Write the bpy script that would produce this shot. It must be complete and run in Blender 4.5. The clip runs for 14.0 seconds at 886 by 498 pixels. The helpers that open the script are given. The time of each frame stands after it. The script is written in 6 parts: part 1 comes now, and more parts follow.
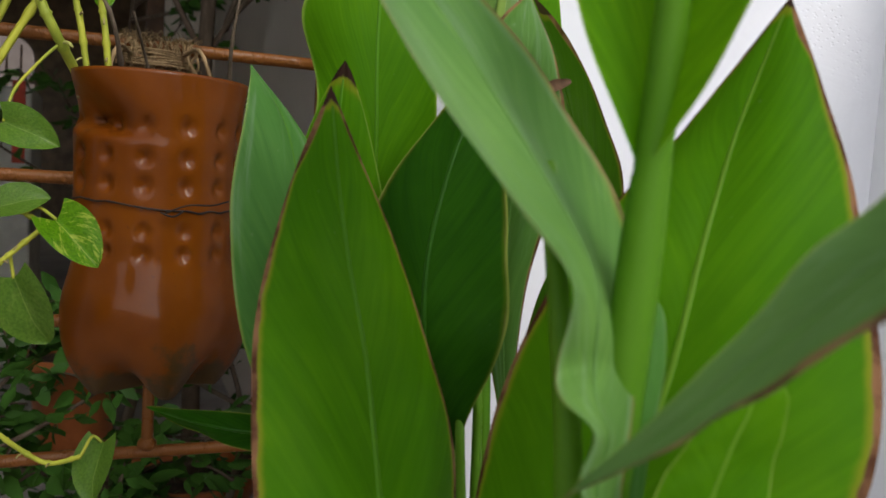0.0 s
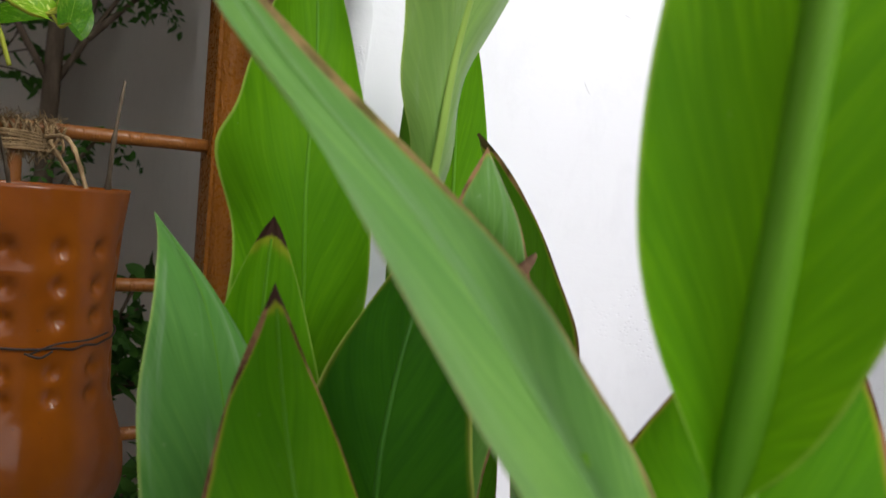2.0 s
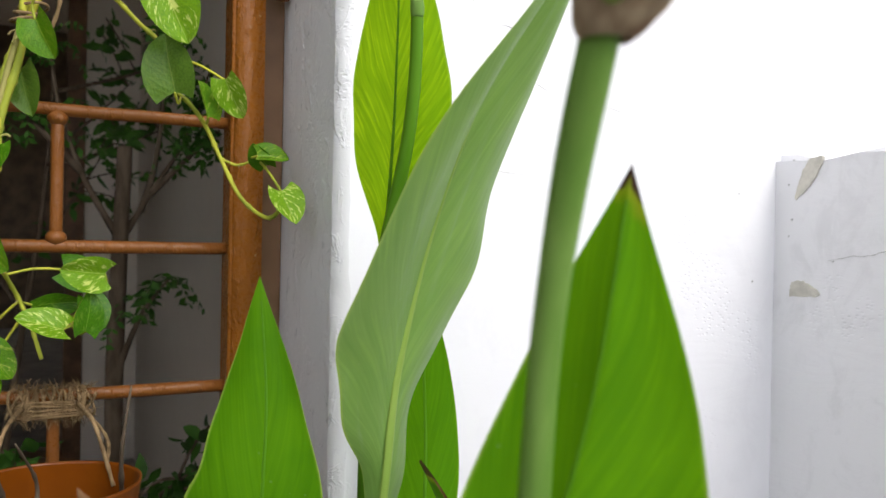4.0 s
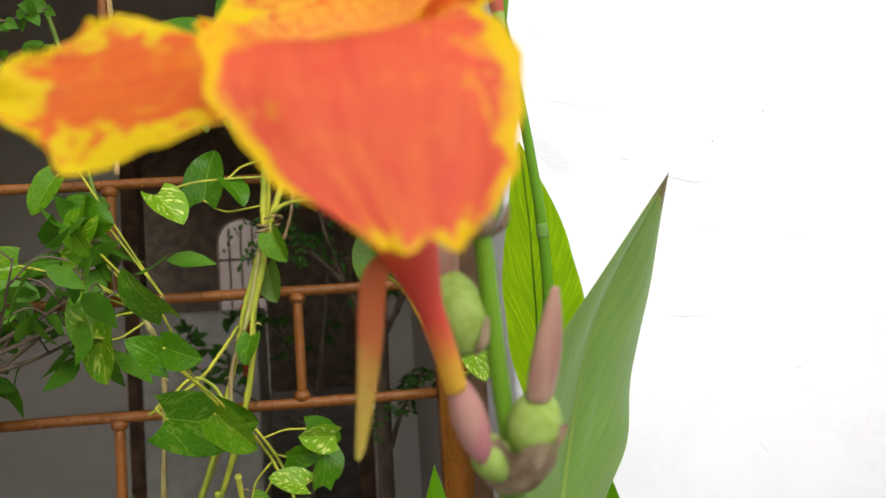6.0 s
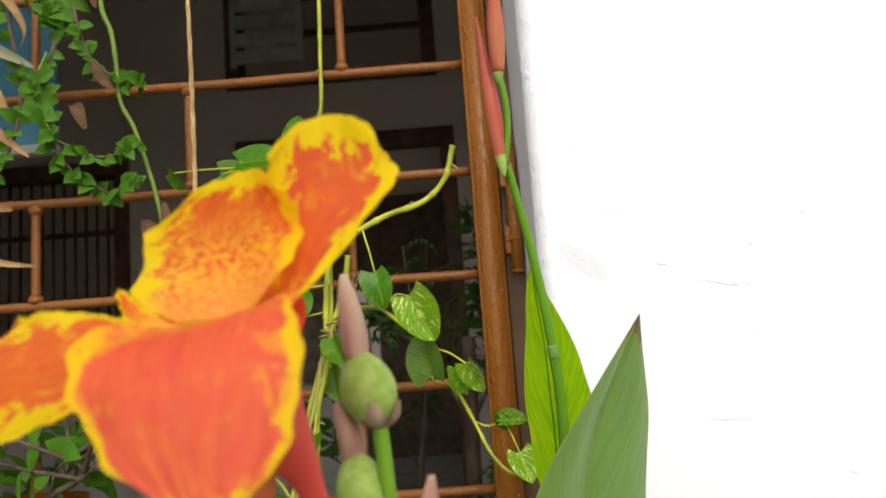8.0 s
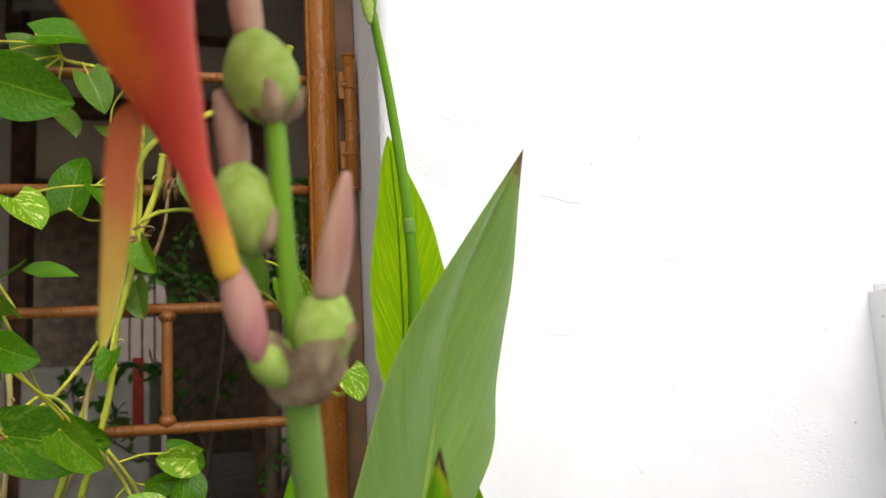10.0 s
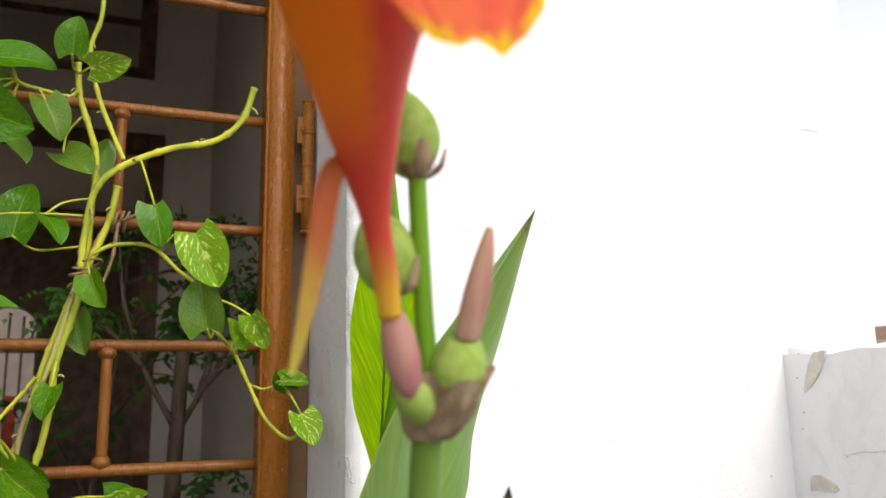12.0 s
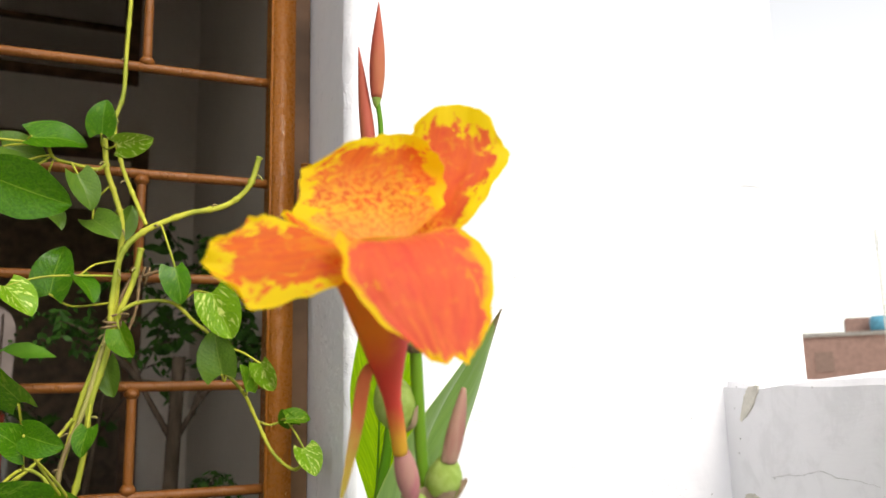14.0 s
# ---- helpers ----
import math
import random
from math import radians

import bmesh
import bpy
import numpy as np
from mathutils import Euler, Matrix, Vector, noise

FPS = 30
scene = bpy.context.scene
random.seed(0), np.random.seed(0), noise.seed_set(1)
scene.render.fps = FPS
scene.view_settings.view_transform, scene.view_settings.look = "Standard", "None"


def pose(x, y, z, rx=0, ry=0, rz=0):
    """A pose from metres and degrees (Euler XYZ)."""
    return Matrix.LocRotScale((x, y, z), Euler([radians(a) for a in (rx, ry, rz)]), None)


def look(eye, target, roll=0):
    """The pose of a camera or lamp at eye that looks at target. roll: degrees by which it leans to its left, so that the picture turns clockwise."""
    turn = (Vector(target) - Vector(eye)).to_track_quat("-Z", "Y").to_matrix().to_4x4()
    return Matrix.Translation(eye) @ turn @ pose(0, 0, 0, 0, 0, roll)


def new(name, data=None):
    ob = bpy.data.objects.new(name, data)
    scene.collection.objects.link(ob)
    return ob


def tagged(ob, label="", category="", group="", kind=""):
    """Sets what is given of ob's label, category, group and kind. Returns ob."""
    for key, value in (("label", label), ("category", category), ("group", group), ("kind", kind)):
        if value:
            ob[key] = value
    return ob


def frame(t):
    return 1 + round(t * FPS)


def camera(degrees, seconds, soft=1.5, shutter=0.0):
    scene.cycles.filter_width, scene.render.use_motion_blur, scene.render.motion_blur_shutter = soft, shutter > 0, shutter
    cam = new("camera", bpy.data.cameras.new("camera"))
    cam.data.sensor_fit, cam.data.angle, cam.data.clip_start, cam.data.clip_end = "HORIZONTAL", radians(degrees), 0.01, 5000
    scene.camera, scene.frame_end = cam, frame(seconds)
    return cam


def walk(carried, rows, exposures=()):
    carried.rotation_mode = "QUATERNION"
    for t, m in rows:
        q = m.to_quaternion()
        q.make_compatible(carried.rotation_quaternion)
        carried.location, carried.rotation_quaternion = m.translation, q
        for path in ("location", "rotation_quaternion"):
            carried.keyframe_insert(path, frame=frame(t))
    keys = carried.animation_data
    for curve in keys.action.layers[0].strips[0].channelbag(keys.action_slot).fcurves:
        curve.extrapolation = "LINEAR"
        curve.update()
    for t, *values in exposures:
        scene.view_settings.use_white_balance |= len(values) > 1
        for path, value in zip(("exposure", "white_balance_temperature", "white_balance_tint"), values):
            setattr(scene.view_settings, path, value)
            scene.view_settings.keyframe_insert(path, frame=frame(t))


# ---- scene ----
cam = camera(58.6, 14.0)
cam.data.dof.use_dof, cam.data.dof.focus_distance, cam.data.dof.aperture_fstop = True, 0.47, 17.0
PATH = [
    (0, (0.123, 0.065, 0.736), (0.874, 1.911, 0.575), 3.6),
    (0.5, (0.119, 0.083, 0.751), (0.951, 1.897, 0.62), 4.1),
    (1, (0.112, 0.104, 0.754), (1.065, 1.858, 0.631), 4.8),
    (1.5, (0.105, 0.121, 0.762), (1.136, 1.831, 0.644), 4.7),
    (2, (0.107, 0.122, 0.793), (1.184, 1.804, 0.683), 4.8),
    (2.5, (0.109, 0.117, 0.825), (1.219, 1.78, 0.762), 5.3),
    (3, (0.12, 0.112, 0.86), (1.227, 1.777, 0.825), 4.8),
    (3.5, (0.132, 0.093, 0.891), (1.2, 1.784, 0.876), 2.9),
    (4, (0.141, 0.063, 0.927), (1.028, 1.856, 0.913), 1.1),
    (4.2, (0.148, 0.052, 0.941), (0.966, 1.877, 0.931), 0.4),
    (6.3, (0.192, -0.018, 1.015), (0.361, 1.97, 1.144), -3.7),
    (6.5, (0.197, -0.023, 1.022), (0.323, 1.968, 1.166), -3.7),
    (7, (0.216, -0.035, 1.033), (0.228, 1.956, 1.216), -4.1),
    (7.5, (0.229, -0.056, 1.055), (0.184, 1.928, 1.307), -4.5),
    (8, (0.24, -0.05, 1.032), (0.199, 1.93, 1.314), -4.2),
    (8.5, (0.231, -0.032, 0.995), (0.299, 1.947, 1.274), -4.4),
    (9, (0.224, -0.013, 0.973), (0.51, 1.95, 1.223), -4.5),
    (9.2, (0.223, -0.011, 0.970), (0.543, 1.948, 1.215), -4.3),
    (11.3, (0.175, 0.021, 0.969), (0.848, 1.875, 1.299), -0.8),
    (11.5, (0.169, 0.016, 0.970), (0.855, 1.863, 1.317), -0.9),
    (12, (0.159, 0.002, 0.969), (0.883, 1.829, 1.339), -1.0),
    (12.5, (0.152, -0.022, 0.981), (0.899, 1.792, 1.372), -1.2),
    (13, (0.141, -0.047, 0.986), (0.893, 1.767, 1.365), -1.4),
    (13.5, (0.128, -0.073, 0.976), (0.894, 1.742, 1.322), -1.5),
    (14, (0.121, -0.087, 1.004), (0.894, 1.724, 1.355), -1.3),
]
# seconds, stops, white balance in kelvin and tint
EXPOSURES = [(0.0, -0.12, 6500, 10), (1.5, 0.02, 6500, 10), (3.0, 0.07, 6500, 10), (4.2, 0.11, 6550, 10), (6.5, 0.03, 6750, 10), (9.0, 0.03, 6900, 10), (11.5, 0.17, 6950, 10), (14.0, 0.2, 6950, 10)]
walk(cam, [(t, look(eye, target, roll)) for t, eye, target, roll in PATH], EXPOSURES)

# ---- world and light: bright hazy sky, soft high sun from behind the walker's right shoulder ----
SUN_EL, SUN_AZ = 42.0, 166.0
world = bpy.data.worlds.new("sky")
scene.world = world
world.use_nodes = True
wn = world.node_tree
sky = wn.nodes.new("ShaderNodeTexSky")
sky.sky_type, sky.sun_disc = "NISHITA", False
sky.sun_elevation, sky.sun_rotation = radians(SUN_EL), radians(SUN_AZ)
sky.air_density, sky.dust_density, sky.ozone_density = 1.0, 1.5, 1.0
wn.nodes["Background"].inputs["Strength"].default_value = 0.28
haze = wn.nodes.new("ShaderNodeHueSaturation")
haze.inputs["Saturation"].default_value = 0.22
wn.links.new(sky.outputs["Color"], haze.inputs["Color"])
wn.links.new(haze.outputs["Color"], wn.nodes["Background"].inputs["Color"])
sun = new("sun", bpy.data.lights.new("sun", "SUN"))
sun.data.energy, sun.data.angle, sun.data.color = 1.1, radians(20), (1.0, 0.96, 0.9)
sun.rotation_euler = (radians(90 - SUN_EL), 0, radians(180 - SUN_AZ))


# ---- node helpers ----
class Mat:
    """A small wrapper that builds a procedural material."""

    def __init__(self, name, rough=0.5, metal=0.0):
        self.m = bpy.data.materials.new(name)
        self.m.use_nodes = True
        self.nt = self.m.node_tree
        self.b = self.nt.nodes["Principled BSDF"]
        self.out = self.nt.nodes["Material Output"]
        self.b.inputs["Roughness"].default_value = rough
        self.b.inputs["Metallic"].default_value = metal

    def n(self, kind, **kw):
        node = self.nt.nodes.new(kind)
        for k, v in kw.items():
            if k in node.inputs:
                self.put(node.inputs[k], v)
        return node

    def put(self, sock, v):
        if isinstance(v, bpy.types.NodeSocket):
            self.nt.links.new(v, sock)
        elif isinstance(v, tuple) and len(v) == 3 and sock.type == "RGBA":
            sock.default_value = (*v, 1)
        else:
            sock.default_value = v

    def math(self, op, a, b=0.0, c=None):
        node = self.nt.nodes.new("ShaderNodeMath")
        node.operation = op
        self.put(node.inputs[0], a)
        self.put(node.inputs[1], b)
        if c is not None:
            self.put(node.inputs[2], c)
        return node.outputs[0]

    def ramp(self, v, lo, hi, a=0.0, b=1.0):
        node = self.nt.nodes.new("ShaderNodeMapRange")
        node.interpolation_type = "SMOOTHSTEP"
        for k, x in zip(("Value", "From Min", "From Max", "To Min", "To Max"), (v, lo, hi, a, b)):
            self.put(node.inputs[k], x)
        return node.outputs[0]

    def mix(self, f, a, b):
        node = self.nt.nodes.new("ShaderNodeMix")
        node.data_type = "RGBA"
        self.put(node.inputs[0], f)
        self.put(node.inputs[6], a)
        self.put(node.inputs[7], b)
        return node.outputs[2]

    def co(self, which="Object"):
        return self.n("ShaderNodeTexCoord").outputs[which]

    def noise(self, scale, detail=4.0, vec=None, rough=0.55, dist=0.0):
        return self.n("ShaderNodeTexNoise", Vector=vec if vec is not None else self.co(), Scale=scale, Detail=detail, Roughness=rough, Distortion=dist).outputs[0]

    def stretch(self, sx, sy, sz, vec=None):
        return self.n("ShaderNodeMapping", Vector=vec if vec is not None else self.co(), Scale=Vector((sx, sy, sz))).outputs[0]

    def bump(self, h, strength=0.3, dist=0.001, normal=None):
        node = self.n("ShaderNodeBump", Height=h, Strength=strength, Distance=dist)
        if normal is not None:
            self.put(node.inputs["Normal"], normal)
        return node.outputs[0]

    def uv(self):
        sep = self.n("ShaderNodeSeparateXYZ", Vector=self.co("UV"))
        return sep.outputs[0], sep.outputs[1]

    def rand(self):
        return self.n("ShaderNodeObjectInfo").outputs["Random"]

    def set(self, **kw):
        for k, v in kw.items():
            self.put(self.b.inputs[k.replace("_", " ")], v)
        return self

    def leafy(self, colour, amount, normal=None):
        """Adds light that shines through a thin leaf."""
        t = self.n("ShaderNodeBsdfTranslucent", Color=colour)
        if normal is not None:
            self.put(t.inputs["Normal"], normal)
        mx = self.n("ShaderNodeMixShader", Fac=amount)
        self.nt.links.new(self.b.outputs[0], mx.inputs[1])
        self.nt.links.new(t.outputs[0], mx.inputs[2])
        self.nt.links.new(mx.outputs[0], self.out.inputs[0])


def plaster(name, base, grime, crack=0.5, stains=(), patchy=0.12, relief=0.35, arris=None):
    """Limewashed plaster with trowel marks, specks and flakes; lumpier beside a knocked arris."""
    m = Mat(name, 0.75)
    big, fine = m.noise(2.2, 5), m.noise(60, 6)
    trowel = m.noise(9, 5, m.stretch(1, 1, 3.2), dist=1.2)
    col = m.mix(m.ramp(big, 0.42, 0.72, 0, 0.35), base, grime)
    col = m.mix(m.ramp(m.noise(30, 6, m.stretch(1, 1, 0.7), 0.7, 0.5), 0.47, 0.66, 0, patchy), col, tuple(c * 0.82 for c in grime))
    sep = m.n("ShaderNodeSeparateXYZ", Vector=m.co())
    zz = m.math("ADD", m.math("MULTIPLY", sep.outputs[2], 8.3), m.math("MULTIPLY", m.noise(3.0, 3), 1.1))
    d = m.math("ABSOLUTE", m.math("SUBTRACT", m.math("FRACT", zz), 0.5))
    line = m.math("MULTIPLY", m.ramp(d, 0.003, 0.012, 1, 0), m.ramp(m.noise(6.5, 2, m.stretch(0.8, 0.8, 2.5)), 0.62, 0.65))
    col = m.mix(m.math("MULTIPLY", line, crack), col, tuple(c * 0.55 for c in base))
    spots = m.ramp(m.n("ShaderNodeTexVoronoi", Vector=m.co(), Scale=11.0).outputs["Distance"], 0.02, 0.035, 1, 0)
    spots = m.math("MULTIPLY", spots, m.ramp(m.noise(7, 1), 0.58, 0.6))
    col = m.mix(m.math("MULTIPLY", spots, 0.6), col, (0.12, 0.11, 0.1))
    ragged = m.math("MULTIPLY", m.math("SUBTRACT", m.noise(38, 4), 0.5), 1.4)
    for x, z, w, h, slant in stains:
        dx = m.math("SUBTRACT", sep.outputs[0], x)
        dz = m.math("SUBTRACT", sep.outputs[2], z)
        a = m.math("DIVIDE", m.math("ADD", dx, m.math("MULTIPLY", dz, slant)), w)
        b = m.math("DIVIDE", dz, h)
        r = m.math("ADD", m.math("ADD", m.math("MULTIPLY", a, a), m.math("MULTIPLY", b, b)), ragged)
        col = m.mix(m.ramp(r, 0.4, 1.1, 0.5, 0), col, (0.50, 0.51, 0.54))
    pits = m.math("MULTIPLY", m.ramp(m.n("ShaderNodeTexVoronoi", Vector=m.stretch(1, 1, 1.8), Scale=190.0).outputs["Distance"], 0.15, 0.4, 1, 0), m.ramp(m.noise(7.5, 3), 0.60, 0.66))
    col = m.mix(m.math("MULTIPLY", pits, 0.10), col, grime)
    h = m.math("ADD", m.math("MULTIPLY", fine, 0.12), m.math("ADD", m.math("MULTIPLY", trowel, 0.35), m.math("ADD", m.math("MULTIPLY", line, -0.5), m.math("MULTIPLY", pits, -0.16))))
    if arris:
        near = m.ramp(sep.outputs[0], arris[0], arris[1], 1, 0)
        lumps = m.math("ADD", m.ramp(m.noise(70, 4, m.stretch(1, 1, 0.6), 0.6, 0.8), 0.50, 0.60), m.math("MULTIPLY", m.noise(190, 3), 0.7))
        h = m.math("ADD", h, m.math("MULTIPLY", m.math("MULTIPLY", near, lumps), 0.55))
        flake = m.math("MULTIPLY", near, m.ramp(m.noise(95, 5, m.stretch(1, 1, 0.55), 0.65, 0.6), 0.63, 0.67))
        col = m.mix(m.math("MULTIPLY", flake, 0.55), col, (0.36, 0.37, 0.42))
    m.set(Base_Color=col, Normal=m.bump(h, relief, 0.003))
    return m.m


def gloss_paint(name, col, dark, rough=0.28):
    m = Mat(name, rough)
    runs = m.math("ADD", m.noise(38, 3, m.stretch(1.6, 1.6, 0.35)), m.math("MULTIPLY", m.ramp(m.noise(190, 2, m.stretch(1, 1, 0.45)), 0.5, 0.7), 0.5))
    fine = m.noise(420, 2)
    c = m.mix(m.ramp(m.noise(11, 5), 0.4, 0.75, 0, 0.55), col, dark)
    chips = m.ramp(m.noise(150, 3), 0.71, 0.73)
    c = m.mix(m.math("MULTIPLY", chips, 0.7), c, (0.55, 0.36, 0.2))
    m.set(Base_Color=c, Specular_IOR_Level=0.26, Roughness=m.ramp(fine, 0.3, 0.7, rough - 0.08, rough + 0.15), Normal=m.bump(m.math("ADD", runs, m.math("MULTIPLY", fine, 0.2)), 0.55, 0.002))
    return m.m


def canna_leaf(name, col, dark, glow, through_light, edge, tip, rough=0.46, gloss=0.05, band_w=0.0, veins=0.5, bloom=0.0, lower=False):
    """Leaf blade: side veins sweep forward from the midrib; scorched rim and tip where they are dry."""
    m = Mat(name, rough)
    u, v = m.uv()
    au = m.math("ABSOLUTE", m.math("SUBTRACT", m.math("MULTIPLY", u, 2.0), 1.0))
    wob = m.noise(14, 3)
    ph = m.math("SUBTRACT", v, m.math("MULTIPLY", m.math("POWER", au, 0.8), 0.30))
    ph = m.math("ADD", ph, m.math("MULTIPLY", wob, 0.02))
    fine = m.math("SINE", m.math("MULTIPLY", ph, 330.0))
    broad = m.math("SINE", m.math("ADD", m.math("MULTIPLY", ph, 71.0), m.math("MULTIPLY", wob, 5.0)))
    band = m.noise(1.0, 3, m.n("ShaderNodeCombineXYZ", X=m.math("MULTIPLY", ph, 26.0), Y=m.math("MULTIPLY", au, 1.3)).outputs[0])
    c = m.mix(m.ramp(band, 0.3, 0.75), col, dark)
    c = m.mix(m.math("MULTIPLY", m.ramp(fine, 0.2, 1.0), 0.03), c, glow)
    streak = m.noise(1.0, 2, m.n("ShaderNodeCombineXYZ", X=m.math("MULTIPLY", ph, 64.0), Y=m.math("MULTIPLY", au, 1.6), Z=m.math("MULTIPLY", u, 3.0)).outputs[0])
    c = m.mix(m.ramp(streak, 0.52, 0.70, 0, 0.38 * veins), c, glow)
    c = m.mix(m.ramp(streak, 0.46, 0.30, 0, 0.5 * veins), c, dark)
    c = m.mix(m.math("MULTIPLY", m.ramp(m.noise(9, 4), 0.45, 0.8), 0.35), c, glow)
    dust = m.ramp(m.noise(260, 2), 0.74, 0.78)
    c = m.mix(m.ramp(m.noise(22, 4), 0.42, 0.66, 0, 0.45), c, dark)
    c = m.mix(m.math("MULTIPLY", dust, 0.10), c, (0.5, 0.55, 0.35))
    ragged = m.math("ADD", au, m.math("MULTIPLY", m.math("SUBTRACT", m.noise(55, 5), 0.5), 0.10))
    near = m.ramp(v, 0.80, 0.99, 0, 0.26)
    ragged = m.math("ADD", m.math("ADD", ragged, near), band_w)
    if lower:
        ragged = m.math("SUBTRACT", ragged, m.ramp(u, 0.6, 0.4, 0, 0.4))
    rim = m.ramp(ragged, 0.952, 0.968)
    pale = m.ramp(ragged, 0.905, 0.955)
    vt = m.math("ADD", m.math("ADD", v, m.math("MULTIPLY", au, 0.016)), m.math("MULTIPLY", m.math("SUBTRACT", m.noise(110, 4), 0.5), 0.05))
    end = m.ramp(vt, 0.972, 0.982)
    yell = m.ramp(vt, 0.95, 0.97)
    rust = m.mix(m.ramp(m.noise(90, 4), 0.35, 0.65), (0.080, 0.030, 0.016), (0.30, 0.15, 0.075))
    c = m.mix(m.math("MULTIPLY", m.math("MAXIMUM", m.math("MULTIPLY", pale, edge), m.math("MULTIPLY", yell, tip)), 0.7), c, (0.30, 0.29, 0.02))
    dry = m.math("MAXIMUM", m.math("MULTIPLY", rim, edge), m.math("MULTIPLY", end, tip))
    c = m.mix(dry, c, m.mix(end, rust, (0.05, 0.024, 0.018)))
    c = m.mix(m.math("MULTIPLY", m.ramp(au, 0.955, 0.99, 0, 0.55), m.math("SUBTRACT", 1.0, dry)), c, (0.42, 0.52, 0.10))
    nrm = m.bump(m.math("ADD", m.math("MULTIPLY", fine, 0.15), m.math("ADD", m.math("MULTIPLY", broad, 0.6), m.math("MULTIPLY", band, 4.0))), 0.12, 0.0006)
    m.set(Base_Color=c, Normal=nrm, Specular_IOR_Level=gloss, Roughness=m.ramp(m.noise(30, 3), 0.3, 0.7, rough - 0.06, rough + 0.12))
    if bloom:
        wash = m.noise(1.0, 4, m.n("ShaderNodeCombineXYZ", X=m.math("MULTIPLY", u, 9.0), Y=m.math("MULTIPLY", v, 2.2), Z=m.rand()).outputs[0], 0.6, 0.5)
        c = m.mix(m.ramp(wash, 0.50, 0.75, 0, 0.38), c, (0.34, 0.46, 0.30))
        c = m.mix(m.ramp(m.noise(160, 2), 0.72, 0.78, 0, 0.12), c, (0.42, 0.52, 0.40))
        c = m.mix(dry, c, rust)
        m.set(Base_Color=c)
        # waxy bloom, rubbed off in places
        m.set(Sheen_Weight=m.ramp(m.noise(16, 4), 0.3, 0.7, 0.5 * bloom, bloom), Sheen_Roughness=0.5, Sheen_Tint=(0.85, 0.95, 0.95))
    m.leafy(m.mix(dry, m.mix(0.55, c, glow), c), through_light, nrm)
    return m.m


def plain_plant(name, a, b, rough=0.45, scale=40.0, through_light=0.0, stretch_z=0.25, bump=0.3):
    m = Mat(name, rough)
    f = m.noise(scale, 5, m.stretch(1, 1, stretch_z))
    c = m.mix(m.ramp(f, 0.35, 0.7), a, b)
    nrm = m.bump(m.noise(scale * 6, 3, m.stretch(1, 1, stretch_z)), bump, 0.0006)
    m.set(Base_Color=c, Normal=nrm, Specular_IOR_Level=0.16)
    if through_light:
        m.leafy(c, through_light)
    return m.m


def petal_mat(name, red, orange, yellow, rim, blotch, heart, wide=0.05):
    """Canna petal: coral field, broken yellow rim and flecks, finely stippled towards the throat."""
    m = Mat(name, 0.55)
    u, v = m.uv()
    su = m.math("SUBTRACT", m.math("MULTIPLY", u, 2.0), 1.0)
    au = m.math("ABSOLUTE", su)
    seed = m.math("MULTIPLY", m.rand(), 9.0)

    def grain(a, b):
        return m.n("ShaderNodeCombineXYZ", X=m.math("MULTIPLY", su, a), Y=m.math("MULTIPLY", v, b), Z=seed).outputs[0]

    fleck = m.noise(1.0, 5, grain(2.6, 5.6), 0.66, 0.8)
    fine = m.noise(1.0, 4, grain(7.0, 7.0), 0.6, 0.6)
    dots = m.noise(1.0, 3, grain(13.0, 24.0), 0.6, 0.3)
    d = m.math("MAXIMUM", au, m.math("MULTIPLY", m.math("SUBTRACT", v, 0.5), 1.95))
    d = m.math("ADD", d, m.math("MULTIPLY", m.math("SUBTRACT", fleck, 0.5), 1.5 * blotch + 0.15))
    d = m.math("ADD", d, m.math("MULTIPLY", m.math("SUBTRACT", dots, 0.5), 0.25 * blotch))
    field = m.mix(m.ramp(fine, 0.3, 0.7), red, orange)
    field = m.mix(m.ramp(fleck, 0.40, 0.46, 0.0, 0.5), field, orange)
    stripe = m.noise(1.0, 3, grain(8.0, 1.3), 0.6, 0.2)
    field = m.mix(m.ramp(stripe, 0.40, 0.66, 0.0, 0.36), field, tuple(k * 0.86 for k in red))
    near = m.ramp(v, heart, heart * 0.25)
    c = m.mix(m.math("MULTIPLY", near, m.ramp(dots, 0.43, 0.53)), field, (0.92, 0.50, 0.05))
    c = m.mix(m.math("MULTIPLY", m.math("MULTIPLY", m.ramp(fleck, 0.54, 0.58), min(1.0, blotch * 1.6)), m.ramp(au, 0.3, 0.8, 0.15, 1.0)), c, yellow)
    c = m.mix(m.ramp(v, 0.0, heart * 0.55, 0.75, 0), c, (0.90, 0.42, 0.09))
    c = m.mix(m.math("MULTIPLY", m.ramp(d, rim - wide, rim + wide), m.ramp(v, 0.05, 0.32)), c, yellow)
    ribs = m.math("SINE", m.math("ADD", m.math("MULTIPLY", su, 30.0), m.math("MULTIPLY", fleck, 9.0)))
    nrm = m.bump(m.math("ADD", ribs, m.math("MULTIPLY", fine, 3.0)), 0.15, 0.0004)
    m.set(Base_Color=c, Normal=nrm, Specular_IOR_Level=0.2)
    m.leafy(c, 0.5)
    return m.m


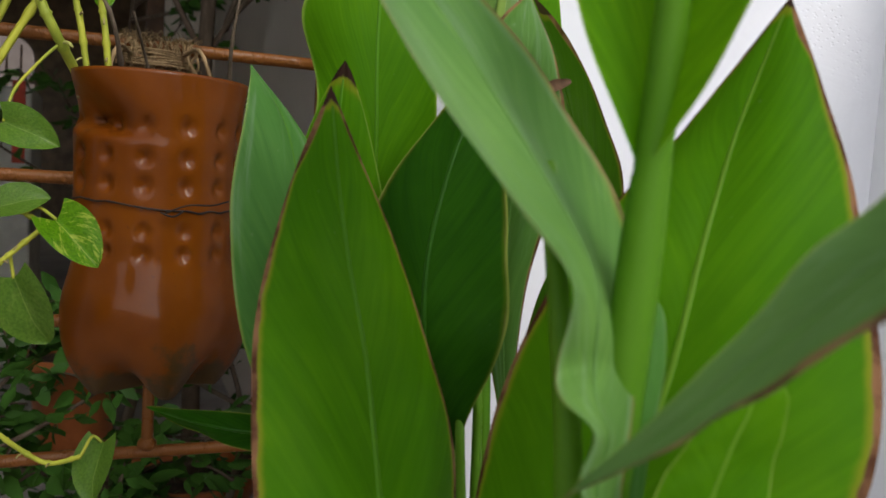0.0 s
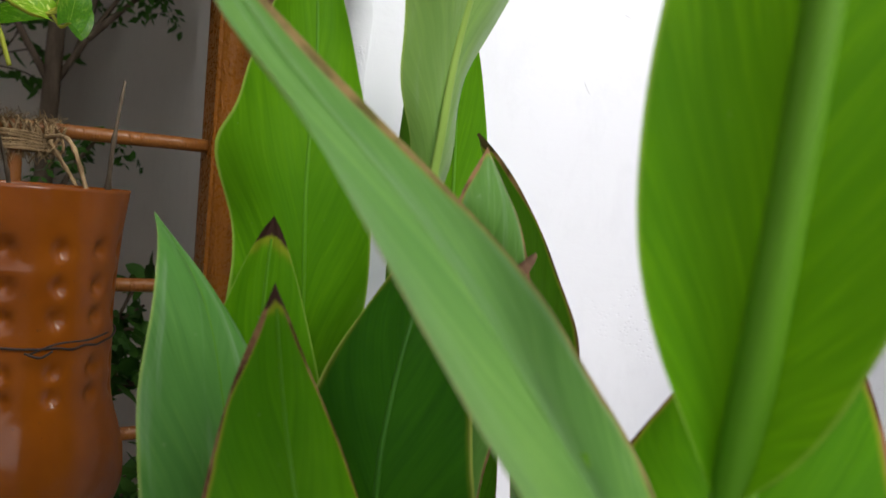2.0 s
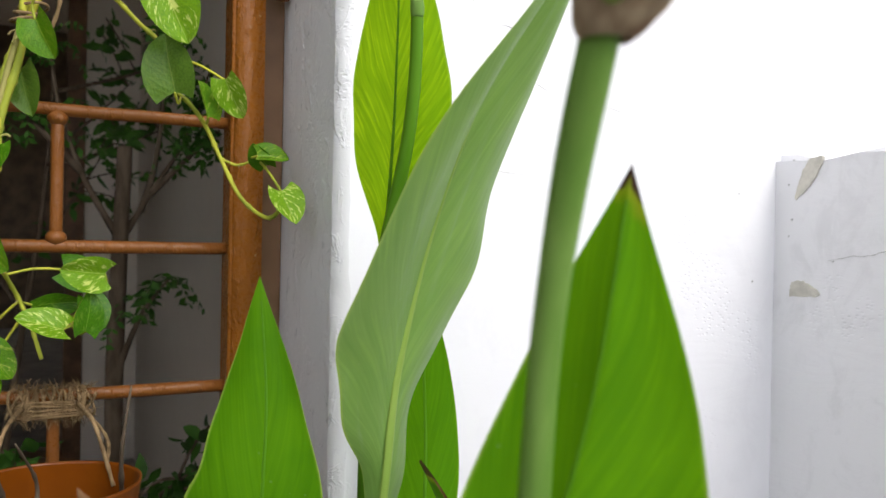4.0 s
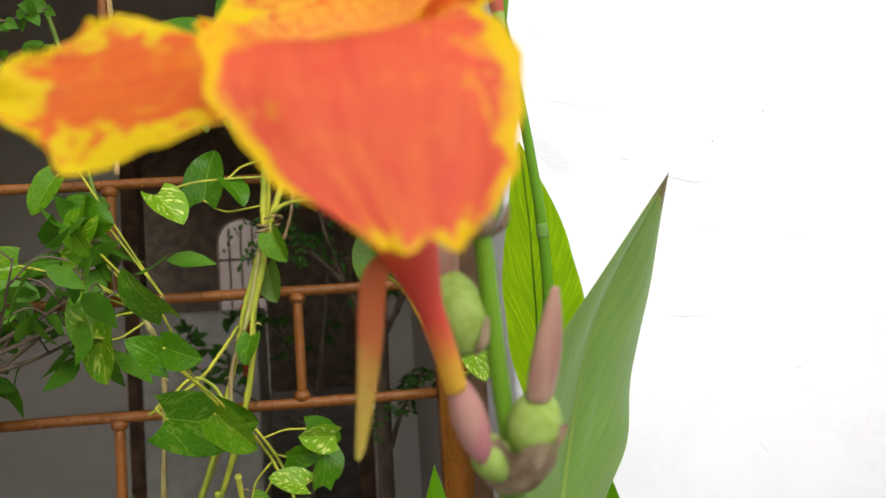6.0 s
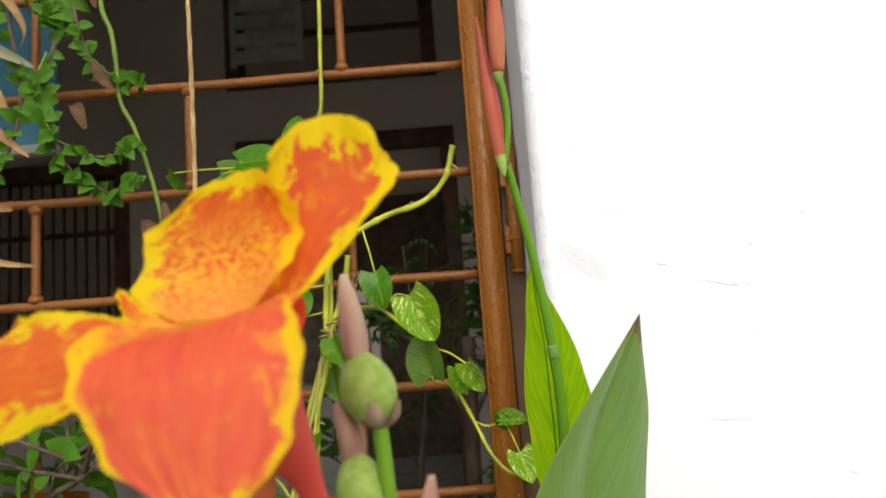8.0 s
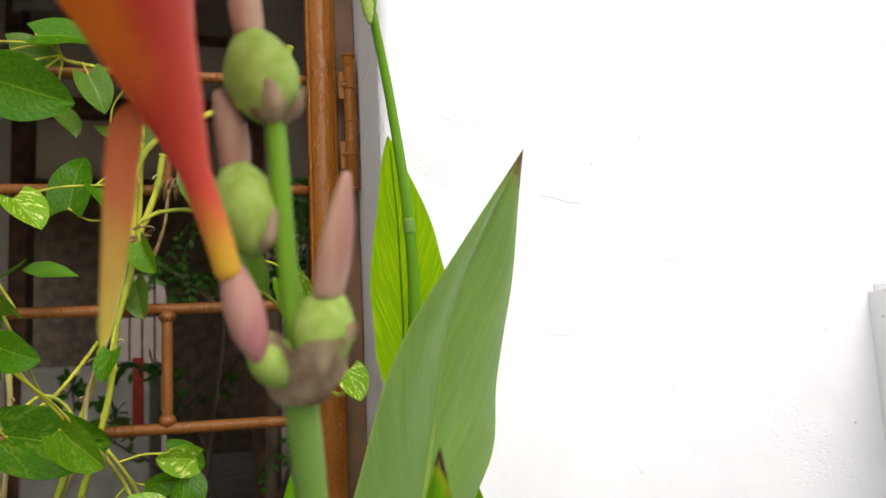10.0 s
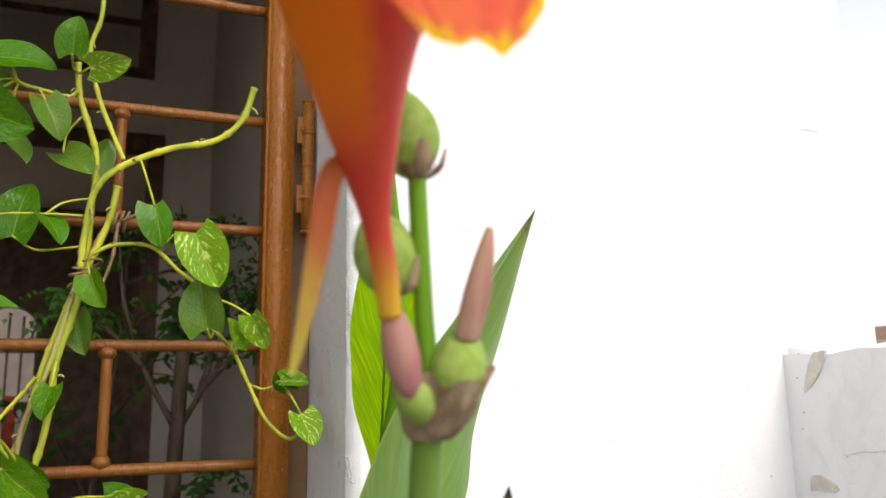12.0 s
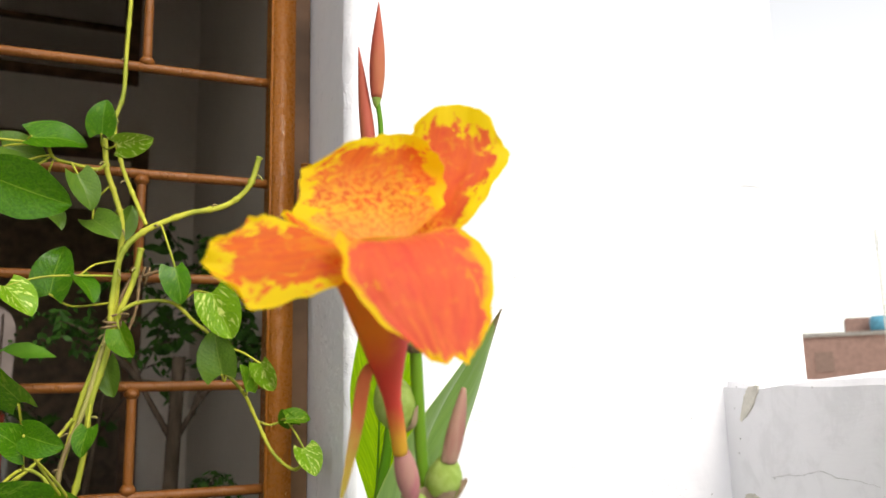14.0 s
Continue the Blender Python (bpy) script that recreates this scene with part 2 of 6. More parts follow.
def pothos_mat(name, green, dark, cream, amount, least=0.15):
    m = Mat(name, 0.2)
    u, v = m.uv()
    su = m.math("SUBTRACT", m.math("MULTIPLY", u, 2.0), 1.0)
    au = m.math("ABSOLUTE", su)
    grain = m.n("ShaderNodeCombineXYZ", X=m.math("MULTIPLY", su, 3.0), Y=m.math("SUBTRACT", m.math("MULTIPLY", v, 9.0), m.math("MULTIPLY", au, 5.0)), Z=m.math("MULTIPLY", m.rand(), 40.0)).outputs[0]
    streak = m.noise(1.0, 5, grain, 0.65, 0.4)
    c = m.mix(m.ramp(m.noise(25, 3), 0.35, 0.7), green, dark)
    pick = m.math("MULTIPLY", m.ramp(streak, 0.54, 0.61), m.ramp(m.rand(), 0.2, 0.7, least, amount))
    c = m.mix(pick, c, cream)
    rib = m.ramp(au, 0.0, 0.035, 1, 0)
    c = m.mix(m.math("MULTIPLY", rib, 0.5), c, cream)
    ph = m.math("SINE", m.math("MULTIPLY", m.math("SUBTRACT", v, m.math("MULTIPLY", au, 0.45)), 55.0))
    nrm = m.bump(m.math("ADD", m.math("MULTIPLY", ph, 0.12), m.noise(30, 3)), 0.2, 0.0012)
    m.set(Base_Color=c, Normal=nrm, Specular_IOR_Level=0.2)
    m.leafy(m.mix(0.22, c, cream), 0.24, nrm)
    return m.m


def flat_mat(name, col, rough=0.6, var=0.25, scale=20.0, metal=0.0, bump=0.2, gloss=0.35):
    m = Mat(name, rough, metal)
    f = m.noise(scale, 5)
    m.set(Base_Color=m.mix(m.ramp(f, 0.3, 0.7, 0, 1), tuple(c * (1 - var) for c in col), tuple(min(1, c * (1 + var)) for c in col)), Specular_IOR_Level=gloss, Normal=m.bump(m.noise(scale * 8, 4), bump, 0.002))
    return m.m


WALL = plaster("white_limewash", (0.785, 0.785, 0.82), (0.71, 0.71, 0.755), 1.0, ((0.330, 1.097, 0.013, 0.018, 0.8),), 0.12, 0.45, (0.29, 0.315))
# grey for the added, unseen west wall; cuts the bounce on the reveal
UNSEEN_GREY = plaster("unseen_wall_grey", (0.24, 0.235, 0.225), (0.17, 0.165, 0.16), 0.6)
PARAPET = plaster("weathered_limewash", (0.835, 0.83, 0.855), (0.72, 0.715, 0.735), 1.0, (), 0.26, 0.75)
ROOM = plaster("room_paint", (0.78, 0.72, 0.64), (0.70, 0.635, 0.56), 0.1)
CEMENT = flat_mat("cement", (0.31, 0.29, 0.265), 0.85, 0.2, 6)
PAINT = gloss_paint("brown_enamel", (0.275, 0.094, 0.012), (0.18, 0.057, 0.008))
BAR = gloss_paint("bar_enamel", (0.215, 0.077, 0.017), (0.14, 0.046, 0.009), 0.34)
DARKWOOD = flat_mat("dark_wood", (0.16, 0.088, 0.048), 0.5, 0.4, 12, gloss=0.3)
# the far room's lack of light is put into this wall tone
VOID = flat_mat("unlit_wall_tone", (0.20, 0.15, 0.105), 0.5, 0.3, 8, gloss=0.3)
LOUVRE = flat_mat("louvre_paint", (0.55, 0.54, 0.48), 0.5, 0.15, 12)
BLUE = flat_mat("blue_board", (0.09, 0.30, 0.42), 0.45, 0.2, 5)
JUTE = plain_plant("jute", (0.34, 0.23, 0.12), (0.17, 0.11, 0.055), 0.9, 160, 0, 0.5, 0.8)
TWINE = plain_plant("twine", (0.55, 0.40, 0.20), (0.33, 0.21, 0.09), 0.9, 220, 0, 0.3, 0.8)
WIRE = flat_mat("rusty_wire", (0.022, 0.013, 0.009), 0.7, 0.4, 200)
SOIL = flat_mat("soil", (0.05, 0.032, 0.02), 0.95, 0.5, 60, 0, 0.8)
FEATHER = flat_mat("feather_down", (0.9, 0.91, 0.93), 0.8, 0.1, 90)
STEM = plain_plant("canna_stem", (0.085, 0.225, 0.010), (0.13, 0.285, 0.018), 0.45, 30, 0.05, 0.15)
STEM_BLOOM = plain_plant("canna_stem_bloom", (0.122, 0.240, 0.040), (0.200, 0.330, 0.078), 0.45, 60, 0.05, 0.06)
STEM_DARK = plain_plant("canna_stem_node", (0.12, 0.24, 0.04), (0.18, 0.30, 0.07), 0.42, 30, 0.05, 0.15)
MIDRIB_PALE = plain_plant("midrib_pale", (0.16, 0.34, 0.02), (0.20, 0.39, 0.03), 0.45, 40, 0.3, 0.2)
MIDRIB = plain_plant("midrib", (0.078, 0.225, 0.006), (0.092, 0.25, 0.008), 0.4, 40, 0.2, 0.2)
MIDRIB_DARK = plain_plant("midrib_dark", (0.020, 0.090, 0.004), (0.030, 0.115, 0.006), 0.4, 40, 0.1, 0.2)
MIDRIB_GREY = plain_plant("midrib_bluish", (0.125, 0.275, 0.055), (0.145, 0.30, 0.070), 0.45, 40, 0.2, 0.2)
MIDRIB_YELLOW = plain_plant("midrib_yellow", (0.36, 0.52, 0.11), (0.30, 0.46, 0.09), 0.4, 40, 0.3, 0.2)
LEAF_RIM = canna_leaf("leaf_scorched_rim", (0.066, 0.215, 0.003), (0.042, 0.155, 0.002), (0.17, 0.39, 0.006), 0.30, 1.0, 1.0, veins=0.35)
# shade among the inner blades is put into this darkened green
LEAF_SHADED = canna_leaf("leaf_green_shaded", (0.018, 0.082, 0.002), (0.010, 0.052, 0.002), (0.045, 0.16, 0.005), 0.16, 0.2, 0.0, veins=0.2)
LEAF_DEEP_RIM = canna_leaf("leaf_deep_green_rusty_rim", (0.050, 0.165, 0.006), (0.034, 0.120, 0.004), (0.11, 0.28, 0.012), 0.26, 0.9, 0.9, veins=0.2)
LEAF = canna_leaf("leaf_green", (0.068, 0.212, 0.003), (0.044, 0.158, 0.002), (0.17, 0.39, 0.005), 0.30, 0.0, 0.0)
LEAF_TIP = canna_leaf("leaf_green_dry_tip", (0.090, 0.265, 0.004), (0.050, 0.180, 0.003), (0.23, 0.50, 0.005), 0.42, 0.0, 1.0, veins=0.75)
LEAF_GREY = canna_leaf("leaf_bluish_bloom", (0.232, 0.400, 0.094), (0.175, 0.330, 0.070), (0.33, 0.55, 0.105), 0.40, 0.0, 0.6, 0.38, 0.32, veins=0.9, bloom=0.10)
LEAF_GREY_PLAIN = canna_leaf("leaf_bluish_sharp", (0.095, 0.255, 0.050), (0.068, 0.200, 0.036), (0.165, 0.37, 0.06), 0.25, 0.0, 0.0, 0.42, bloom=0.08)
LEAF_GREY_RIM = canna_leaf("leaf_bluish_scorched_rim", (0.130, 0.280, 0.060), (0.085, 0.215, 0.040), (0.22, 0.41, 0.075), 0.24, 0.55, 0.8, 0.42, veins=0.8, bloom=0.10)
LEAF_GREY_RUST = canna_leaf("leaf_bluish_rusty_border", (0.095, 0.220, 0.038), (0.065, 0.170, 0.028), (0.17, 0.35, 0.055), 0.26, 0.9, 0.8, 0.45, 0.12, 0.03, bloom=0.03)
LEAF_DROOP = canna_leaf("leaf_bluish_reddish_border", (0.11, 0.235, 0.060), (0.080, 0.185, 0.045), (0.19, 0.36, 0.075), 0.30, 0.9, 0.5, 0.45, 0.20, 0.24, bloom=0.12, lower=True)
# young lime blade, brightened in colour for the light behind it
LEAF_LIT = canna_leaf("leaf_young_lime_backlit", (0.20, 0.43, 0.006), (0.085, 0.26, 0.004), (0.46, 0.70, 0.010), 0.55, 0.0, 0.0, veins=1.7)
PETAL_LIP = petal_mat("petal_lip", (0.80, 0.100, 0.060), (0.85, 0.155, 0.058), (0.88, 0.58, 0.010), 0.90, 0.22, 0.34)
PETAL_UP = petal_mat("petal_flecked", (0.78, 0.105, 0.030), (0.86, 0.20, 0.022), (0.90, 0.64, 0.010), 0.78, 0.66, 0.85)
PETAL_BACK = petal_mat("petal_back", (0.76, 0.090, 0.040), (0.82, 0.15, 0.030), (0.90, 0.64, 0.010), 0.70, 0.66, 0.25)
PETAL_SIDE = petal_mat("petal_side", (0.76, 0.11, 0.035), (0.82, 0.18, 0.02), (0.86, 0.62, 0.010), 0.72, 1.0, 0.25, 0.07)
TUBE_M = Mat("flower_tube", 0.45)
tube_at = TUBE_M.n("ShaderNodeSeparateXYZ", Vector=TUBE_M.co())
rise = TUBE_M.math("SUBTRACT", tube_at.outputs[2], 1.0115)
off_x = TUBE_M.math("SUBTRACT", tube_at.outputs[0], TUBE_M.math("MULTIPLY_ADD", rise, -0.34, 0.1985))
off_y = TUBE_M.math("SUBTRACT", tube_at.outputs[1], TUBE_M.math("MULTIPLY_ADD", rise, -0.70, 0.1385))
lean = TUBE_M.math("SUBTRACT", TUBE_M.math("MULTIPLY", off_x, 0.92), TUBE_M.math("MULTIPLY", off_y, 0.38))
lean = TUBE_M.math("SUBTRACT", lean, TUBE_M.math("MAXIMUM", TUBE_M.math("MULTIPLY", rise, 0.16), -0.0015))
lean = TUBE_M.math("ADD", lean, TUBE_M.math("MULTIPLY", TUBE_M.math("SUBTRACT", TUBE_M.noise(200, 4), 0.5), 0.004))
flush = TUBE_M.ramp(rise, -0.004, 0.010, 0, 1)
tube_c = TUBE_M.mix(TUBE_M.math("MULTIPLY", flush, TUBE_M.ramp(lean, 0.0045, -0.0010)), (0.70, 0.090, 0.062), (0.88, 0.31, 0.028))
foot_z = TUBE_M.math("ADD", rise, TUBE_M.math("MULTIPLY", TUBE_M.math("SUBTRACT", TUBE_M.noise(150, 3), 0.5), 0.006))
tube_c = TUBE_M.mix(TUBE_M.ramp(foot_z, -0.025, -0.011, 1, 0), tube_c, (0.76, 0.47, 0.05))
TUBE_M.set(Base_Color=tube_c, Specular_IOR_Level=0.3)
TUBE_M.leafy(tube_c, 0.35)
TUBE = TUBE_M.m
TUBE_PALE = plain_plant("flower_tube_yellow", (0.76, 0.50, 0.08), (0.74, 0.28, 0.07), 0.45, 18, 0.2, 0.5)
OVARY = plain_plant("rosy_ovary", (0.34, 0.115, 0.140), (0.38, 0.22, 0.17), 0.5, 120)
SEPAL_M = Mat("spent_sepal", 0.5)
sepal_v = SEPAL_M.math("ADD", SEPAL_M.uv()[1], SEPAL_M.math("MULTIPLY", SEPAL_M.math("SUBTRACT", SEPAL_M.noise(120, 3), 0.5), 0.5))
sepal_c = SEPAL_M.mix(SEPAL_M.ramp(sepal_v, 0.45, 1.0), (0.58, 0.16, 0.06), (0.58, 0.48, 0.09))
SEPAL_M.set(Base_Color=sepal_c, Specular_IOR_Level=0.2)
SEPAL_M.leafy(sepal_c, 0.3)
SEPAL = SEPAL_M.m
POD = plain_plant("green_pod", (0.23, 0.34, 0.06), (0.31, 0.43, 0.11), 0.6, 320, 0.05, 1.0, 0.5)
DRY = plain_plant("dry_bract", (0.17, 0.105, 0.062), (0.44, 0.35, 0.23), 0.8, 110, 0.15, 0.35, 0.8)
BUD = plain_plant("closed_bud", (0.34, 0.17, 0.135), (0.50, 0.38, 0.26), 0.55, 90, 0.1, 0.2)
BUD_RED = plain_plant("red_bud", (0.40, 0.070, 0.050), (0.46, 0.20, 0.08), 0.45, 40, 0.1, 0.12)
POTHOS = pothos_mat("pothos_marbled", (0.105, 0.262, 0.006), (0.058, 0.175, 0.004), (0.50, 0.58, 0.07), 0.55)
POTHOS_PALE = pothos_mat("pothos_variegated", (0.18, 0.36, 0.012), (0.12, 0.28, 0.010), (0.60, 0.68, 0.17), 1.0, 1.0)
POTHOS_DEEP = pothos_mat("pothos_deep", (0.060, 0.19, 0.005), (0.034, 0.125, 0.004), (0.32, 0.46, 0.05), 0.25, 0.08)
POTHOS_DULL = pothos_mat("pothos_dull_underside", (0.105, 0.205, 0.022), (0.070, 0.150, 0.016), (0.26, 0.34, 0.07), 0.15, 0.05)
VINE = plain_plant("vine_stem", (0.50, 0.50, 0.055), (0.24, 0.29, 0.035), 0.45, 60, 0.05, 0.3)
VINE_BROWN = plain_plant("old_vine_stem", (0.26, 0.19, 0.09), (0.36, 0.36, 0.10), 0.6, 60, 0.0, 0.3)
CREEPER = plain_plant("creeper_leaf", (0.055, 0.165, 0.010), (0.10, 0.245, 0.018), 0.4, 50, 0.3, 1.0)
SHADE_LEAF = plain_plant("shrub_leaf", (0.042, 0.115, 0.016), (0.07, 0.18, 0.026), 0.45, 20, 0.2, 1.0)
VINE_GREEN = plain_plant("green_vine_stem", (0.16, 0.24, 0.040), (0.10, 0.17, 0.028), 0.5, 60, 0.05, 0.3)
WITHERED = plain_plant("withered_leaf", (0.42, 0.27, 0.125), (0.24, 0.13, 0.055), 0.8, 35, 0.25, 1.0, 0.6)
WITHERED_GREEN = plain_plant("half_withered_leaf", (0.22, 0.24, 0.14), (0.30, 0.25, 0.13), 0.7, 35, 0.25, 1.0, 0.6)
WITHERED_DARK = plain_plant("dead_curled_leaf", (0.14, 0.075, 0.040), (0.075, 0.040, 0.024), 0.8, 60, 0.15, 1.0, 0.8)
BARK = plain_plant("bark", (0.09, 0.065, 0.045), (0.16, 0.12, 0.085), 0.9, 60, 0, 0.3, 0.9)
CLAY = flat_mat("painted_clay", (0.40, 0.12, 0.035), 0.5, 0.2, 14)


# ---- mesh helpers ----
def thing(name, at, label, category, group="", kind=""):
    ob = new(name)
    ob.location = at
    ob.empty_display_size = 0.02
    return tagged(ob, label, category, group, kind)


def adopt(ob, parent):
    if parent is not None:
        off = parent.location if parent.parent is None else Vector((0, 0, 0))
        ob.parent = parent
        ob.matrix_parent_inverse = Matrix.Translation(-off)
    return ob


def part(name, bm, material, parent=None, label="", smooth=True, crisp=0.0):
    """Links a bmesh as one mesh object under a thing or a part. Vertices are in world places."""
    me = bpy.data.meshes.new(name)
    if isinstance(bm, bpy.types.Mesh):
        me = bm
    else:
        bm.to_mesh(me)
        bm.free()
    if not me.materials:
        me.materials.append(material)
    if smooth:
        me.shade_smooth()
        areas = sorted(p.area for p in me.polygons)
        if len(areas) < 3000 and crisp is not False:
            for p in me.polygons:
                p.use_smooth = p.area < 12 * areas[len(areas) // 2] and (not crisp or p.area < crisp)
    return tagged(adopt(new(name, me), parent), label)


def box(bm, lo, hi, bevel=0.0):
    d = [b - a for a, b in zip(lo, hi)]
    c = [(a + b) / 2 for a, b in zip(lo, hi)]
    r = bmesh.ops.create_cube(bm, size=1, matrix=Matrix.Translation(c) @ Matrix.Diagonal((*d, 1)))
    if bevel:
        es = list({e for v in r["verts"] for e in v.link_edges})
        bmesh.ops.bevel(bm, geom=es, offset=bevel, segments=2, profile=0.6, affect="EDGES")
    return bm


def block(lo, hi, bevel=0.0):
    return box(bmesh.new(), lo, hi, bevel)


def spline(pts, n):
    """Even points on a smooth curve through pts."""
    p = [Vector(a) for a in pts]
    if len(p) == 2:
        return [p[0].lerp(p[1], i / (n - 1)) for i in range(n)]
    ext = [2 * p[0] - p[1], *p, 2 * p[-1] - p[-2]]
    out = []
    for i in range(n):
        s = i / (n - 1) * (len(p) - 1)
        k = min(int(s), len(p) - 2)
        f = s - k
        a, b, c, d = ext[k:k + 4]
        out.append(0.5 * (2 * b + (c - a) * f + (2 * a - 5 * b + 4 * c - d) * f * f + (3 * b - a - 3 * c + d) * f ** 3))
    return out


def tube(pts, radius, n=0, sides=8, bm=None, knots=0.0, every=5, flat=1.0):
    """A round stem along pts; radius is a number or a function of 0..1; knots swell it now and then."""
    bm = bm or bmesh.new()
    n = n or 6 * len(pts)
    c = spline(pts, n)
    side = None
    rings = []
    for i, p in enumerate(c):
        t = (c[min(i + 1, n - 1)] - c[max(i - 1, 0)]).normalized()
        if side is None:
            side = t.orthogonal().normalized()
        side = (side - t * side.dot(t)).normalized()
        up = t.cross(side)
        r = radius(i / (n - 1)) if callable(radius) else radius
        if knots and i % every == 0:
            r *= 1 + knots
        rings.append([bm.verts.new(p + r * (math.cos(a) * side + flat * math.sin(a) * up)) for a in (2 * math.pi * k / sides for k in range(sides))])
    for a, b in zip(rings, rings[1:]):
        for k in range(sides):
            bm.faces.new((a[k], a[(k + 1) % sides], b[(k + 1) % sides], b[k]))
    bm.faces.new(rings[0][::-1])
    bm.faces.new(rings[-1])
    return bm


def lathe(profile, centre, sides=48, warp=None, bm=None, cap=False):
    """Turns (radius, height) pairs round the z axis at centre; warp changes a radius by angle and height."""
    bm = bm or bmesh.new()
    rings = []
    for r, z in profile:
        ring = []
        for k in range(sides):
            a = 2 * math.pi * k / sides
            rr, zz = warp(r, z, a) if warp else (r, z)
            ring.append(bm.verts.new((centre[0] + rr * math.cos(a), centre[1] + rr * math.sin(a), centre[2] + zz)))
        rings.append(ring)
    for a, b in zip(rings, rings[1:]):
        for k in range(sides):
            bm.faces.new((a[k], a[(k + 1) % sides], b[(k + 1) % sides], b[k]))
    if cap:
        bm.faces.new(rings[0][::-1])
        bm.faces.new(rings[-1])
    return bm


def grid_mesh(name, point, nu, nv, material):
    """A sheet from point(u, v), u from -1 to 1 across and v from 0 to 1 along, with those as its texture places."""
    verts, faces = [], []
    for j in range(nv):
        for i in range(nu):
            verts.append(point(2 * i / (nu - 1) - 1, j / (nv - 1)))
    for j in range(nv - 1):
        for i in range(nu - 1):
            k = j * nu + i
            faces.append((k, k + 1, k + nu + 1, k + nu))
    me = bpy.data.meshes.new(name)
    me.from_pydata([tuple(p) for p in verts], [], faces)
    layer = me.uv_layers.new(name="UVMap")
    for loop in me.loops:
        j, i = divmod(loop.vertex_index, nu)
        layer.data[loop.index].uv = (i / (nu - 1), j / (nv - 1))
    me.materials.append(material)
    me.shade_smooth()
    return me


def ellipsoid(centre, axis, length, radius, bm=None, power=1.0):
    """An egg along axis, from its base at centre."""
    a = Vector(axis).normalized() * length
    pts = [Vector(centre) + a * (i / 4) for i in range(5)]
    return tube(pts, lambda s: radius * max(0.06, math.sin(math.pi * (0.03 + 0.94 * s) ** power)) ** 0.65, 18, 16, bm)


# ---- the setting: house wall with gate, side parapet, terrace floor ----
GATE_Y, WALL_Y, BACK_Y = 0.657, 0.530, 3.60
JAMB_X, END_X, LEFT_X = 0.298, 0.797, -0.90
TOP_Z, HEAD_Z = 3.0, 2.10


def worn_wall(name, lo, hi, material, label, worn=0.008):
    """A plastered wall block with edges rounded and knocked about."""
    bm = block(lo, hi)
    bmesh.ops.bevel(bm, geom=bm.edges[:], offset=worn, segments=3, profile=0.5, affect="EDGES")
    ob = part(name, bm, material, None, label)
    return tagged(ob, category="wall", kind="structure")


def jamb_wall():
    """The wall beside the gate: a fine sheet whose arris to the reveal is chipped and lumpy."""
    zs = [i * 0.004 for i in range(int(TOP_Z / 0.004) + 1)]
    bm = bmesh.new()
    rings = []
    for z in zs:
        chip = max(0.0, noise.noise((z * 23, 3, 1)) - 0.2) * 0.006 + noise.noise((z * 75, 1, 5)) * 0.0012 + max(0.0, noise.noise((z * 140, 6, 2)) - 0.25) * 0.004
        soft = 0.0085 + 0.001 * noise.noise((z * 9, 0, 0))
        ring = [(JAMB_X, 0.80), (JAMB_X + 0.0007 * noise.noise((z * 14, 7, 0)), WALL_Y + 0.05), (JAMB_X, WALL_Y + soft + chip)]
        ring.append((JAMB_X + soft * 0.45 + 0.001 * noise.noise((z * 90, 3, 3)), WALL_Y + soft * 0.45 + 0.6 * chip))
        ring.append((JAMB_X + soft + 0.8 * chip, WALL_Y))
        ring += [(JAMB_X + 0.02 + chip, WALL_Y), (JAMB_X + 0.1, WALL_Y + 0.0008 * noise.noise((z * 6, 2, 2))), (0.55, WALL_Y), (END_X - 0.006, WALL_Y), (END_X, WALL_Y + 0.006), (END_X, 0.80)]
        rings.append([bm.verts.new((x, y, z)) for x, y in ring])
    for a, b in zip(rings, rings[1:]):
        for k in range(len(a)):
            j = (k + 1) % len(a)
            bm.faces.new((a[k], a[j], b[j], b[k]))
    bm.faces.new(rings[0][::-1])
    bm.faces.new(rings[-1])
    bmesh.ops.recalc_face_normals(bm, faces=bm.faces[:])
    ob = part("wall_north", bm, WALL, None, "white limewashed house wall with chipped arris and hairline cracks")
    tagged(ob, category="wall", kind="structure")
    for p in ob.data.polygons:
        p.use_smooth = abs(p.normal.x) > 0.2 and abs(p.normal.y) > 0.2
    return ob


wall_north = jamb_wall()
worn_wall("wall_north_west", (-2.6, WALL_Y, 0), (LEFT_X, 0.80, TOP_Z), WALL, "white limewashed house wall beyond the gate")
worn_wall("wall_lintel", (LEFT_X + 0.002, WALL_Y, HEAD_Z), (JAMB_X - 0.002, 0.80, TOP_Z), WALL, "white limewashed wall above the gate")


def parapet_wall(name, lo, hi, label):
    """A low wall with an uneven plastered top."""
    bm = block(lo, hi)
    cuts = int((hi[1] - lo[1]) / 0.03)
    es = [e for e in bm.edges if abs(e.verts[0].co.y - e.verts[1].co.y) > 0.1]
    bmesh.ops.subdivide_edges(bm, edges=es, cuts=cuts, use_grid_fill=True)
    for v in bm.verts:
        if v.co.z > hi[2] - 0.01:
            v.co.z += 0.004 * noise.noise((v.co.y * 22, v.co.x * 22, 0)) + 0.003 * noise.noise((v.co.y * 60, 4, v.co.x * 40))
            v.co.x += 0.002 * noise.noise((v.co.y * 40, 9, 1))
    es = [e for e in bm.edges if e.calc_length() > 0 and len(e.link_faces) == 2 and e.calc_face_angle(0) > 1.0]
    bmesh.ops.bevel(bm, geom=es, offset=0.006, segments=2, affect="EDGES")
    ob = part(name, bm, PARAPET, None, label, True, 0.0005)
    tagged(ob, category="parapet", kind="structure")
    return ob


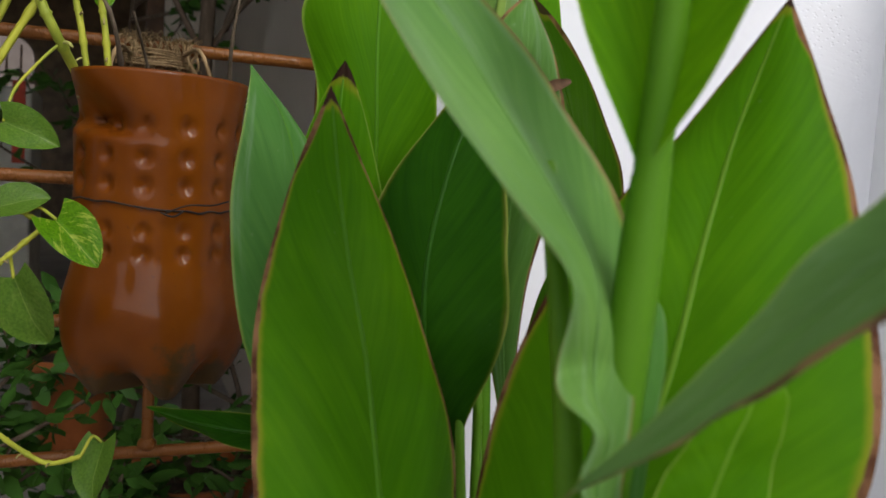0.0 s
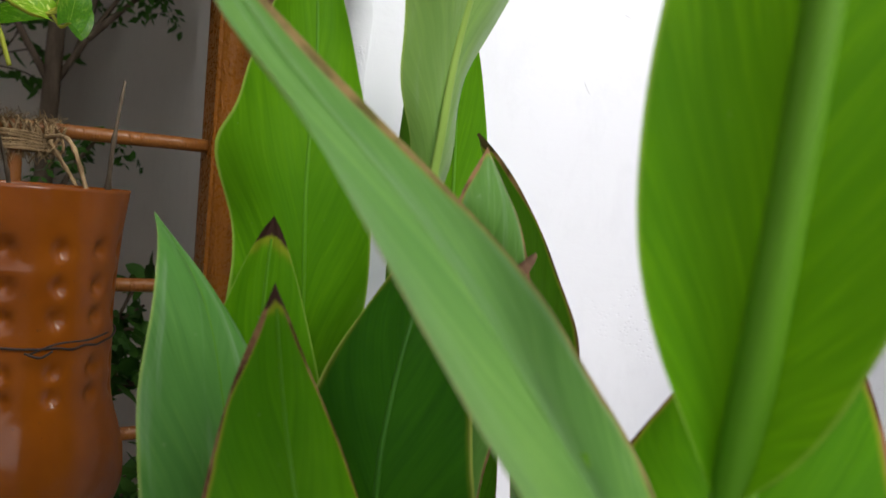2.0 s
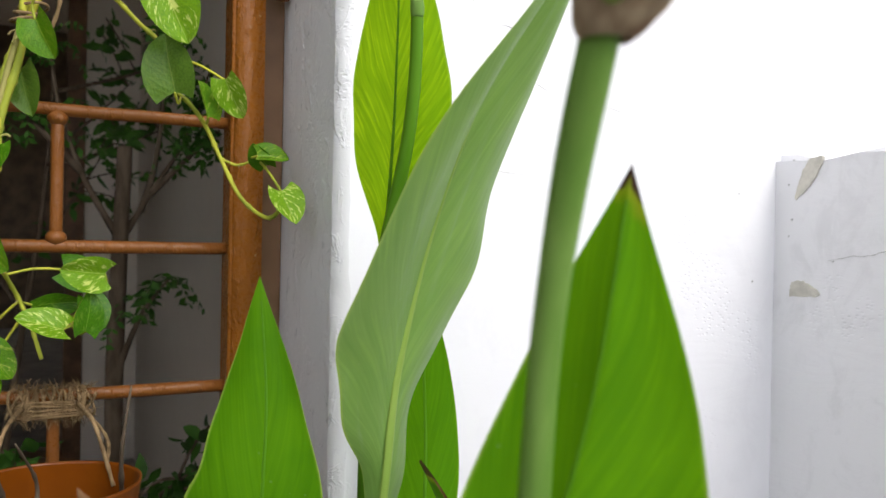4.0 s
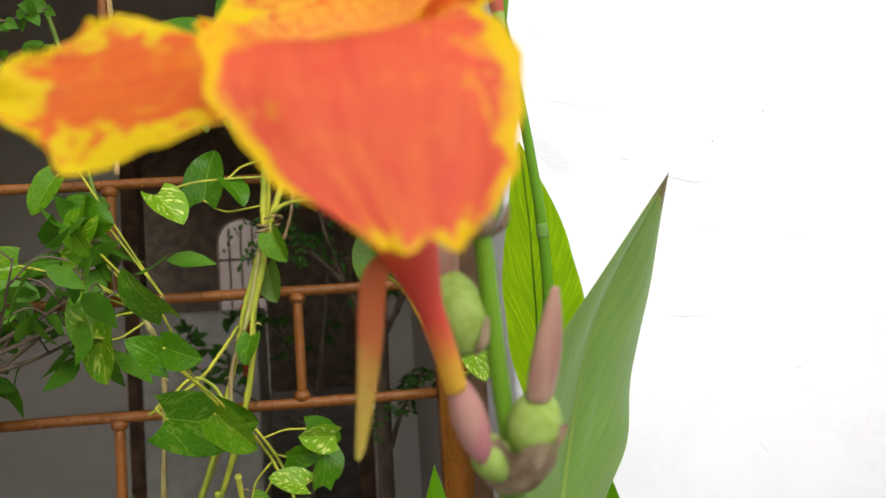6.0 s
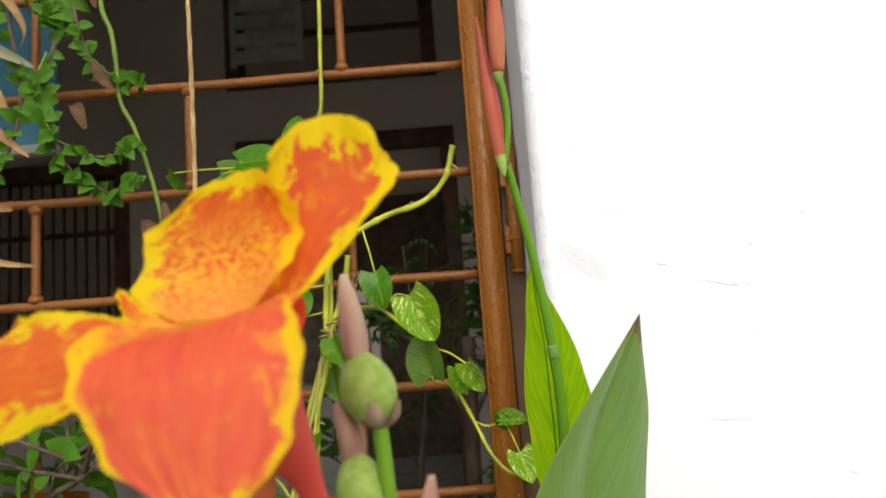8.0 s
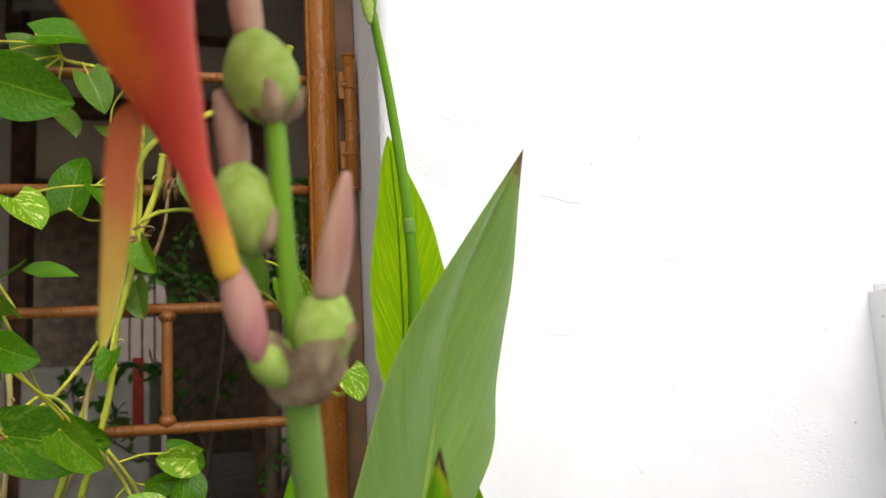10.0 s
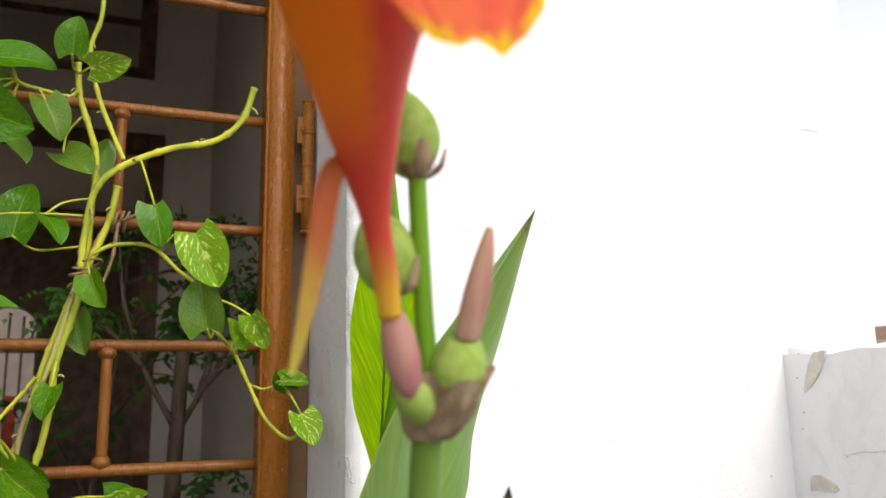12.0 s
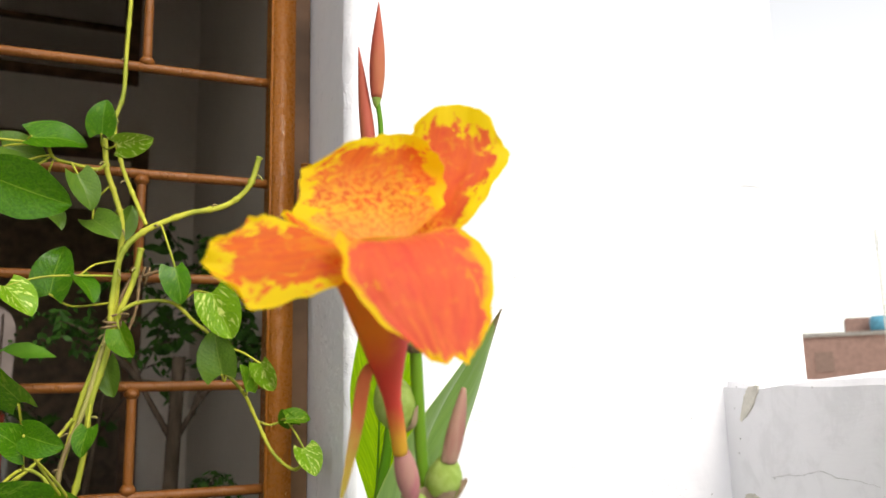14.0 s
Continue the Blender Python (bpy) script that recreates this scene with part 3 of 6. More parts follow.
parapet_wall("parapet_east", (0.680, -1.70, 0.0), (0.796, 0.545, 1.006), "low white limewashed parapet with a rough top and grey scuffs")
worn_wall("parapet_south", (-2.6, -1.82, 0.0), (0.797, -1.702, 1.0), PARAPET, "low white limewashed parapet behind the terrace")
# added out of view, dark so that less light bounces onto the gate reveal
worn_wall("wall_west_unseen", (-2.72, -1.82, 0.0), (-2.602, 0.80, 3.0), UNSEEN_GREY, "unseen grey wall added at the terrace end to darken the reveal")
tagged(part("floor", block((-2.6, -1.7, -0.14), (0.680, 0.80, 0.0)), CEMENT, None, "grey cement terrace floor"), category="floor", kind="structure")

# small scuffs on the parapet's inner face
CHIP = flat_mat("bare_plaster", (0.60, 0.575, 0.51), 0.9, 0.15, 90)
CRACK = flat_mat("crack_shade", (0.50, 0.49, 0.49), 0.95, 0.3, 200)


def chip(outline, label):
    """A thin flake of bare plaster on the parapet's inner face, given as y, z corners."""
    bm = bmesh.new()
    ring = spline([(0.6797, 0.987 * y, 0.97 + 0.987 * (z - 0.97)) for y, z in outline + outline[:1]], 28)[:-1]
    vs = [bm.verts.new(p + Vector((0, 0.0008 * noise.noise((i * 0.9, 1, 2)), 0.0012 * noise.noise((i * 0.8, 3, 1))))) for i, p in enumerate(ring)]
    top = bm.faces.new(vs)
    r = bmesh.ops.extrude_face_region(bm, geom=[top])
    for v in r["geom"]:
        if isinstance(v, bmesh.types.BMVert):
            v.co.x += 0.003
    bmesh.ops.recalc_face_normals(bm, faces=bm.faces[:])
    tagged(part("wall_scuff", bm, CHIP, None, label, smooth=False), category="scuff", kind="structure")


chip([(0.504, 1.0005), (0.492, 1.0005), (0.501, 0.982), (0.5135, 0.970), (0.5175, 0.970), (0.511, 0.990)], "damp brownish streak where limewash flaked off")
chip([(0.521, 0.888), (0.519, 0.8995), (0.507, 0.901), (0.493, 0.891)], "beige patch where limewash flaked off")


def crack(pts, r=0.00022):
    """A hairline crack or a pinhole, half sunk in the plaster."""
    bm = tube([Vector(p) for p in pts], lambda s: r * (0.5 + 0.9 * math.sin(math.pi * (0.08 + 0.84 * s)) * (0.75 + 0.6 * noise.noise((s * 9, pts[0][2] * 40, 0)))), 10 * len(pts), 6)
    for v in bm.verts:
        v.co.z += 0.0011 * noise.noise(v.co * 160) + 0.0014 * noise.noise(v.co * 70)
    tagged(part("wall_crack", bm, CRACK, None, "hairline crack in the limewash"), category="crack", kind="structure")


for run in (
    ((0.492, 1.031), (0.5035, 1.0286), (0.517, 1.0271), (0.541, 1.0251)), ((0.438, 1.0407), (0.446, 1.0384), (0.456, 1.0361)), ((0.383, 1.0915), (0.392, 1.089)),
    ((0.407, 0.978), (0.423, 0.976), (0.439, 0.9762)), ((0.502, 0.9352), (0.509, 0.932)), ((0.3214, 1.1351), (0.337, 1.1338), (0.358, 1.1296), (0.375, 1.1291)),
    ((0.411, 1.0775), (0.430, 1.0744), (0.451, 1.0711)), ((0.470, 0.884), (0.476, 0.876)), ((0.325, 1.186), (0.333, 1.181)), ((0.36, 0.845), (0.371, 0.843)), ((0.345, 0.872), (0.3475, 0.866)),
):
    crack([(x, WALL_Y, z) for x, z in run])
crack([(0.680, 0.4787, 0.9202), (0.680, 0.4441, 0.9246), (0.680, 0.4224, 0.9292), (0.680, 0.4086, 0.9254), (0.680, 0.3928, 0.9255), (0.680, 0.3677, 0.9214)], 0.00028)
for p in ((0.4532, WALL_Y, 1.1006), (0.494, WALL_Y, 1.1212), (0.638, WALL_Y, 0.9716), (0.6798, 0.5172, 0.9796), (0.6798, 0.5162, 0.9374), (0.6798, 0.5132, 0.9512), (0.6798, 0.5126, 0.9996), (0.6798, 0.4230, 0.9986), (0.655, WALL_Y, 0.90), (0.6798, 0.4747, 0.9187)):
    crack([p, (p[0] + 0.0001, p[1], p[2] + 0.0007), (p[0], p[1] + 0.0001, p[2] + 0.0012)], 0.0007)

# ---- the room behind the gate ----
ROOM_L, ROOM_R, FAR_Y = -2.5, 0.46, 9.0


def room_piece(name, lo, hi, material, label, category):
    return tagged(part(name, block(lo, hi), material, None, label, smooth=False), category=category, kind="structure")


# back wall with door, vent and window openings, in pieces that butt
DOOR_L, DOOR_R, DOOR_T = -0.79, 0.255, 2.140
VENT_L, VENT_R, VENT_B, VENT_T = -0.825, 0.197, 2.400, 2.95
WIN_L, WIN_R, WIN_B, WIN_T = -2.25, -1.31, 1.07, 2.10
for lo, hi in (
    ((ROOM_L, 0.0), (WIN_L, TOP_Z)), ((WIN_L, 0.0), (WIN_R, WIN_B)), ((WIN_L, WIN_T), (WIN_R, TOP_Z)), ((WIN_R, 0.0), (VENT_L, TOP_Z)),
    ((VENT_L, DOOR_T), (VENT_R, VENT_B)), ((VENT_L, VENT_T), (VENT_R, TOP_Z)), ((VENT_R, DOOR_T), (ROOM_R, TOP_Z)), ((DOOR_R, 0.0), (ROOM_R, DOOR_T)), ((VENT_L, 0.0), (DOOR_L, DOOR_T)),
):
    room_piece("wall_back", (lo[0], BACK_Y, lo[1]), (hi[0], BACK_Y + 0.15, hi[1]), ROOM, "mauve-grey painted wall inside the house", "wall")
# the west wall, with an unseen opening added to brighten the far room
for lo, hi in (((0.80, 0.0), (7.3, TOP_Z)), ((7.3, 0.0), (8.8, 0.9)), ((7.3, 2.4), (8.8, TOP_Z)), ((8.8, 0.0), (FAR_Y, TOP_Z))):
    room_piece("wall_room_west", (ROOM_L - 0.12, lo[0], lo[1]), (ROOM_L, hi[0], hi[1]), ROOM, "mauve-grey painted side wall inside the house", "wall")
room_piece("wall_room_east", (ROOM_R, 0.80, 0), (ROOM_R + 0.12, FAR_Y, TOP_Z), ROOM, "mauve-grey painted side wall inside the house", "wall")
room_piece("pilaster_room", (ROOM_R - 0.035, 1.20, 0), (ROOM_R - 0.001, 1.36, TOP_Z), ROOM, "shallow pilaster on the inner side wall", "pilaster")
room_piece("floor_room", (ROOM_L, 0.802, -0.14), (ROOM_R, BACK_Y, 0.0), CEMENT, "grey cement floor inside the house", "floor")
room_piece("ceiling", (ROOM_L, 0.80, TOP_Z), (ROOM_R, FAR_Y, TOP_Z + 0.12), ROOM, "painted ceiling inside the house", "ceiling")
room_piece("floor_far_room", (ROOM_L, BACK_Y + 0.002, -0.14), (ROOM_R, FAR_Y + 0.2, -0.002), CEMENT, "grey cement floor of the far room", "floor")


def arched_wall():
    """The far wall, with an arched opening to the street."""
    x0, x1, zs = -1.25, -0.74, 1.70
    bm = bmesh.new()
    r = (x1 - x0) / 2
    arc = [((x0 + x1) / 2 + r * math.cos(a), zs + r * math.sin(a)) for a in (math.pi * k / 12 for k in range(13))]
    outline = [(ROOM_R, 0.0), (ROOM_R, TOP_Z), (ROOM_L, TOP_Z), (ROOM_L, 0.0), (x0, 0.0)] + arc[::-1] + [(x1, 0.0)]
    face = bm.faces.new([bm.verts.new((x, FAR_Y, z)) for x, z in outline])
    grown = bmesh.ops.extrude_face_region(bm, geom=[face])
    for v in grown["geom"]:
        if isinstance(v, bmesh.types.BMVert):
            v.co.y += 0.15
    bmesh.ops.recalc_face_normals(bm, faces=bm.faces[:])
    tagged(part("wall_beyond", bm, VOID, None, "far wall toned dark as unlit, with an arched opening to daylight", smooth=False), category="wall", kind="structure")
    for k in range(3):
        x = x0 + (x1 - x0) * (k + 1) / 4
        tagged(part("window_bar", tube([(x, FAR_Y + 0.07, 0.0), (x, FAR_Y + 0.07, zs + 0.16)], 0.012, 3, 6), DARKWOOD, None, "upright iron bar in the arched opening"), category="bar", kind="structure")
    tagged(part("window_bar", tube([(x0, FAR_Y + 0.075, 1.50), (x1, FAR_Y + 0.075, 1.50)], 0.014, 3, 6), DARKWOOD, None, "cross bar in the arched opening"), category="bar", kind="structure")


arched_wall()
# shade is put into the colour: pink plaster dimmed well below its own tone
tagged(part("street_wall", block((-6.0, 12.5, -3.5), (3.0, 12.7, 5.0)), flat_mat("pink_plaster_dimmed", (0.15, 0.122, 0.108), 0.85, 0.15, 3), None, "pink wall across the street, its colour dimmed for shade"), category="wall", kind="structure")


def framed(name, x0, x1, z0, z1, label, category, rails, bars, leaf=None):
    """A wooden frame in the back wall with bars or a leaf."""
    t = thing(name, ((x0 + x1) / 2, BACK_Y, z0), label, category, kind="structure")
    w = 0.07
    y0, y1 = BACK_Y - 0.02, BACK_Y + 0.10
    part("frame_side", block((x0, y0, z0), (x0 + w, y1, z1), 0.004), DARKWOOD, t)
    part("frame_side", block((x1 - w, y0, z0), (x1, y1, z1), 0.004), DARKWOOD, t)
    part("frame_head", block((x0 + w, y0, z1 - w), (x1 - w, y1, z1), 0.004), DARKWOOD, t)
    part("frame_sill", block((x0 + w, y0, z0), (x1 - w, y1, z0 + 0.045), 0.004), DARKWOOD, t)
    for k in range(rails):
        z = z0 + (z1 - z0) * (k + 1) / (rails + 1)
        part("rail", block((x0 + w, y0 + 0.03, z - 0.012), (x1 - w, y0 + 0.055, z + 0.012)), DARKWOOD, t)
    for k in range(bars):
        x = x0 + w + (x1 - x0 - 2 * w) * (k + 1) / (bars + 1)
        part("bar", tube([(x, y0 + 0.06, z0 + 0.03), (x, y0 + 0.06, z1 - 0.03)], 0.007, 3, 6), DARKWOOD, t)
    if leaf:
        part("leaf", block((x0 + w, y0 + 0.06, z0 + 0.045), (x1 - w, y0 + 0.10, z1 - w), 0.003), leaf, t, "dark stained door leaf")
        for k in range(3):
            za = z0 + 0.12 + k * (z1 - z0 - 0.2) / 3
            for xa, xb in ((x0 + w + 0.07, (x0 + x1) / 2 - 0.04), ((x0 + x1) / 2 + 0.04, x1 - w - 0.07)):
                part("panel", block((xa, y0 + 0.045, za), (xb, y0 + 0.062, za + (z1 - z0) / 3 - 0.14), 0.006), leaf, t)
    return t


framed("door_1", DOOR_L, DOOR_R, 0.0, DOOR_T, "dark wooden frame of the open inner doorway", "door", 0, 0)
framed("window_1", WIN_L, WIN_R, WIN_B, WIN_T, "dark wooden barred window in the inner wall", "window", 2, 14)
framed("window_2", VENT_L, VENT_R, VENT_B, VENT_T, "dark wooden fanlight above the inner door", "window", 1, 0)
vent = thing("louvre_vent", (-0.61, BACK_Y - 0.03, 2.505), "cream painted louvre vent set in the fanlight", "vent")
part("frame", block((-0.79, BACK_Y - 0.045, 2.505), (-0.765, BACK_Y - 0.022, 2.86), 0.003), LOUVRE, vent)
part("frame", block((-0.465, BACK_Y - 0.045, 2.505), (-0.435, BACK_Y - 0.022, 2.86), 0.003), LOUVRE, vent)
for k in range(4):
    bm = block((-0.765, -0.012, -0.033), (-0.465, 0.012, 0.033), 0.003)
    bmesh.ops.transform(bm, matrix=pose(0, BACK_Y - 0.034, 2.55 + 0.09 * k, 12), verts=bm.verts)
    part("slat", bm, LOUVRE, vent)
blue = thing("blue_board", (-0.73, 1.6, 1.556), "blue painted board hung from the ceiling inside the gate", "board")
part("panel", block((-1.30, 1.60, 1.565), (-0.625, 1.62, 2.999), 0.004), BLUE, blue)
part("rim", block((-1.30, 1.594, 1.545), (-0.622, 1.626, 1.565), 0.003), LOUVRE, blue)
bottle = thing("plastic_bottle", (-1.45, BACK_Y - 0.03, 1.115), "clear plastic bottle with a blue label on the window sill", "bottle")
part("body", lathe([(0.0, 0), (0.030, 0.0), (0.032, 0.02), (0.032, 0.13), (0.012, 0.18), (0.012, 0.2), (0, 0.2)], (-1.45, BACK_Y - 0.05, 1.115), 20), flat_mat("cloudy_plastic", (0.5, 0.55, 0.6), 0.2, 0.1), bottle)
part("label", lathe([(0.0325, 0.05), (0.0325, 0.11)], (-1.45, BACK_Y - 0.05, 1.115), 20), BLUE, bottle)
part("cap", lathe([(0.0, 0.2), (0.0135, 0.2), (0.0135, 0.218), (0, 0.218)], (-1.45, BACK_Y - 0.05, 1.115), 16), BLUE, bottle)
case = thing("white_cabinet", (-0.42, 3.3, 0.0), "white metal cabinet with a red stripe by the inner door", "cabinet")
part("body", block((-0.62, 3.15, 0.0), (-0.18, 3.52, 0.98), 0.01), LOUVRE, case)
part("stripe", block((-0.24, 3.145, 0.72), (-0.20, 3.15, 1.0), 0.001), flat_mat("red_paint", (0.5, 0.06, 0.03)), case)

# ---- the gate: hinged leaf of welded bars in an angle frame ----
gate = thing("metal_gate", (JAMB_X - 0.01, GATE_Y, 0.04), "brown enamelled steel gate of welded bars, closed", "gate")
BARS = [1.305 + 0.098 * k for k in range(1, 7)] + [1.305, 1.203, 1.108, 1.0125, 0.920, 0.819, 0.725, 0.627, 0.531, 0.42, 0.32, 0.22, 0.12]
BARS.sort(reverse=True)
GATE_L = LEFT_X + 0.02


def rough_bar(a, b, r, seed):
    n = 40 if (Vector(b) - Vector(a)).length > 0.3 else 8
    pts = [Vector(a).lerp(Vector(b), i / (n - 1)) + 0.0009 * Vector((0, noise.noise((i * 0.4, seed, 0)), noise.noise((i * 0.4, 0, seed)))) for i in range(n)]
    return tube(pts, lambda s: r * (1 + 0.05 * noise.noise((s * 30, seed, 2))), n, 10)


def stile(x0, x1):
    bm = block((x0, GATE_Y - 0.015, 0.05), (x1, GATE_Y + 0.016, 1.985))
    es = [e for e in bm.edges if abs(e.verts[0].co.z - e.verts[1].co.z) > 0.5]
    bmesh.ops.bevel(bm, geom=es, offset=0.003, segments=3, affect="EDGES")
    return bm


part("stile", stile(0.2555, 0.2795), PAINT, gate, "glossy brown stile with paint runs")
part("stile", stile(GATE_L, GATE_L + 0.03), PAINT, gate)
for z in (0.066, 1.97):
    part("rail", block((GATE_L + 0.03, GATE_Y - 0.013, z - 0.014), (0.2555, GATE_Y + 0.013, z + 0.014), 0.003), PAINT, gate)
for k, z in enumerate(BARS):
    part("bar", rough_bar((GATE_L + 0.02, GATE_Y, z), (0.262, GATE_Y, z), 0.0045, k), BAR, gate)
posts = [0.143 - 0.1455 * k for k in range(7)]
for k, (za, zb) in enumerate(zip(BARS, BARS[1:])):
    for i, x in enumerate(posts):
        if (k + i) % 2 == 1:
            part("spacer", rough_bar((x, GATE_Y, za), (x, GATE_Y, zb), 0.0042, k * 9 + i), BAR, gate)
            for z in (za - 0.006, zb + 0.006):
                part("weld", ellipsoid((x, GATE_Y, z - 0.006), (0, 0, 1), 0.012, 0.0068), BAR, gate)


def hinge(z0, z1):
    h = part("hinge", tube([(0.2905, GATE_Y - 0.016, z0), (0.2905, GATE_Y - 0.016, z1)], 0.0052, 4, 14), PAINT, gate, "painted barrel hinge")
    n = 4
    for k in range(n + 1):
        z = z0 + (z1 - z0) * k / n
        part("knuckle", lathe([(0.0, -0.0012), (0.0056, -0.0012), (0.0058, 0), (0.0056, 0.0012), (0, 0.0012)], (0.2905, GATE_Y - 0.016, z), 16), PAINT, h)
    for z in (z0 + 0.028, z1 - 0.026):
        part("plate", block((0.281, GATE_Y - 0.0175, z - 0.012), (0.2885, GATE_Y - 0.0145, z + 0.012), 0.001), PAINT, h)
        part("weld_bead", ellipsoid((0.283, GATE_Y - 0.018, z), (1, 0, 0.2), 0.007, 0.0028), PAINT, h)


for z0, z1 in ((1.106, 1.220), (0.32, 0.434), (1.72, 1.834)):
    hinge(z0, z1)
fixed = tagged(part("gate_frame", block((0.281, GATE_Y + 0.002, 0.0), (0.2975, GATE_Y + 0.05, 2.018), 0.001), DARKWOOD, None, "dark brown fixed door frame let into the reveal"), category="door frame", kind="structure")
tagged(part("gate_frame", block((GATE_L - 0.017, GATE_Y + 0.002, 0.0), (GATE_L - 0.004, GATE_Y + 0.05, 2.018), 0.001), DARKWOOD, None, "dark brown fixed door frame let into the reveal"), category="door frame", kind="structure")


# ---- the canna plant ----
planter = thing("planter_pot", (0.25, 0.295, 0.0), "large brown clay pot holding the canna", "pot")
part("body", lathe([(0.0, 0.0), (0.11, 0.0), (0.115, 0.01), (0.15, 0.28), (0.16, 0.285), (0.162, 0.31), (0.15, 0.312), (0.142, 0.30), (0.138, 0.26), (0, 0.26)], (0.25, 0.295, 0.0), 40), CLAY, planter)
part("soil", lathe([(0.0, 0.275), (0.07, 0.272), (0.1385, 0.268)], (0.25, 0.295, 0.0), 30, lambda r, z, a: (r, z + 0.004 * math.sin(3 * a) * r / 0.14)), SOIL, planter)

canna = thing("canna_plant", (0.25, 0.295, 0.27), "flowering canna with broad green scorched leaves in a pot", "plant")


def leaf_sheet(base, mid, tip, width, side, cup, ripple, seed, widest, sharp=0.86, fold=0.0, full=1.25):
    """A canna blade along base, mid, tip; side points across it; cup lifts the halves; fold bends one half forward."""
    b, m, t = Vector(base), Vector(mid), Vector(tip)
    ctrl = 2 * m - 0.5 * (b + t)
    side = Vector(side).normalized()

    def axis(v):
        return b * (1 - v) ** 2 + ctrl * 2 * v * (1 - v) + t * v * v

    def frame_at(v):
        tan = (axis(min(v + 0.02, 1)) - axis(max(v - 0.02, 0))).normalized()
        s = (side - tan * side.dot(tan)).normalized()
        return s, tan.cross(s)

    def point(u, v):
        s, nrm = frame_at(v)
        if v > widest:
            r = (1 - v) / (1 - widest)
            w = math.sin(math.pi / 2 * r) ** sharp
        else:
            r = v / widest
            w = 0.10 + 0.90 * math.sin(math.pi / 2 * r) ** (full if u > 0 else 1.25)
        w *= width * (1 + 0.05 * noise.noise((v * 7 + seed, u * 0.6, seed)))
        au = abs(u)
        lift = cup * au ** 1.5 * w + ripple * au * au * math.sin(v * 19 + seed + (0.9 if u > 0 else 0)) * (0.4 + noise.noise((v * 4, seed, u)))
        if u > 0 and fold:
            lift += fold * w * u * u
        lift += 0.0012 * noise.noise((u * 1.5, v * 6, seed))
        p = axis(v) + s * u * w * (1 - 0.18 * abs(cup) * au) + nrm * lift
        return p

    return point, axis, frame_at


def canna_leaf_part(base, mid, tip, width, side, blade, rib, cup=0.25, ripple=0.0016, seed=1.0, widest=0.45, sharp=0.86, fold=0.0, rib_size=0.0012, label="", full=1.25):
    point, axis, frame_at = leaf_sheet(base, mid, tip, width, side, cup, ripple, seed, widest, sharp, fold, full)
    ob = part("leaf", grid_mesh("leaf", point, 21, 64, blade), blade, canna, label)
    bm = bmesh.new()
    rings = []
    for i in range(40):
        v = i / 39 * 0.97
        s, nrm = frame_at(v)
        r = rib_size * (1 - 0.8 * v) + 0.0002
        c = point(0, v)
        rings.append([bm.verts.new(c + s * r * math.cos(a) + nrm * (0.25 * r + 0.00012) * math.sin(a)) for a in (math.pi * k / 4 for k in range(8))])
    for a, b in zip(rings, rings[1:]):
        for k in range(8):
            bm.faces.new((a[k], a[(k + 1) % 8], b[(k + 1) % 8], b[k]))
    part("midrib", bm, rib, ob)
    return ob


def edged_leaf(left, right, blade, rib, label, cup=0.2, ripple=0.0012, seed=1.0, rib_size=0.0012, mid=None, wavy=0.0):
    """A canna blade between its two edges, base to tip; cup sinks the midrib, or mid gives its line."""
    n = 64
    a, b = spline(left, n), spline(right, n)
    m = spline(mid, n) if mid else None

    def at(line, v):
        k = min(n - 2, int(v * (n - 1)))
        return line[k].lerp(line[k + 1], v * (n - 1) - k)

    def cross(v):
        p, q = at(a, v), at(b, v)
        tan = ((at(a, min(1, v + 0.03)) + at(b, min(1, v + 0.03))) - (at(a, max(0, v - 0.03)) + at(b, max(0, v - 0.03)))).normalized()
        across = q - p
        nrm = tan.cross(across).normalized() if across.length > 1e-6 else Vector((0, -1, 0))
        return p, q, tan, nrm

    def point(u, v):
        p, q, tan, nrm = cross(v)
        half = (q - p).length / 2
        c = at(m, v) if m else (p + q) / 2 - nrm * cup * half
        out = p if u < 0 else q
        au = abs(u)
        bow = 0.10 * half * math.sin(math.pi * au)
        au_w = au * (1 + wavy * au * math.sin(v * 30 + seed + (2 if u > 0 else 0)) * math.sin(math.pi * v) * (0.6 + noise.noise((v * 5, u, seed))))
        w = c + (out - c) * au_w + nrm * (-bow if cup >= 0 else bow)
        w += nrm * ripple * au * au * math.sin(v * 21 + seed + (0.9 if u > 0 else 0)) * (0.5 + noise.noise((v * 4, seed, u))) * math.sin(math.pi * v)
        return w + nrm * 0.0009 * noise.noise((u * 1.6, v * 6, seed)) * math.sin(math.pi * v)

    ob = part("leaf", grid_mesh("leaf", point, 25, 72, blade), blade, canna, label)
    bm = bmesh.new()
    rings = []
    for i in range(40):
        v = 0.005 + i / 39 * 0.955
        p, q, tan, nrm = cross(v)
        side = (q - p).normalized()
        r = rib_size * (1 - 0.8 * v) + 0.0002
        c = point(0, v)
        rings.append([bm.verts.new(c + side * r * math.cos(k) + nrm * (0.3 * r + 0.00012) * math.sin(k)) for k in (math.pi * j / 4 for j in range(8))])
    for x, y in zip(rings, rings[1:]):
        for k in range(8):
            bm.faces.new((x[k], x[(k + 1) % 8], y[(k + 1) % 8], y[k]))
    part("midrib", bm, rib, ob)
    return ob


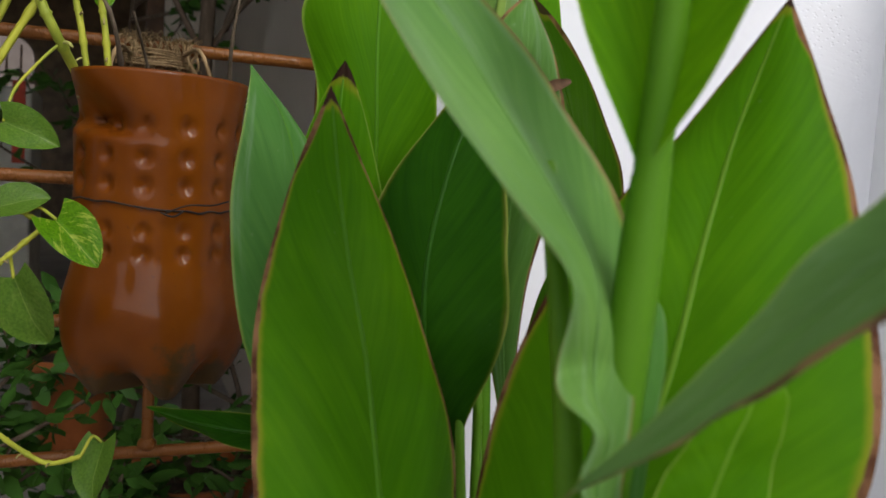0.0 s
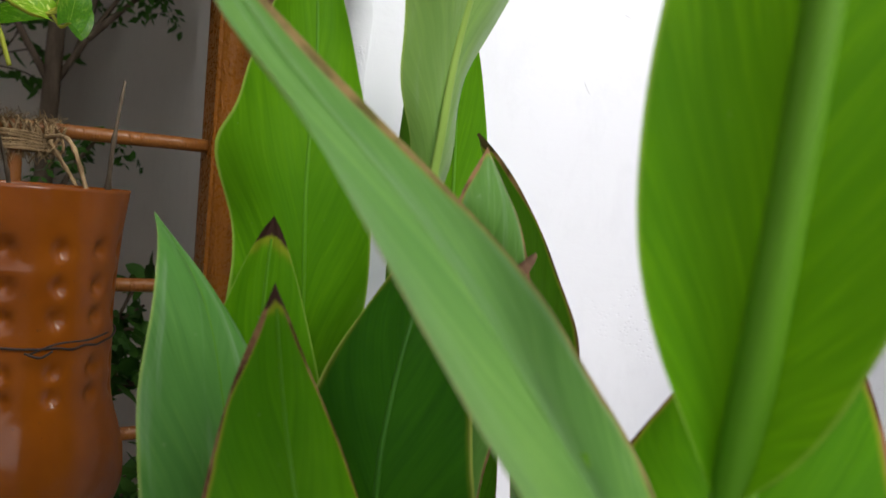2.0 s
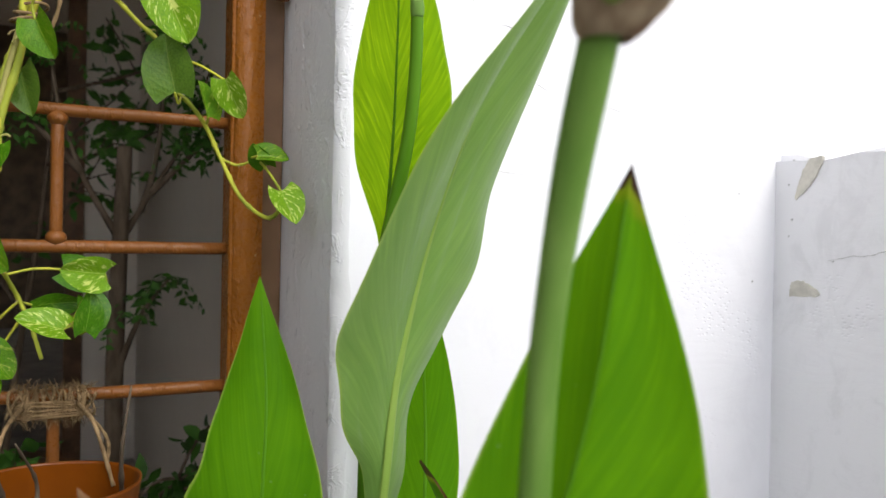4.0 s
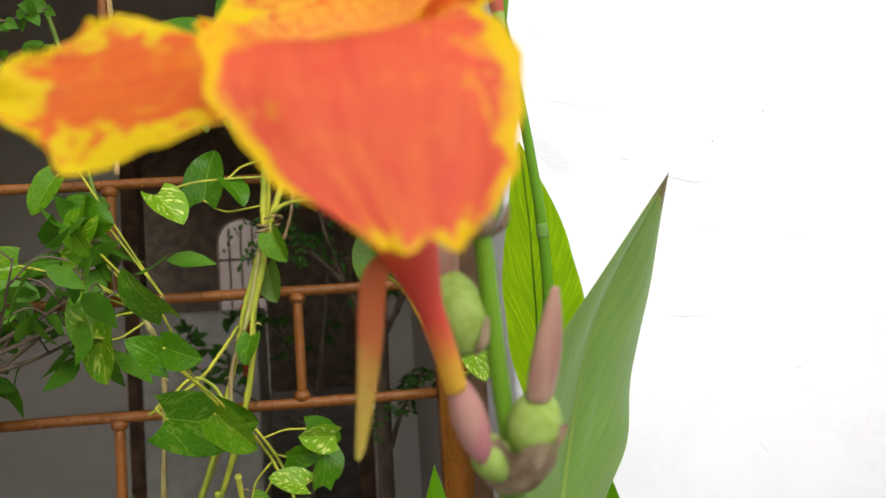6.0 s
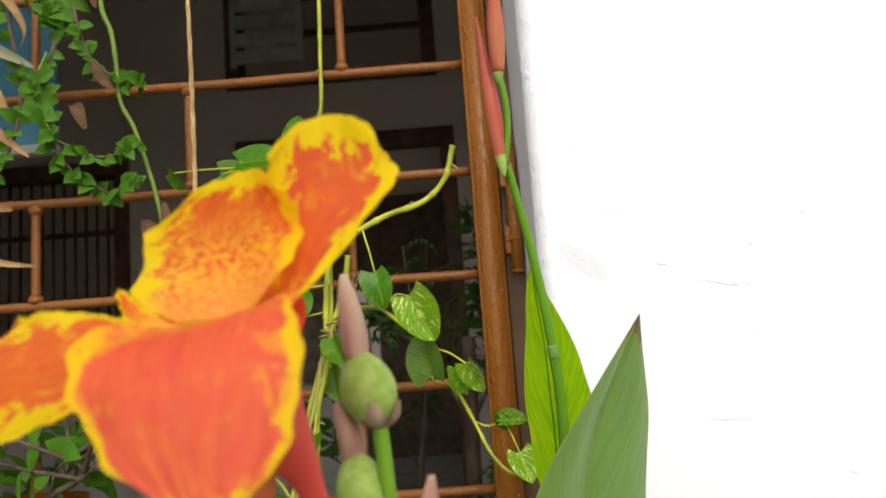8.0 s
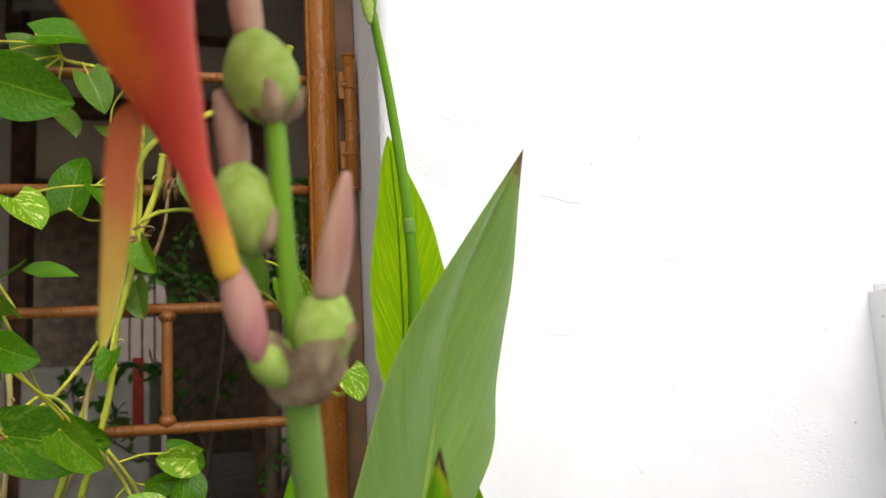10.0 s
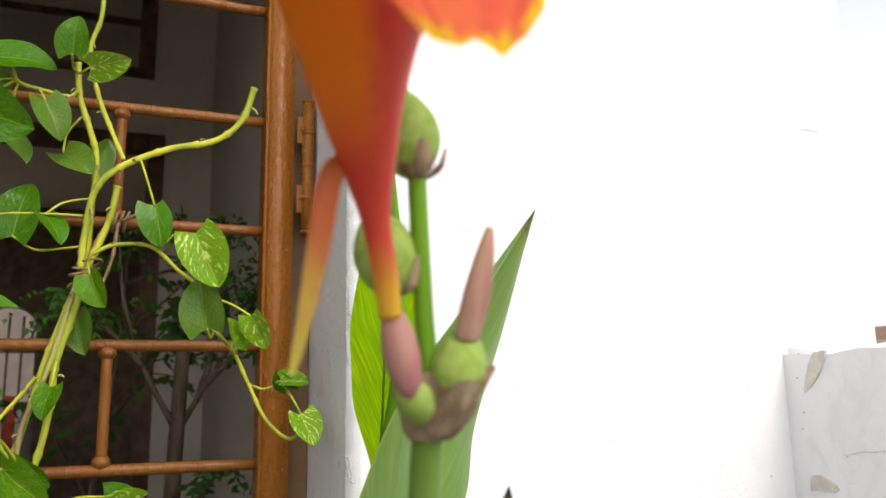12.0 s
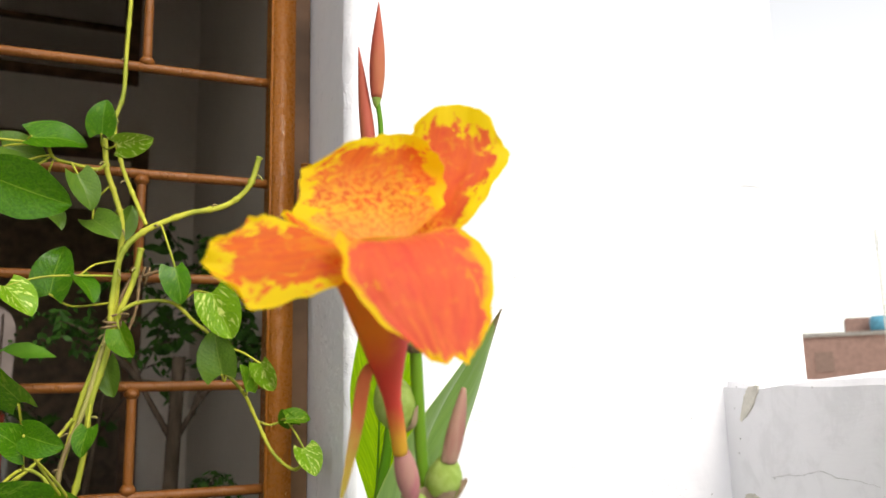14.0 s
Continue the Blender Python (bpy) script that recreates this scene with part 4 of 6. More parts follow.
edged_leaf([(0.1794, 0.2570, 0.5592), (0.1638, 0.2784, 0.6170), (0.1596, 0.3024, 0.6763), (0.1711, 0.3282, 0.7242), (0.1870, 0.3327, 0.7676)],
           [(0.2315, 0.2756, 0.5411), (0.2321, 0.2987, 0.6009), (0.2301, 0.3205, 0.6619), (0.2113, 0.3350, 0.7198), (0.1870, 0.3327, 0.7676)],
           LEAF_RIM, MIDRIB, "green leaf with a scorched brown rim and tip", 0.22, 0.0016, 1.3)
edged_leaf([(0.1886, 0.3589, 0.6247), (0.1659, 0.3616, 0.6717), (0.1599, 0.3694, 0.7235), (0.1669, 0.3860, 0.7658), (0.1712, 0.4140, 0.7825)],
           [(0.2349, 0.3554, 0.5753), (0.2286, 0.3597, 0.6332), (0.2181, 0.3666, 0.6891), (0.1978, 0.3814, 0.7392), (0.1712, 0.4140, 0.7825)],
           LEAF_GREY_PLAIN, MIDRIB, "bluish green leaf with a sharp tip", 0.05, 0.001, 4.0, 0.0006)
edged_leaf([(0.2081, 0.4122, 0.6355), (0.2030, 0.4140, 0.6955), (0.2010, 0.4166, 0.7579), (0.1976, 0.4232, 0.8144), (0.2126, 0.4253, 0.8637), (0.2270, 0.4270, 0.9105)],
           [(0.2460, 0.4040, 0.6200), (0.2500, 0.4055, 0.6750), (0.2528, 0.4075, 0.7250), (0.2554, 0.4095, 0.7774), (0.2464, 0.4123, 0.8441), (0.2270, 0.4270, 0.9105)],
           LEAF, MIDRIB, "upright fresh green leaf with a wavy edge", 0.30, 0.0045, 9.5, wavy=0.11)
edged_leaf([(0.2790, 0.4150, 0.7650), (0.2766, 0.4180, 0.8126), (0.2569, 0.3991, 0.8515), (0.2523, 0.3622, 0.9149), (0.2795, 0.3115, 0.9918), (0.3140, 0.2865, 1.0465)],
           [(0.2860, 0.4170, 0.7600), (0.2952, 0.4220, 0.7981), (0.3041, 0.4191, 0.8514), (0.3295, 0.4094, 0.9184), (0.3286, 0.3632, 0.9873), (0.3140, 0.2865, 1.0465)],
           LEAF_GREY, MIDRIB_YELLOW, "long greyish green leaf with a yellow midrib", 0.1, 0.0045, 10.9, 0.0033,
           [(0.2816, 0.4150, 0.7632), (0.2838, 0.4090, 0.8122), (0.2862, 0.4020, 0.8622), (0.2930, 0.3850, 0.9257), (0.2975, 0.3400, 0.9915), (0.3140, 0.2865, 1.0465)], 0.06)
edged_leaf([(0.2285, 0.2115, 0.7405), (0.2138, 0.2243, 0.7908), (0.2234, 0.2275, 0.8542), (0.2480, 0.2225, 0.9100), (0.2563, 0.2020, 0.9455)],
           [(0.2285, 0.2115, 0.7405), (0.2325, 0.1915, 0.7675), (0.2560, 0.1790, 0.8390), (0.2640, 0.1870, 0.8870), (0.2563, 0.2020, 0.9455)],
           LEAF_TIP, MIDRIB, "broad bright green leaf with a dry tip sheathing the stem", -0.12, 0.0008, 15.0, 0.0008,
           [(0.2300, 0.2135, 0.7405), (0.2325, 0.2105, 0.7860), (0.2345, 0.2065, 0.8400), (0.2470, 0.2020, 0.8950), (0.2563, 0.2020, 0.9455)])
edged_leaf([(0.2262, 0.2820, 0.6282), (0.2303, 0.2765, 0.6723), (0.2453, 0.2668, 0.7167), (0.2733, 0.2600, 0.7521), (0.2935, 0.2390, 0.7945)],
           [(0.2458, 0.1827, 0.6245), (0.2880, 0.1929, 0.6788), (0.3050, 0.2191, 0.7343), (0.3005, 0.2310, 0.7690), (0.2935, 0.2390, 0.7945)],
           LEAF_RIM, MIDRIB_PALE, "broad green leaf with a dark dry rim", 0.14, 0.0012, 16.4)
edged_leaf([(0.2144, 0.1955, 0.6661), (0.2105, 0.1985, 0.6770), (0.2119, 0.1960, 0.6881), (0.2068, 0.2017, 0.6939), (0.2104, 0.2105, 0.6980), (0.2054, 0.1975, 0.7170), (0.1898, 0.1950, 0.7325), (0.1787, 0.2167, 0.7586), (0.1602, 0.2504, 0.8038), (0.1506, 0.2828, 0.8303), (0.1481, 0.3089, 0.8559)],
           [(0.2262, 0.2060, 0.6600), (0.2270, 0.2062, 0.6730), (0.2280, 0.2068, 0.6850), (0.2292, 0.2085, 0.6970), (0.2310, 0.2120, 0.7080), (0.2440, 0.2420, 0.7330), (0.2360, 0.2560, 0.7580), (0.2190, 0.2620, 0.7790), (0.1900, 0.2940, 0.8168), (0.1481, 0.3089, 0.8559)],
           LEAF_GREY_RIM, MIDRIB_GREY, "arching bluish leaf with a fine brown rim", -0.10, 0.0012, 17.7, 0.0004)
edged_leaf([(0.2332, 0.1426, 0.7510), (0.2311, 0.1515, 0.7401), (0.2246, 0.1620, 0.7258), (0.2181, 0.1722, 0.7086), (0.2098, 0.1833, 0.6913), (0.2034, 0.1937, 0.6764)],
           [(0.2200, 0.1309, 0.7296), (0.2192, 0.1398, 0.7223), (0.2167, 0.1505, 0.7128), (0.2132, 0.1616, 0.7024), (0.2076, 0.1750, 0.6906), (0.2034, 0.1937, 0.6764)],
           LEAF_DROOP, MIDRIB_GREY, "drooping grey-green leaf with a reddish rim", 0.15, 0.0010, 19.1, 0.0003)

edged_leaf([(0.2160, 0.1928, 0.6502), (0.2228, 0.1921, 0.6735), (0.2288, 0.1907, 0.6853), (0.2349, 0.1890, 0.6948), (0.2421, 0.1870, 0.7045)],
           [(0.2414, 0.1826, 0.6519), (0.2452, 0.1832, 0.6761), (0.2478, 0.1834, 0.6900), (0.2484, 0.1838, 0.6981), (0.2421, 0.1870, 0.7045)],
           LEAF, MIDRIB_PALE, "short grey-green leaf below the drooping one", 0.10, 0.0008, 24.3, 0.0004)

# base, middle, tip, half width, across, blade, rib, shape
canna_leaf_part((0.2040, 0.2989, 0.5200), (0.1985, 0.3601, 0.6521), (0.2052, 0.3858, 0.7845), 0.0311, (0.8609, -0.4949, 0.1178), LEAF_TIP, MIDRIB, cup=0.116, widest=0.487, sharp=0.775, seed=2.7, label="green leaf with a small dry tip")
canna_leaf_part((0.2448, 0.3390, 0.6347), (0.2285, 0.3390, 0.7056), (0.2673, 0.3670, 0.7933), 0.0324, (0.7123, -0.6819, -0.1662), LEAF_SHADED, MIDRIB_DARK, cup=0.098, widest=0.407, sharp=0.912, seed=5.4, label="green leaf with a pale fold, coloured dark for shade")
edged_leaf([(0.2710, 0.3560, 0.6425), (0.2590, 0.3540, 0.6900), (0.2575, 0.3590, 0.7350), (0.2550, 0.3520, 0.7720), (0.2489, 0.3366, 0.7952), (0.2701, 0.3530, 0.8150)],
           [(0.2765, 0.3560, 0.6425), (0.2735, 0.3440, 0.6950), (0.2775, 0.3375, 0.7280), (0.2812, 0.3335, 0.7560), (0.2729, 0.3338, 0.7882), (0.2701, 0.3530, 0.8150)],
           LEAF_GREY_RUST, MIDRIB_GREY, "grey-green hollow leaf with a rusty dry rim and tip", 0.20, 0.0010, 6.8, 0.0003)
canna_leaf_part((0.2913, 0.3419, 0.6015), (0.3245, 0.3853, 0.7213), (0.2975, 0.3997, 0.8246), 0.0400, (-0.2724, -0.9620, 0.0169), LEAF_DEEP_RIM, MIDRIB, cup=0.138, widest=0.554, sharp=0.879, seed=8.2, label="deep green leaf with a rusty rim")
canna_leaf_part((0.2835, 0.4165, 0.9240), (0.2863, 0.4109, 0.9930), (0.2792, 0.3943, 1.0808), 0.0268, (0.6815, -0.7161, 0.1509), LEAF_LIT, MIDRIB, cup=0.239, widest=0.483, sharp=0.888, seed=12.3, label="young lime green leaf, light from behind put into its colour", rib_size=0.0008)
canna_leaf_part((0.3156, 0.4463, 0.6900), (0.3362, 0.4753, 0.8065), (0.3229, 0.4693, 0.9208), 0.0203, (0.9106, -0.4127, -0.0198), LEAF, MIDRIB, cup=0.195, widest=0.463, sharp=0.883, seed=13.6, label="fresh green leaf against the wall")
canna_leaf_part((0.2200, 0.4266, 0.6131), (0.1713, 0.4173, 0.6210), (0.1354, 0.4619, 0.6207), 0.0088, (-0.5128, 0.1561, 0.8442), LEAF_SHADED, MIDRIB_DARK, cup=0.189, widest=0.416, sharp=0.893, seed=20.5, label="low leaf bending away under the pot", rib_size=0.0009)
canna_leaf_part((0.3232, 0.3711, 0.5855), (0.3576, 0.4103, 0.6567), (0.3870, 0.4197, 0.7050), 0.0126, (0.7489, -0.6500, -0.1285), LEAF_GREY_PLAIN, MIDRIB, seed=22.4, label="small grey-green leaf near the wall")
canna_leaf_part((0.3047, 0.3848, 0.5993), (0.3128, 0.3984, 0.6558), (0.3250, 0.4062, 0.7076), 0.0090, (0.8173, -0.5731, -0.0598), LEAF_DEEP_RIM, MIDRIB, seed=23.7, label="narrow young leaf between the older blades")

# flowering stem, its sheath nodes, and the second stem with red buds
STALK = [(0.240, 0.255, 0.26), (0.234, 0.232, 0.50), (0.2285, 0.2165, 0.63), (0.2290, 0.2127, 0.6886), (0.2312, 0.2110, 0.7448), (0.2300, 0.2060, 0.7900), (0.2298, 0.2020, 0.8390), (0.2288, 0.1975, 0.8700), (0.2253, 0.1885, 0.9080), (0.2225, 0.1780, 0.9380), (0.2197, 0.1655, 0.9640)]
STALK_LINE = spline(STALK, 110)


def stalk_radius(z):
    """The stem is stout inside its sheaths and slims above them."""
    return 0.0054 - 0.0017 * max(0.0, min(1.0, (z - 0.60) / 0.19)) if z < 0.79 else 0.0036


def stalk_at(z):
    for a, b in zip(STALK_LINE, STALK_LINE[1:]):
        if b.z >= z:
            return a.lerp(b, max(0.0, min(1.0, (z - a.z) / (b.z - a.z))))
    return STALK_LINE[-1]


part("stem", tube(STALK[:7], lambda v: stalk_radius(spline(STALK[:7], 71)[round(70 * v)].z), 71, 16), STEM, canna, "thick pale green flower stem")
part("upper_stem", tube(STALK[6:], lambda v: 0.0033 + 0.0002 * math.sin(9 * v), 40, 16), STEM_BLOOM, canna, "greyish green stem below the flower")
part("stem_node", tube([stalk_at(0.8362), stalk_at(0.8385), stalk_at(0.8402), stalk_at(0.8428)], lambda v: 0.0036 + 0.0005 * math.sin(math.pi * v) ** 2, 10, 16), STEM_BLOOM, canna)


def collar(u, v):
    a = math.radians(-95 + 265 * (u + 1) / 2)
    top = 0.741 + 0.007 * max(0.0, (math.degrees(a) + 25) / 195) ** 1.4
    z = 0.62 + (top - 0.62) * v
    cx, cy = stalk_at(z).xy
    r = stalk_radius(z) + 0.0007 - 0.0005 * max(0.0, min(1.0, (z - 0.725) / 0.016))
    # a = 0 faces the walker, 90 degrees lies to the right
    fx, fy, rx, ry = -0.70, -0.71, 0.71, -0.70
    return Vector((cx + r * (math.cos(a) * fx + math.sin(a) * rx), cy + r * (math.cos(a) * fy + math.sin(a) * ry), z))


part("stem_sheath", grid_mesh("stem_sheath", collar, 33, 40, STEM), STEM, canna, "leaf sheath folded over the stem")


def between(left, right, bow, material, label):
    """A sheath sheet spanned between two edge curves and bowed towards the walker."""
    a, b = spline(left, 30), spline(right, 30)

    def point(u, v):
        k = min(28, int(v * 29))
        f = v * 29 - k
        p, q = a[k].lerp(a[k + 1], f), b[k].lerp(b[k + 1], f)
        return p.lerp(q, (u + 1) / 2) + Vector((-0.80, -0.60, 0.0)) * bow * (1 - u * u) * math.sin(math.pi * min(1.0, v + 0.1))

    part("stem_sheath", grid_mesh("stem_sheath", point, 11, 30, material), material, canna, label)


between([(0.2333, 0.2112, 0.7148), (0.2323, 0.2112, 0.7094), (0.2310, 0.2111, 0.7017), (0.2298, 0.2107, 0.6927), (0.2290, 0.2101, 0.6812), (0.2285, 0.2098, 0.6650)],
        [(0.2334, 0.2101, 0.7145), (0.2360, 0.2086, 0.7099), (0.2366, 0.2075, 0.6998), (0.2358, 0.2072, 0.6922), (0.2342, 0.2069, 0.6819), (0.2325, 0.2066, 0.6650)], 0.0008, LEAF_GREY_PLAIN, "loose pale sheath round the stem")
part("leaf_sheath", tube([(0.236, 0.262, 0.27), (0.2245, 0.2230, 0.56), (0.2236, 0.2205, 0.6401), (0.2236, 0.2246, 0.6753), (0.2223, 0.2320, 0.7101), (0.2225, 0.2428, 0.7433)], lambda s: 0.0052 - 0.0030 * s, 40, 10), STEM, canna)
SECOND = [(0.270, 0.350, 0.27), (0.2830, 0.4300, 0.60), (0.2875, 0.4440, 0.7604), (0.2850, 0.4360, 0.8372), (0.2850, 0.4210, 0.9130), (0.2900, 0.4020, 0.9800), (0.2875, 0.3900, 1.0330), (0.2790, 0.3790, 1.0900), (0.2690, 0.3660, 1.1350)]
part("stem", tube(SECOND, lambda s: 0.0050 - 0.0029 * s, 60, 12), STEM, canna)
part("stem_node", tube([(0.2877, 0.3906, 1.0295), (0.2875, 0.3900, 1.0330), (0.2869, 0.3892, 1.0370)], lambda s: 0.0029 + 0.0003 * math.sin(math.pi * s), 8, 12), STEM_DARK, canna)
part("stem", tube([(0.268, 0.362, 1.133), (0.271, 0.358, 1.16), (0.268, 0.357, 1.185)], 0.0017, 12, 8), STEM, canna)
for base, tip, r in (((0.266, 0.361, 1.135), (0.259, 0.365, 1.219), 0.0042), ((0.268, 0.357, 1.183), (0.269, 0.354, 1.246), 0.0046)):
    d = Vector(tip) - Vector(base)
    part("red_bud", tube([Vector(base) + d * k / 5 for k in range(6)], lambda s: r * math.sin(math.pi * (0.12 + 0.88 * s) ** 0.75) + 0.0003, 24, 12), BUD_RED, canna, "long closed red flower bud")
    part("bud_base", ellipsoid(Vector(base) - d * 0.10, d, d.length * 0.3, 0.0032), POD, canna)

# other stems that carry the lower leaves
for foot, top in (((0.2270, 0.2900, 0.2600), (0.2179, 0.2621, 0.5566)), ((0.2370, 0.3050, 0.2600), (0.2050, 0.2988, 0.5432)), ((0.2320, 0.3250, 0.2600), (0.2070, 0.3703, 0.5809)), ((0.2620, 0.3150, 0.2600), (0.2427, 0.3322, 0.6515)), ((0.2720, 0.3250, 0.2600), (0.2968, 0.3494, 0.6200)), ((0.2470, 0.3350, 0.2600), (0.2482, 0.4001, 0.6558)), ((0.2770, 0.3450, 0.2600), (0.3196, 0.4503, 0.7116)), ((0.2620, 0.2800, 0.2600), (0.1962, 0.1792, 0.6136)), ((0.2920, 0.3250, 0.2600), (0.3243, 0.3713, 0.5995)), ((0.2620, 0.3250, 0.2600), (0.2607, 0.3562, 0.6607)), ((0.2820, 0.3550, 0.2600), (0.2986, 0.4443, 0.7763)), ((0.2320, 0.3250, 0.2600), (0.2199, 0.4266, 0.6132))):
    a, b = Vector(foot), Vector(top)
    part("leaf_sheath", tube([a, a.lerp(b, 0.5) + Vector((0, 0, 0.02)), b], lambda s: 0.0062 - 0.0045 * s, 20, 10), STEM, canna)

part("leaf_sheath", tube([(0.262, 0.255, 0.26), (0.300, 0.190, 0.52), (0.275, 0.148, 0.745), (0.2266, 0.1367, 0.7403)], lambda s: 0.006 - 0.0045 * s, 30, 10), STEM, canna)

# ---- the open flower ----
TUBE_LINE = [(0.2068, 0.1514, 0.985), (0.2046, 0.1480, 0.993), (0.2018, 0.1440, 1.0012), (0.1985, 0.1385, 1.0115), (0.1940, 0.1290, 1.0240), (0.1905, 0.1185, 1.0350), (0.1892, 0.1130, 1.0410)]
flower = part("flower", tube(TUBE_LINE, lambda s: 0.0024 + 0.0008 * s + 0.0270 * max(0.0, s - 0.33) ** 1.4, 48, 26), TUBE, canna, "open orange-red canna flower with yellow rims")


def petal(left, mid, right, material, label, seed=0.0, ruffle=0.0010, notch=0.0, rough=0.0012):
    """A petal spanned by its left edge, middle line and right edge, root to tip, with a ruffled rim."""
    n = 40
    a, m, b = (spline(line, n) for line in (left, mid, right))

    def at(line, v):
        k = min(n - 2, int(v * (n - 1)))
        return line[k].lerp(line[k + 1], v * (n - 1) - k)

    def point(u, v):
        p, c, q = at(a, v), at(m, v), at(b, v)
        w = p * (u * (u - 1) / 2) + c * (1 - u * u) + q * (u * (u + 1) / 2)
        nrm = (q - p).cross(at(m, min(1, v + 0.05)) - at(m, max(0, v - 0.05))).normalized()
        along = (m[-1] - m[0]).normalized()
        side = (q - p).normalized()
        edge = max(abs(u) ** 3, max(0, (v - 0.7) / 0.3) ** 2)
        w += nrm * ruffle * edge * math.sin(9 * v + 5 * u + seed)
        w += along * rough * edge * noise.noise((u * 5, v * 4, seed)) * min(1, 3 * v) + side * rough * edge * noise.noise((u * 2, v * 11, seed + 3)) * min(1, 3 * v)
        w += nrm * 0.0007 * noise.noise((u * 3.2, v * 3, seed + 5))
        # the tip is rounded off towards its corners
        w -= along * 0.0030 * max(0, abs(u) - 0.45) ** 2 * max(0, v - 0.75) * 14
        return w - along * notch * math.exp(-((u - 0.30) / 0.13) ** 2) * max(0, v - 0.8) * 5

    return part("petal", grid_mesh("petal", point, 37, 37, material), material, flower, label)


petal([(0.1805, 0.1120, 1.0435), (0.1715, 0.0960, 1.0420), (0.1695, 0.0880, 1.0350), (0.1735, 0.0855, 1.0255), (0.1796, 0.0828, 1.0172), (0.1868, 0.0823, 1.0118)],
      [(0.1885, 0.1120, 1.0430), (0.1885, 0.1030, 1.0425), (0.1890, 0.0930, 1.0385), (0.1898, 0.0865, 1.0300), (0.1915, 0.0838, 1.0200), (0.1940, 0.0825, 1.0098)],
      [(0.1975, 0.1110, 1.0450), (0.2050, 0.1030, 1.0480), (0.2095, 0.0950, 1.0410), (0.2104, 0.0906, 1.0295), (0.2075, 0.0880, 1.0185), (0.2025, 0.0826, 1.0098)],
      PETAL_LIP, "broad coral lip with a thin yellow rim", 1.0, 0.0008, 0.0034, 0.0014)
petal([(0.1805, 0.1150, 1.0440), (0.1665, 0.1225, 1.0510), (0.1690, 0.1262, 1.0578), (0.1688, 0.1248, 1.0655), (0.1765, 0.1251, 1.0727)],
      [(0.1890, 0.1130, 1.0440), (0.1882, 0.1185, 1.0525), (0.1880, 0.1225, 1.0610), (0.1890, 0.1235, 1.0690), (0.1925, 0.1199, 1.0770)],
      [(0.1975, 0.1120, 1.0460), (0.2040, 0.1085, 1.0530), (0.2068, 0.1118, 1.0610), (0.2062, 0.1125, 1.0680), (0.2025, 0.1116, 1.0740)],
      PETAL_UP, "upright petal flecked red and yellow", 2.0, 0.0010)
petal([(0.1985, 0.1180, 1.0450), (0.1985, 0.1205, 1.0580), (0.1985, 0.1205, 1.0710), (0.2005, 0.1178, 1.0825)],
      [(0.2025, 0.1140, 1.0450), (0.2085, 0.1160, 1.0580), (0.2130, 0.1175, 1.0720), (0.2140, 0.1150, 1.0870)],
      [(0.2060, 0.1060, 1.0440), (0.2110, 0.1045, 1.0500), (0.2210, 0.1092, 1.0615), (0.2283, 0.1129, 1.0720), (0.2255, 0.1125, 1.0808)],
      PETAL_BACK, "back petal flecked red with a yellow rim", 3.0, 0.0008)
petal([(0.1800, 0.1140, 1.0430), (0.1677, 0.1120, 1.0468), (0.1590, 0.1085, 1.0472), (0.1515, 0.1055, 1.0464), (0.1448, 0.1012, 1.0418)],
      [(0.1800, 0.1070, 1.0390), (0.1690, 0.1030, 1.0390), (0.1600, 0.1018, 1.0372), (0.1500, 0.1010, 1.0358), (0.1408, 0.0993, 1.0353)],
      [(0.1785, 0.1010, 1.0345), (0.1706, 0.0945, 1.0282), (0.1607, 0.0938, 1.0257), (0.1505, 0.0952, 1.0230), (0.1445, 0.0955, 1.0278)],
      PETAL_SIDE, "side petal blotched yellow and orange", 4.0, 0.0012)
petal([(0.1790, 0.1145, 1.0435), (0.1700, 0.1195, 1.0490), (0.1640, 0.1230, 1.0535)],
      [(0.1790, 0.1125, 1.0420), (0.1695, 0.1180, 1.0465), (0.1632, 0.1232, 1.0525)],
      [(0.1790, 0.1110, 1.0415), (0.1685, 0.1165, 1.0455), (0.1628, 0.1228, 1.0515)],
      PETAL_UP, "small curled petal beside the throat", 5.0, 0.0004)
part("throat", lathe([(0.0085, 0.0012), (0.0062, -0.0015), (0.003, -0.006), (0.0, -0.008)], (0.1895, 0.1122, 1.0425), 20), TUBE_PALE, flower)
part("ovary", ellipsoid((0.2120, 0.1545, 0.9690), (-0.0052, -0.0030, 0.0185), 0.0205, 0.0037, None, 0.9), OVARY, flower, "rosy swollen ovary")
part("ovary_cup", ellipsoid((0.2165, 0.1590, 0.9640), (-0.45, -0.32, 1), 0.0120, 0.0044), POD, canna, "pale green cup below the ovary")


def strap(name, pts, width, material, parent, side=(1, 0.3, 0), label=""):
    c = spline(pts, 24)
    s = Vector(side).normalized()

    def point(u, v):
        k = v * 23
        i = min(int(k), 22)
        p = c[i].lerp(c[i + 1], k - i)
        w = width * (0.35 + 0.65 * math.sin(math.pi * min(1, v * 1.02) ** 0.8)) * (1 if v < 0.98 else 0.5)
        tan = (c[i + 1] - c[i]).normalized()
        return p + s * u * w + tan.cross(s) * (0.5 * w * u * u)

    return part(name, grid_mesh(name, point, 9, 24, material), material, parent, label)


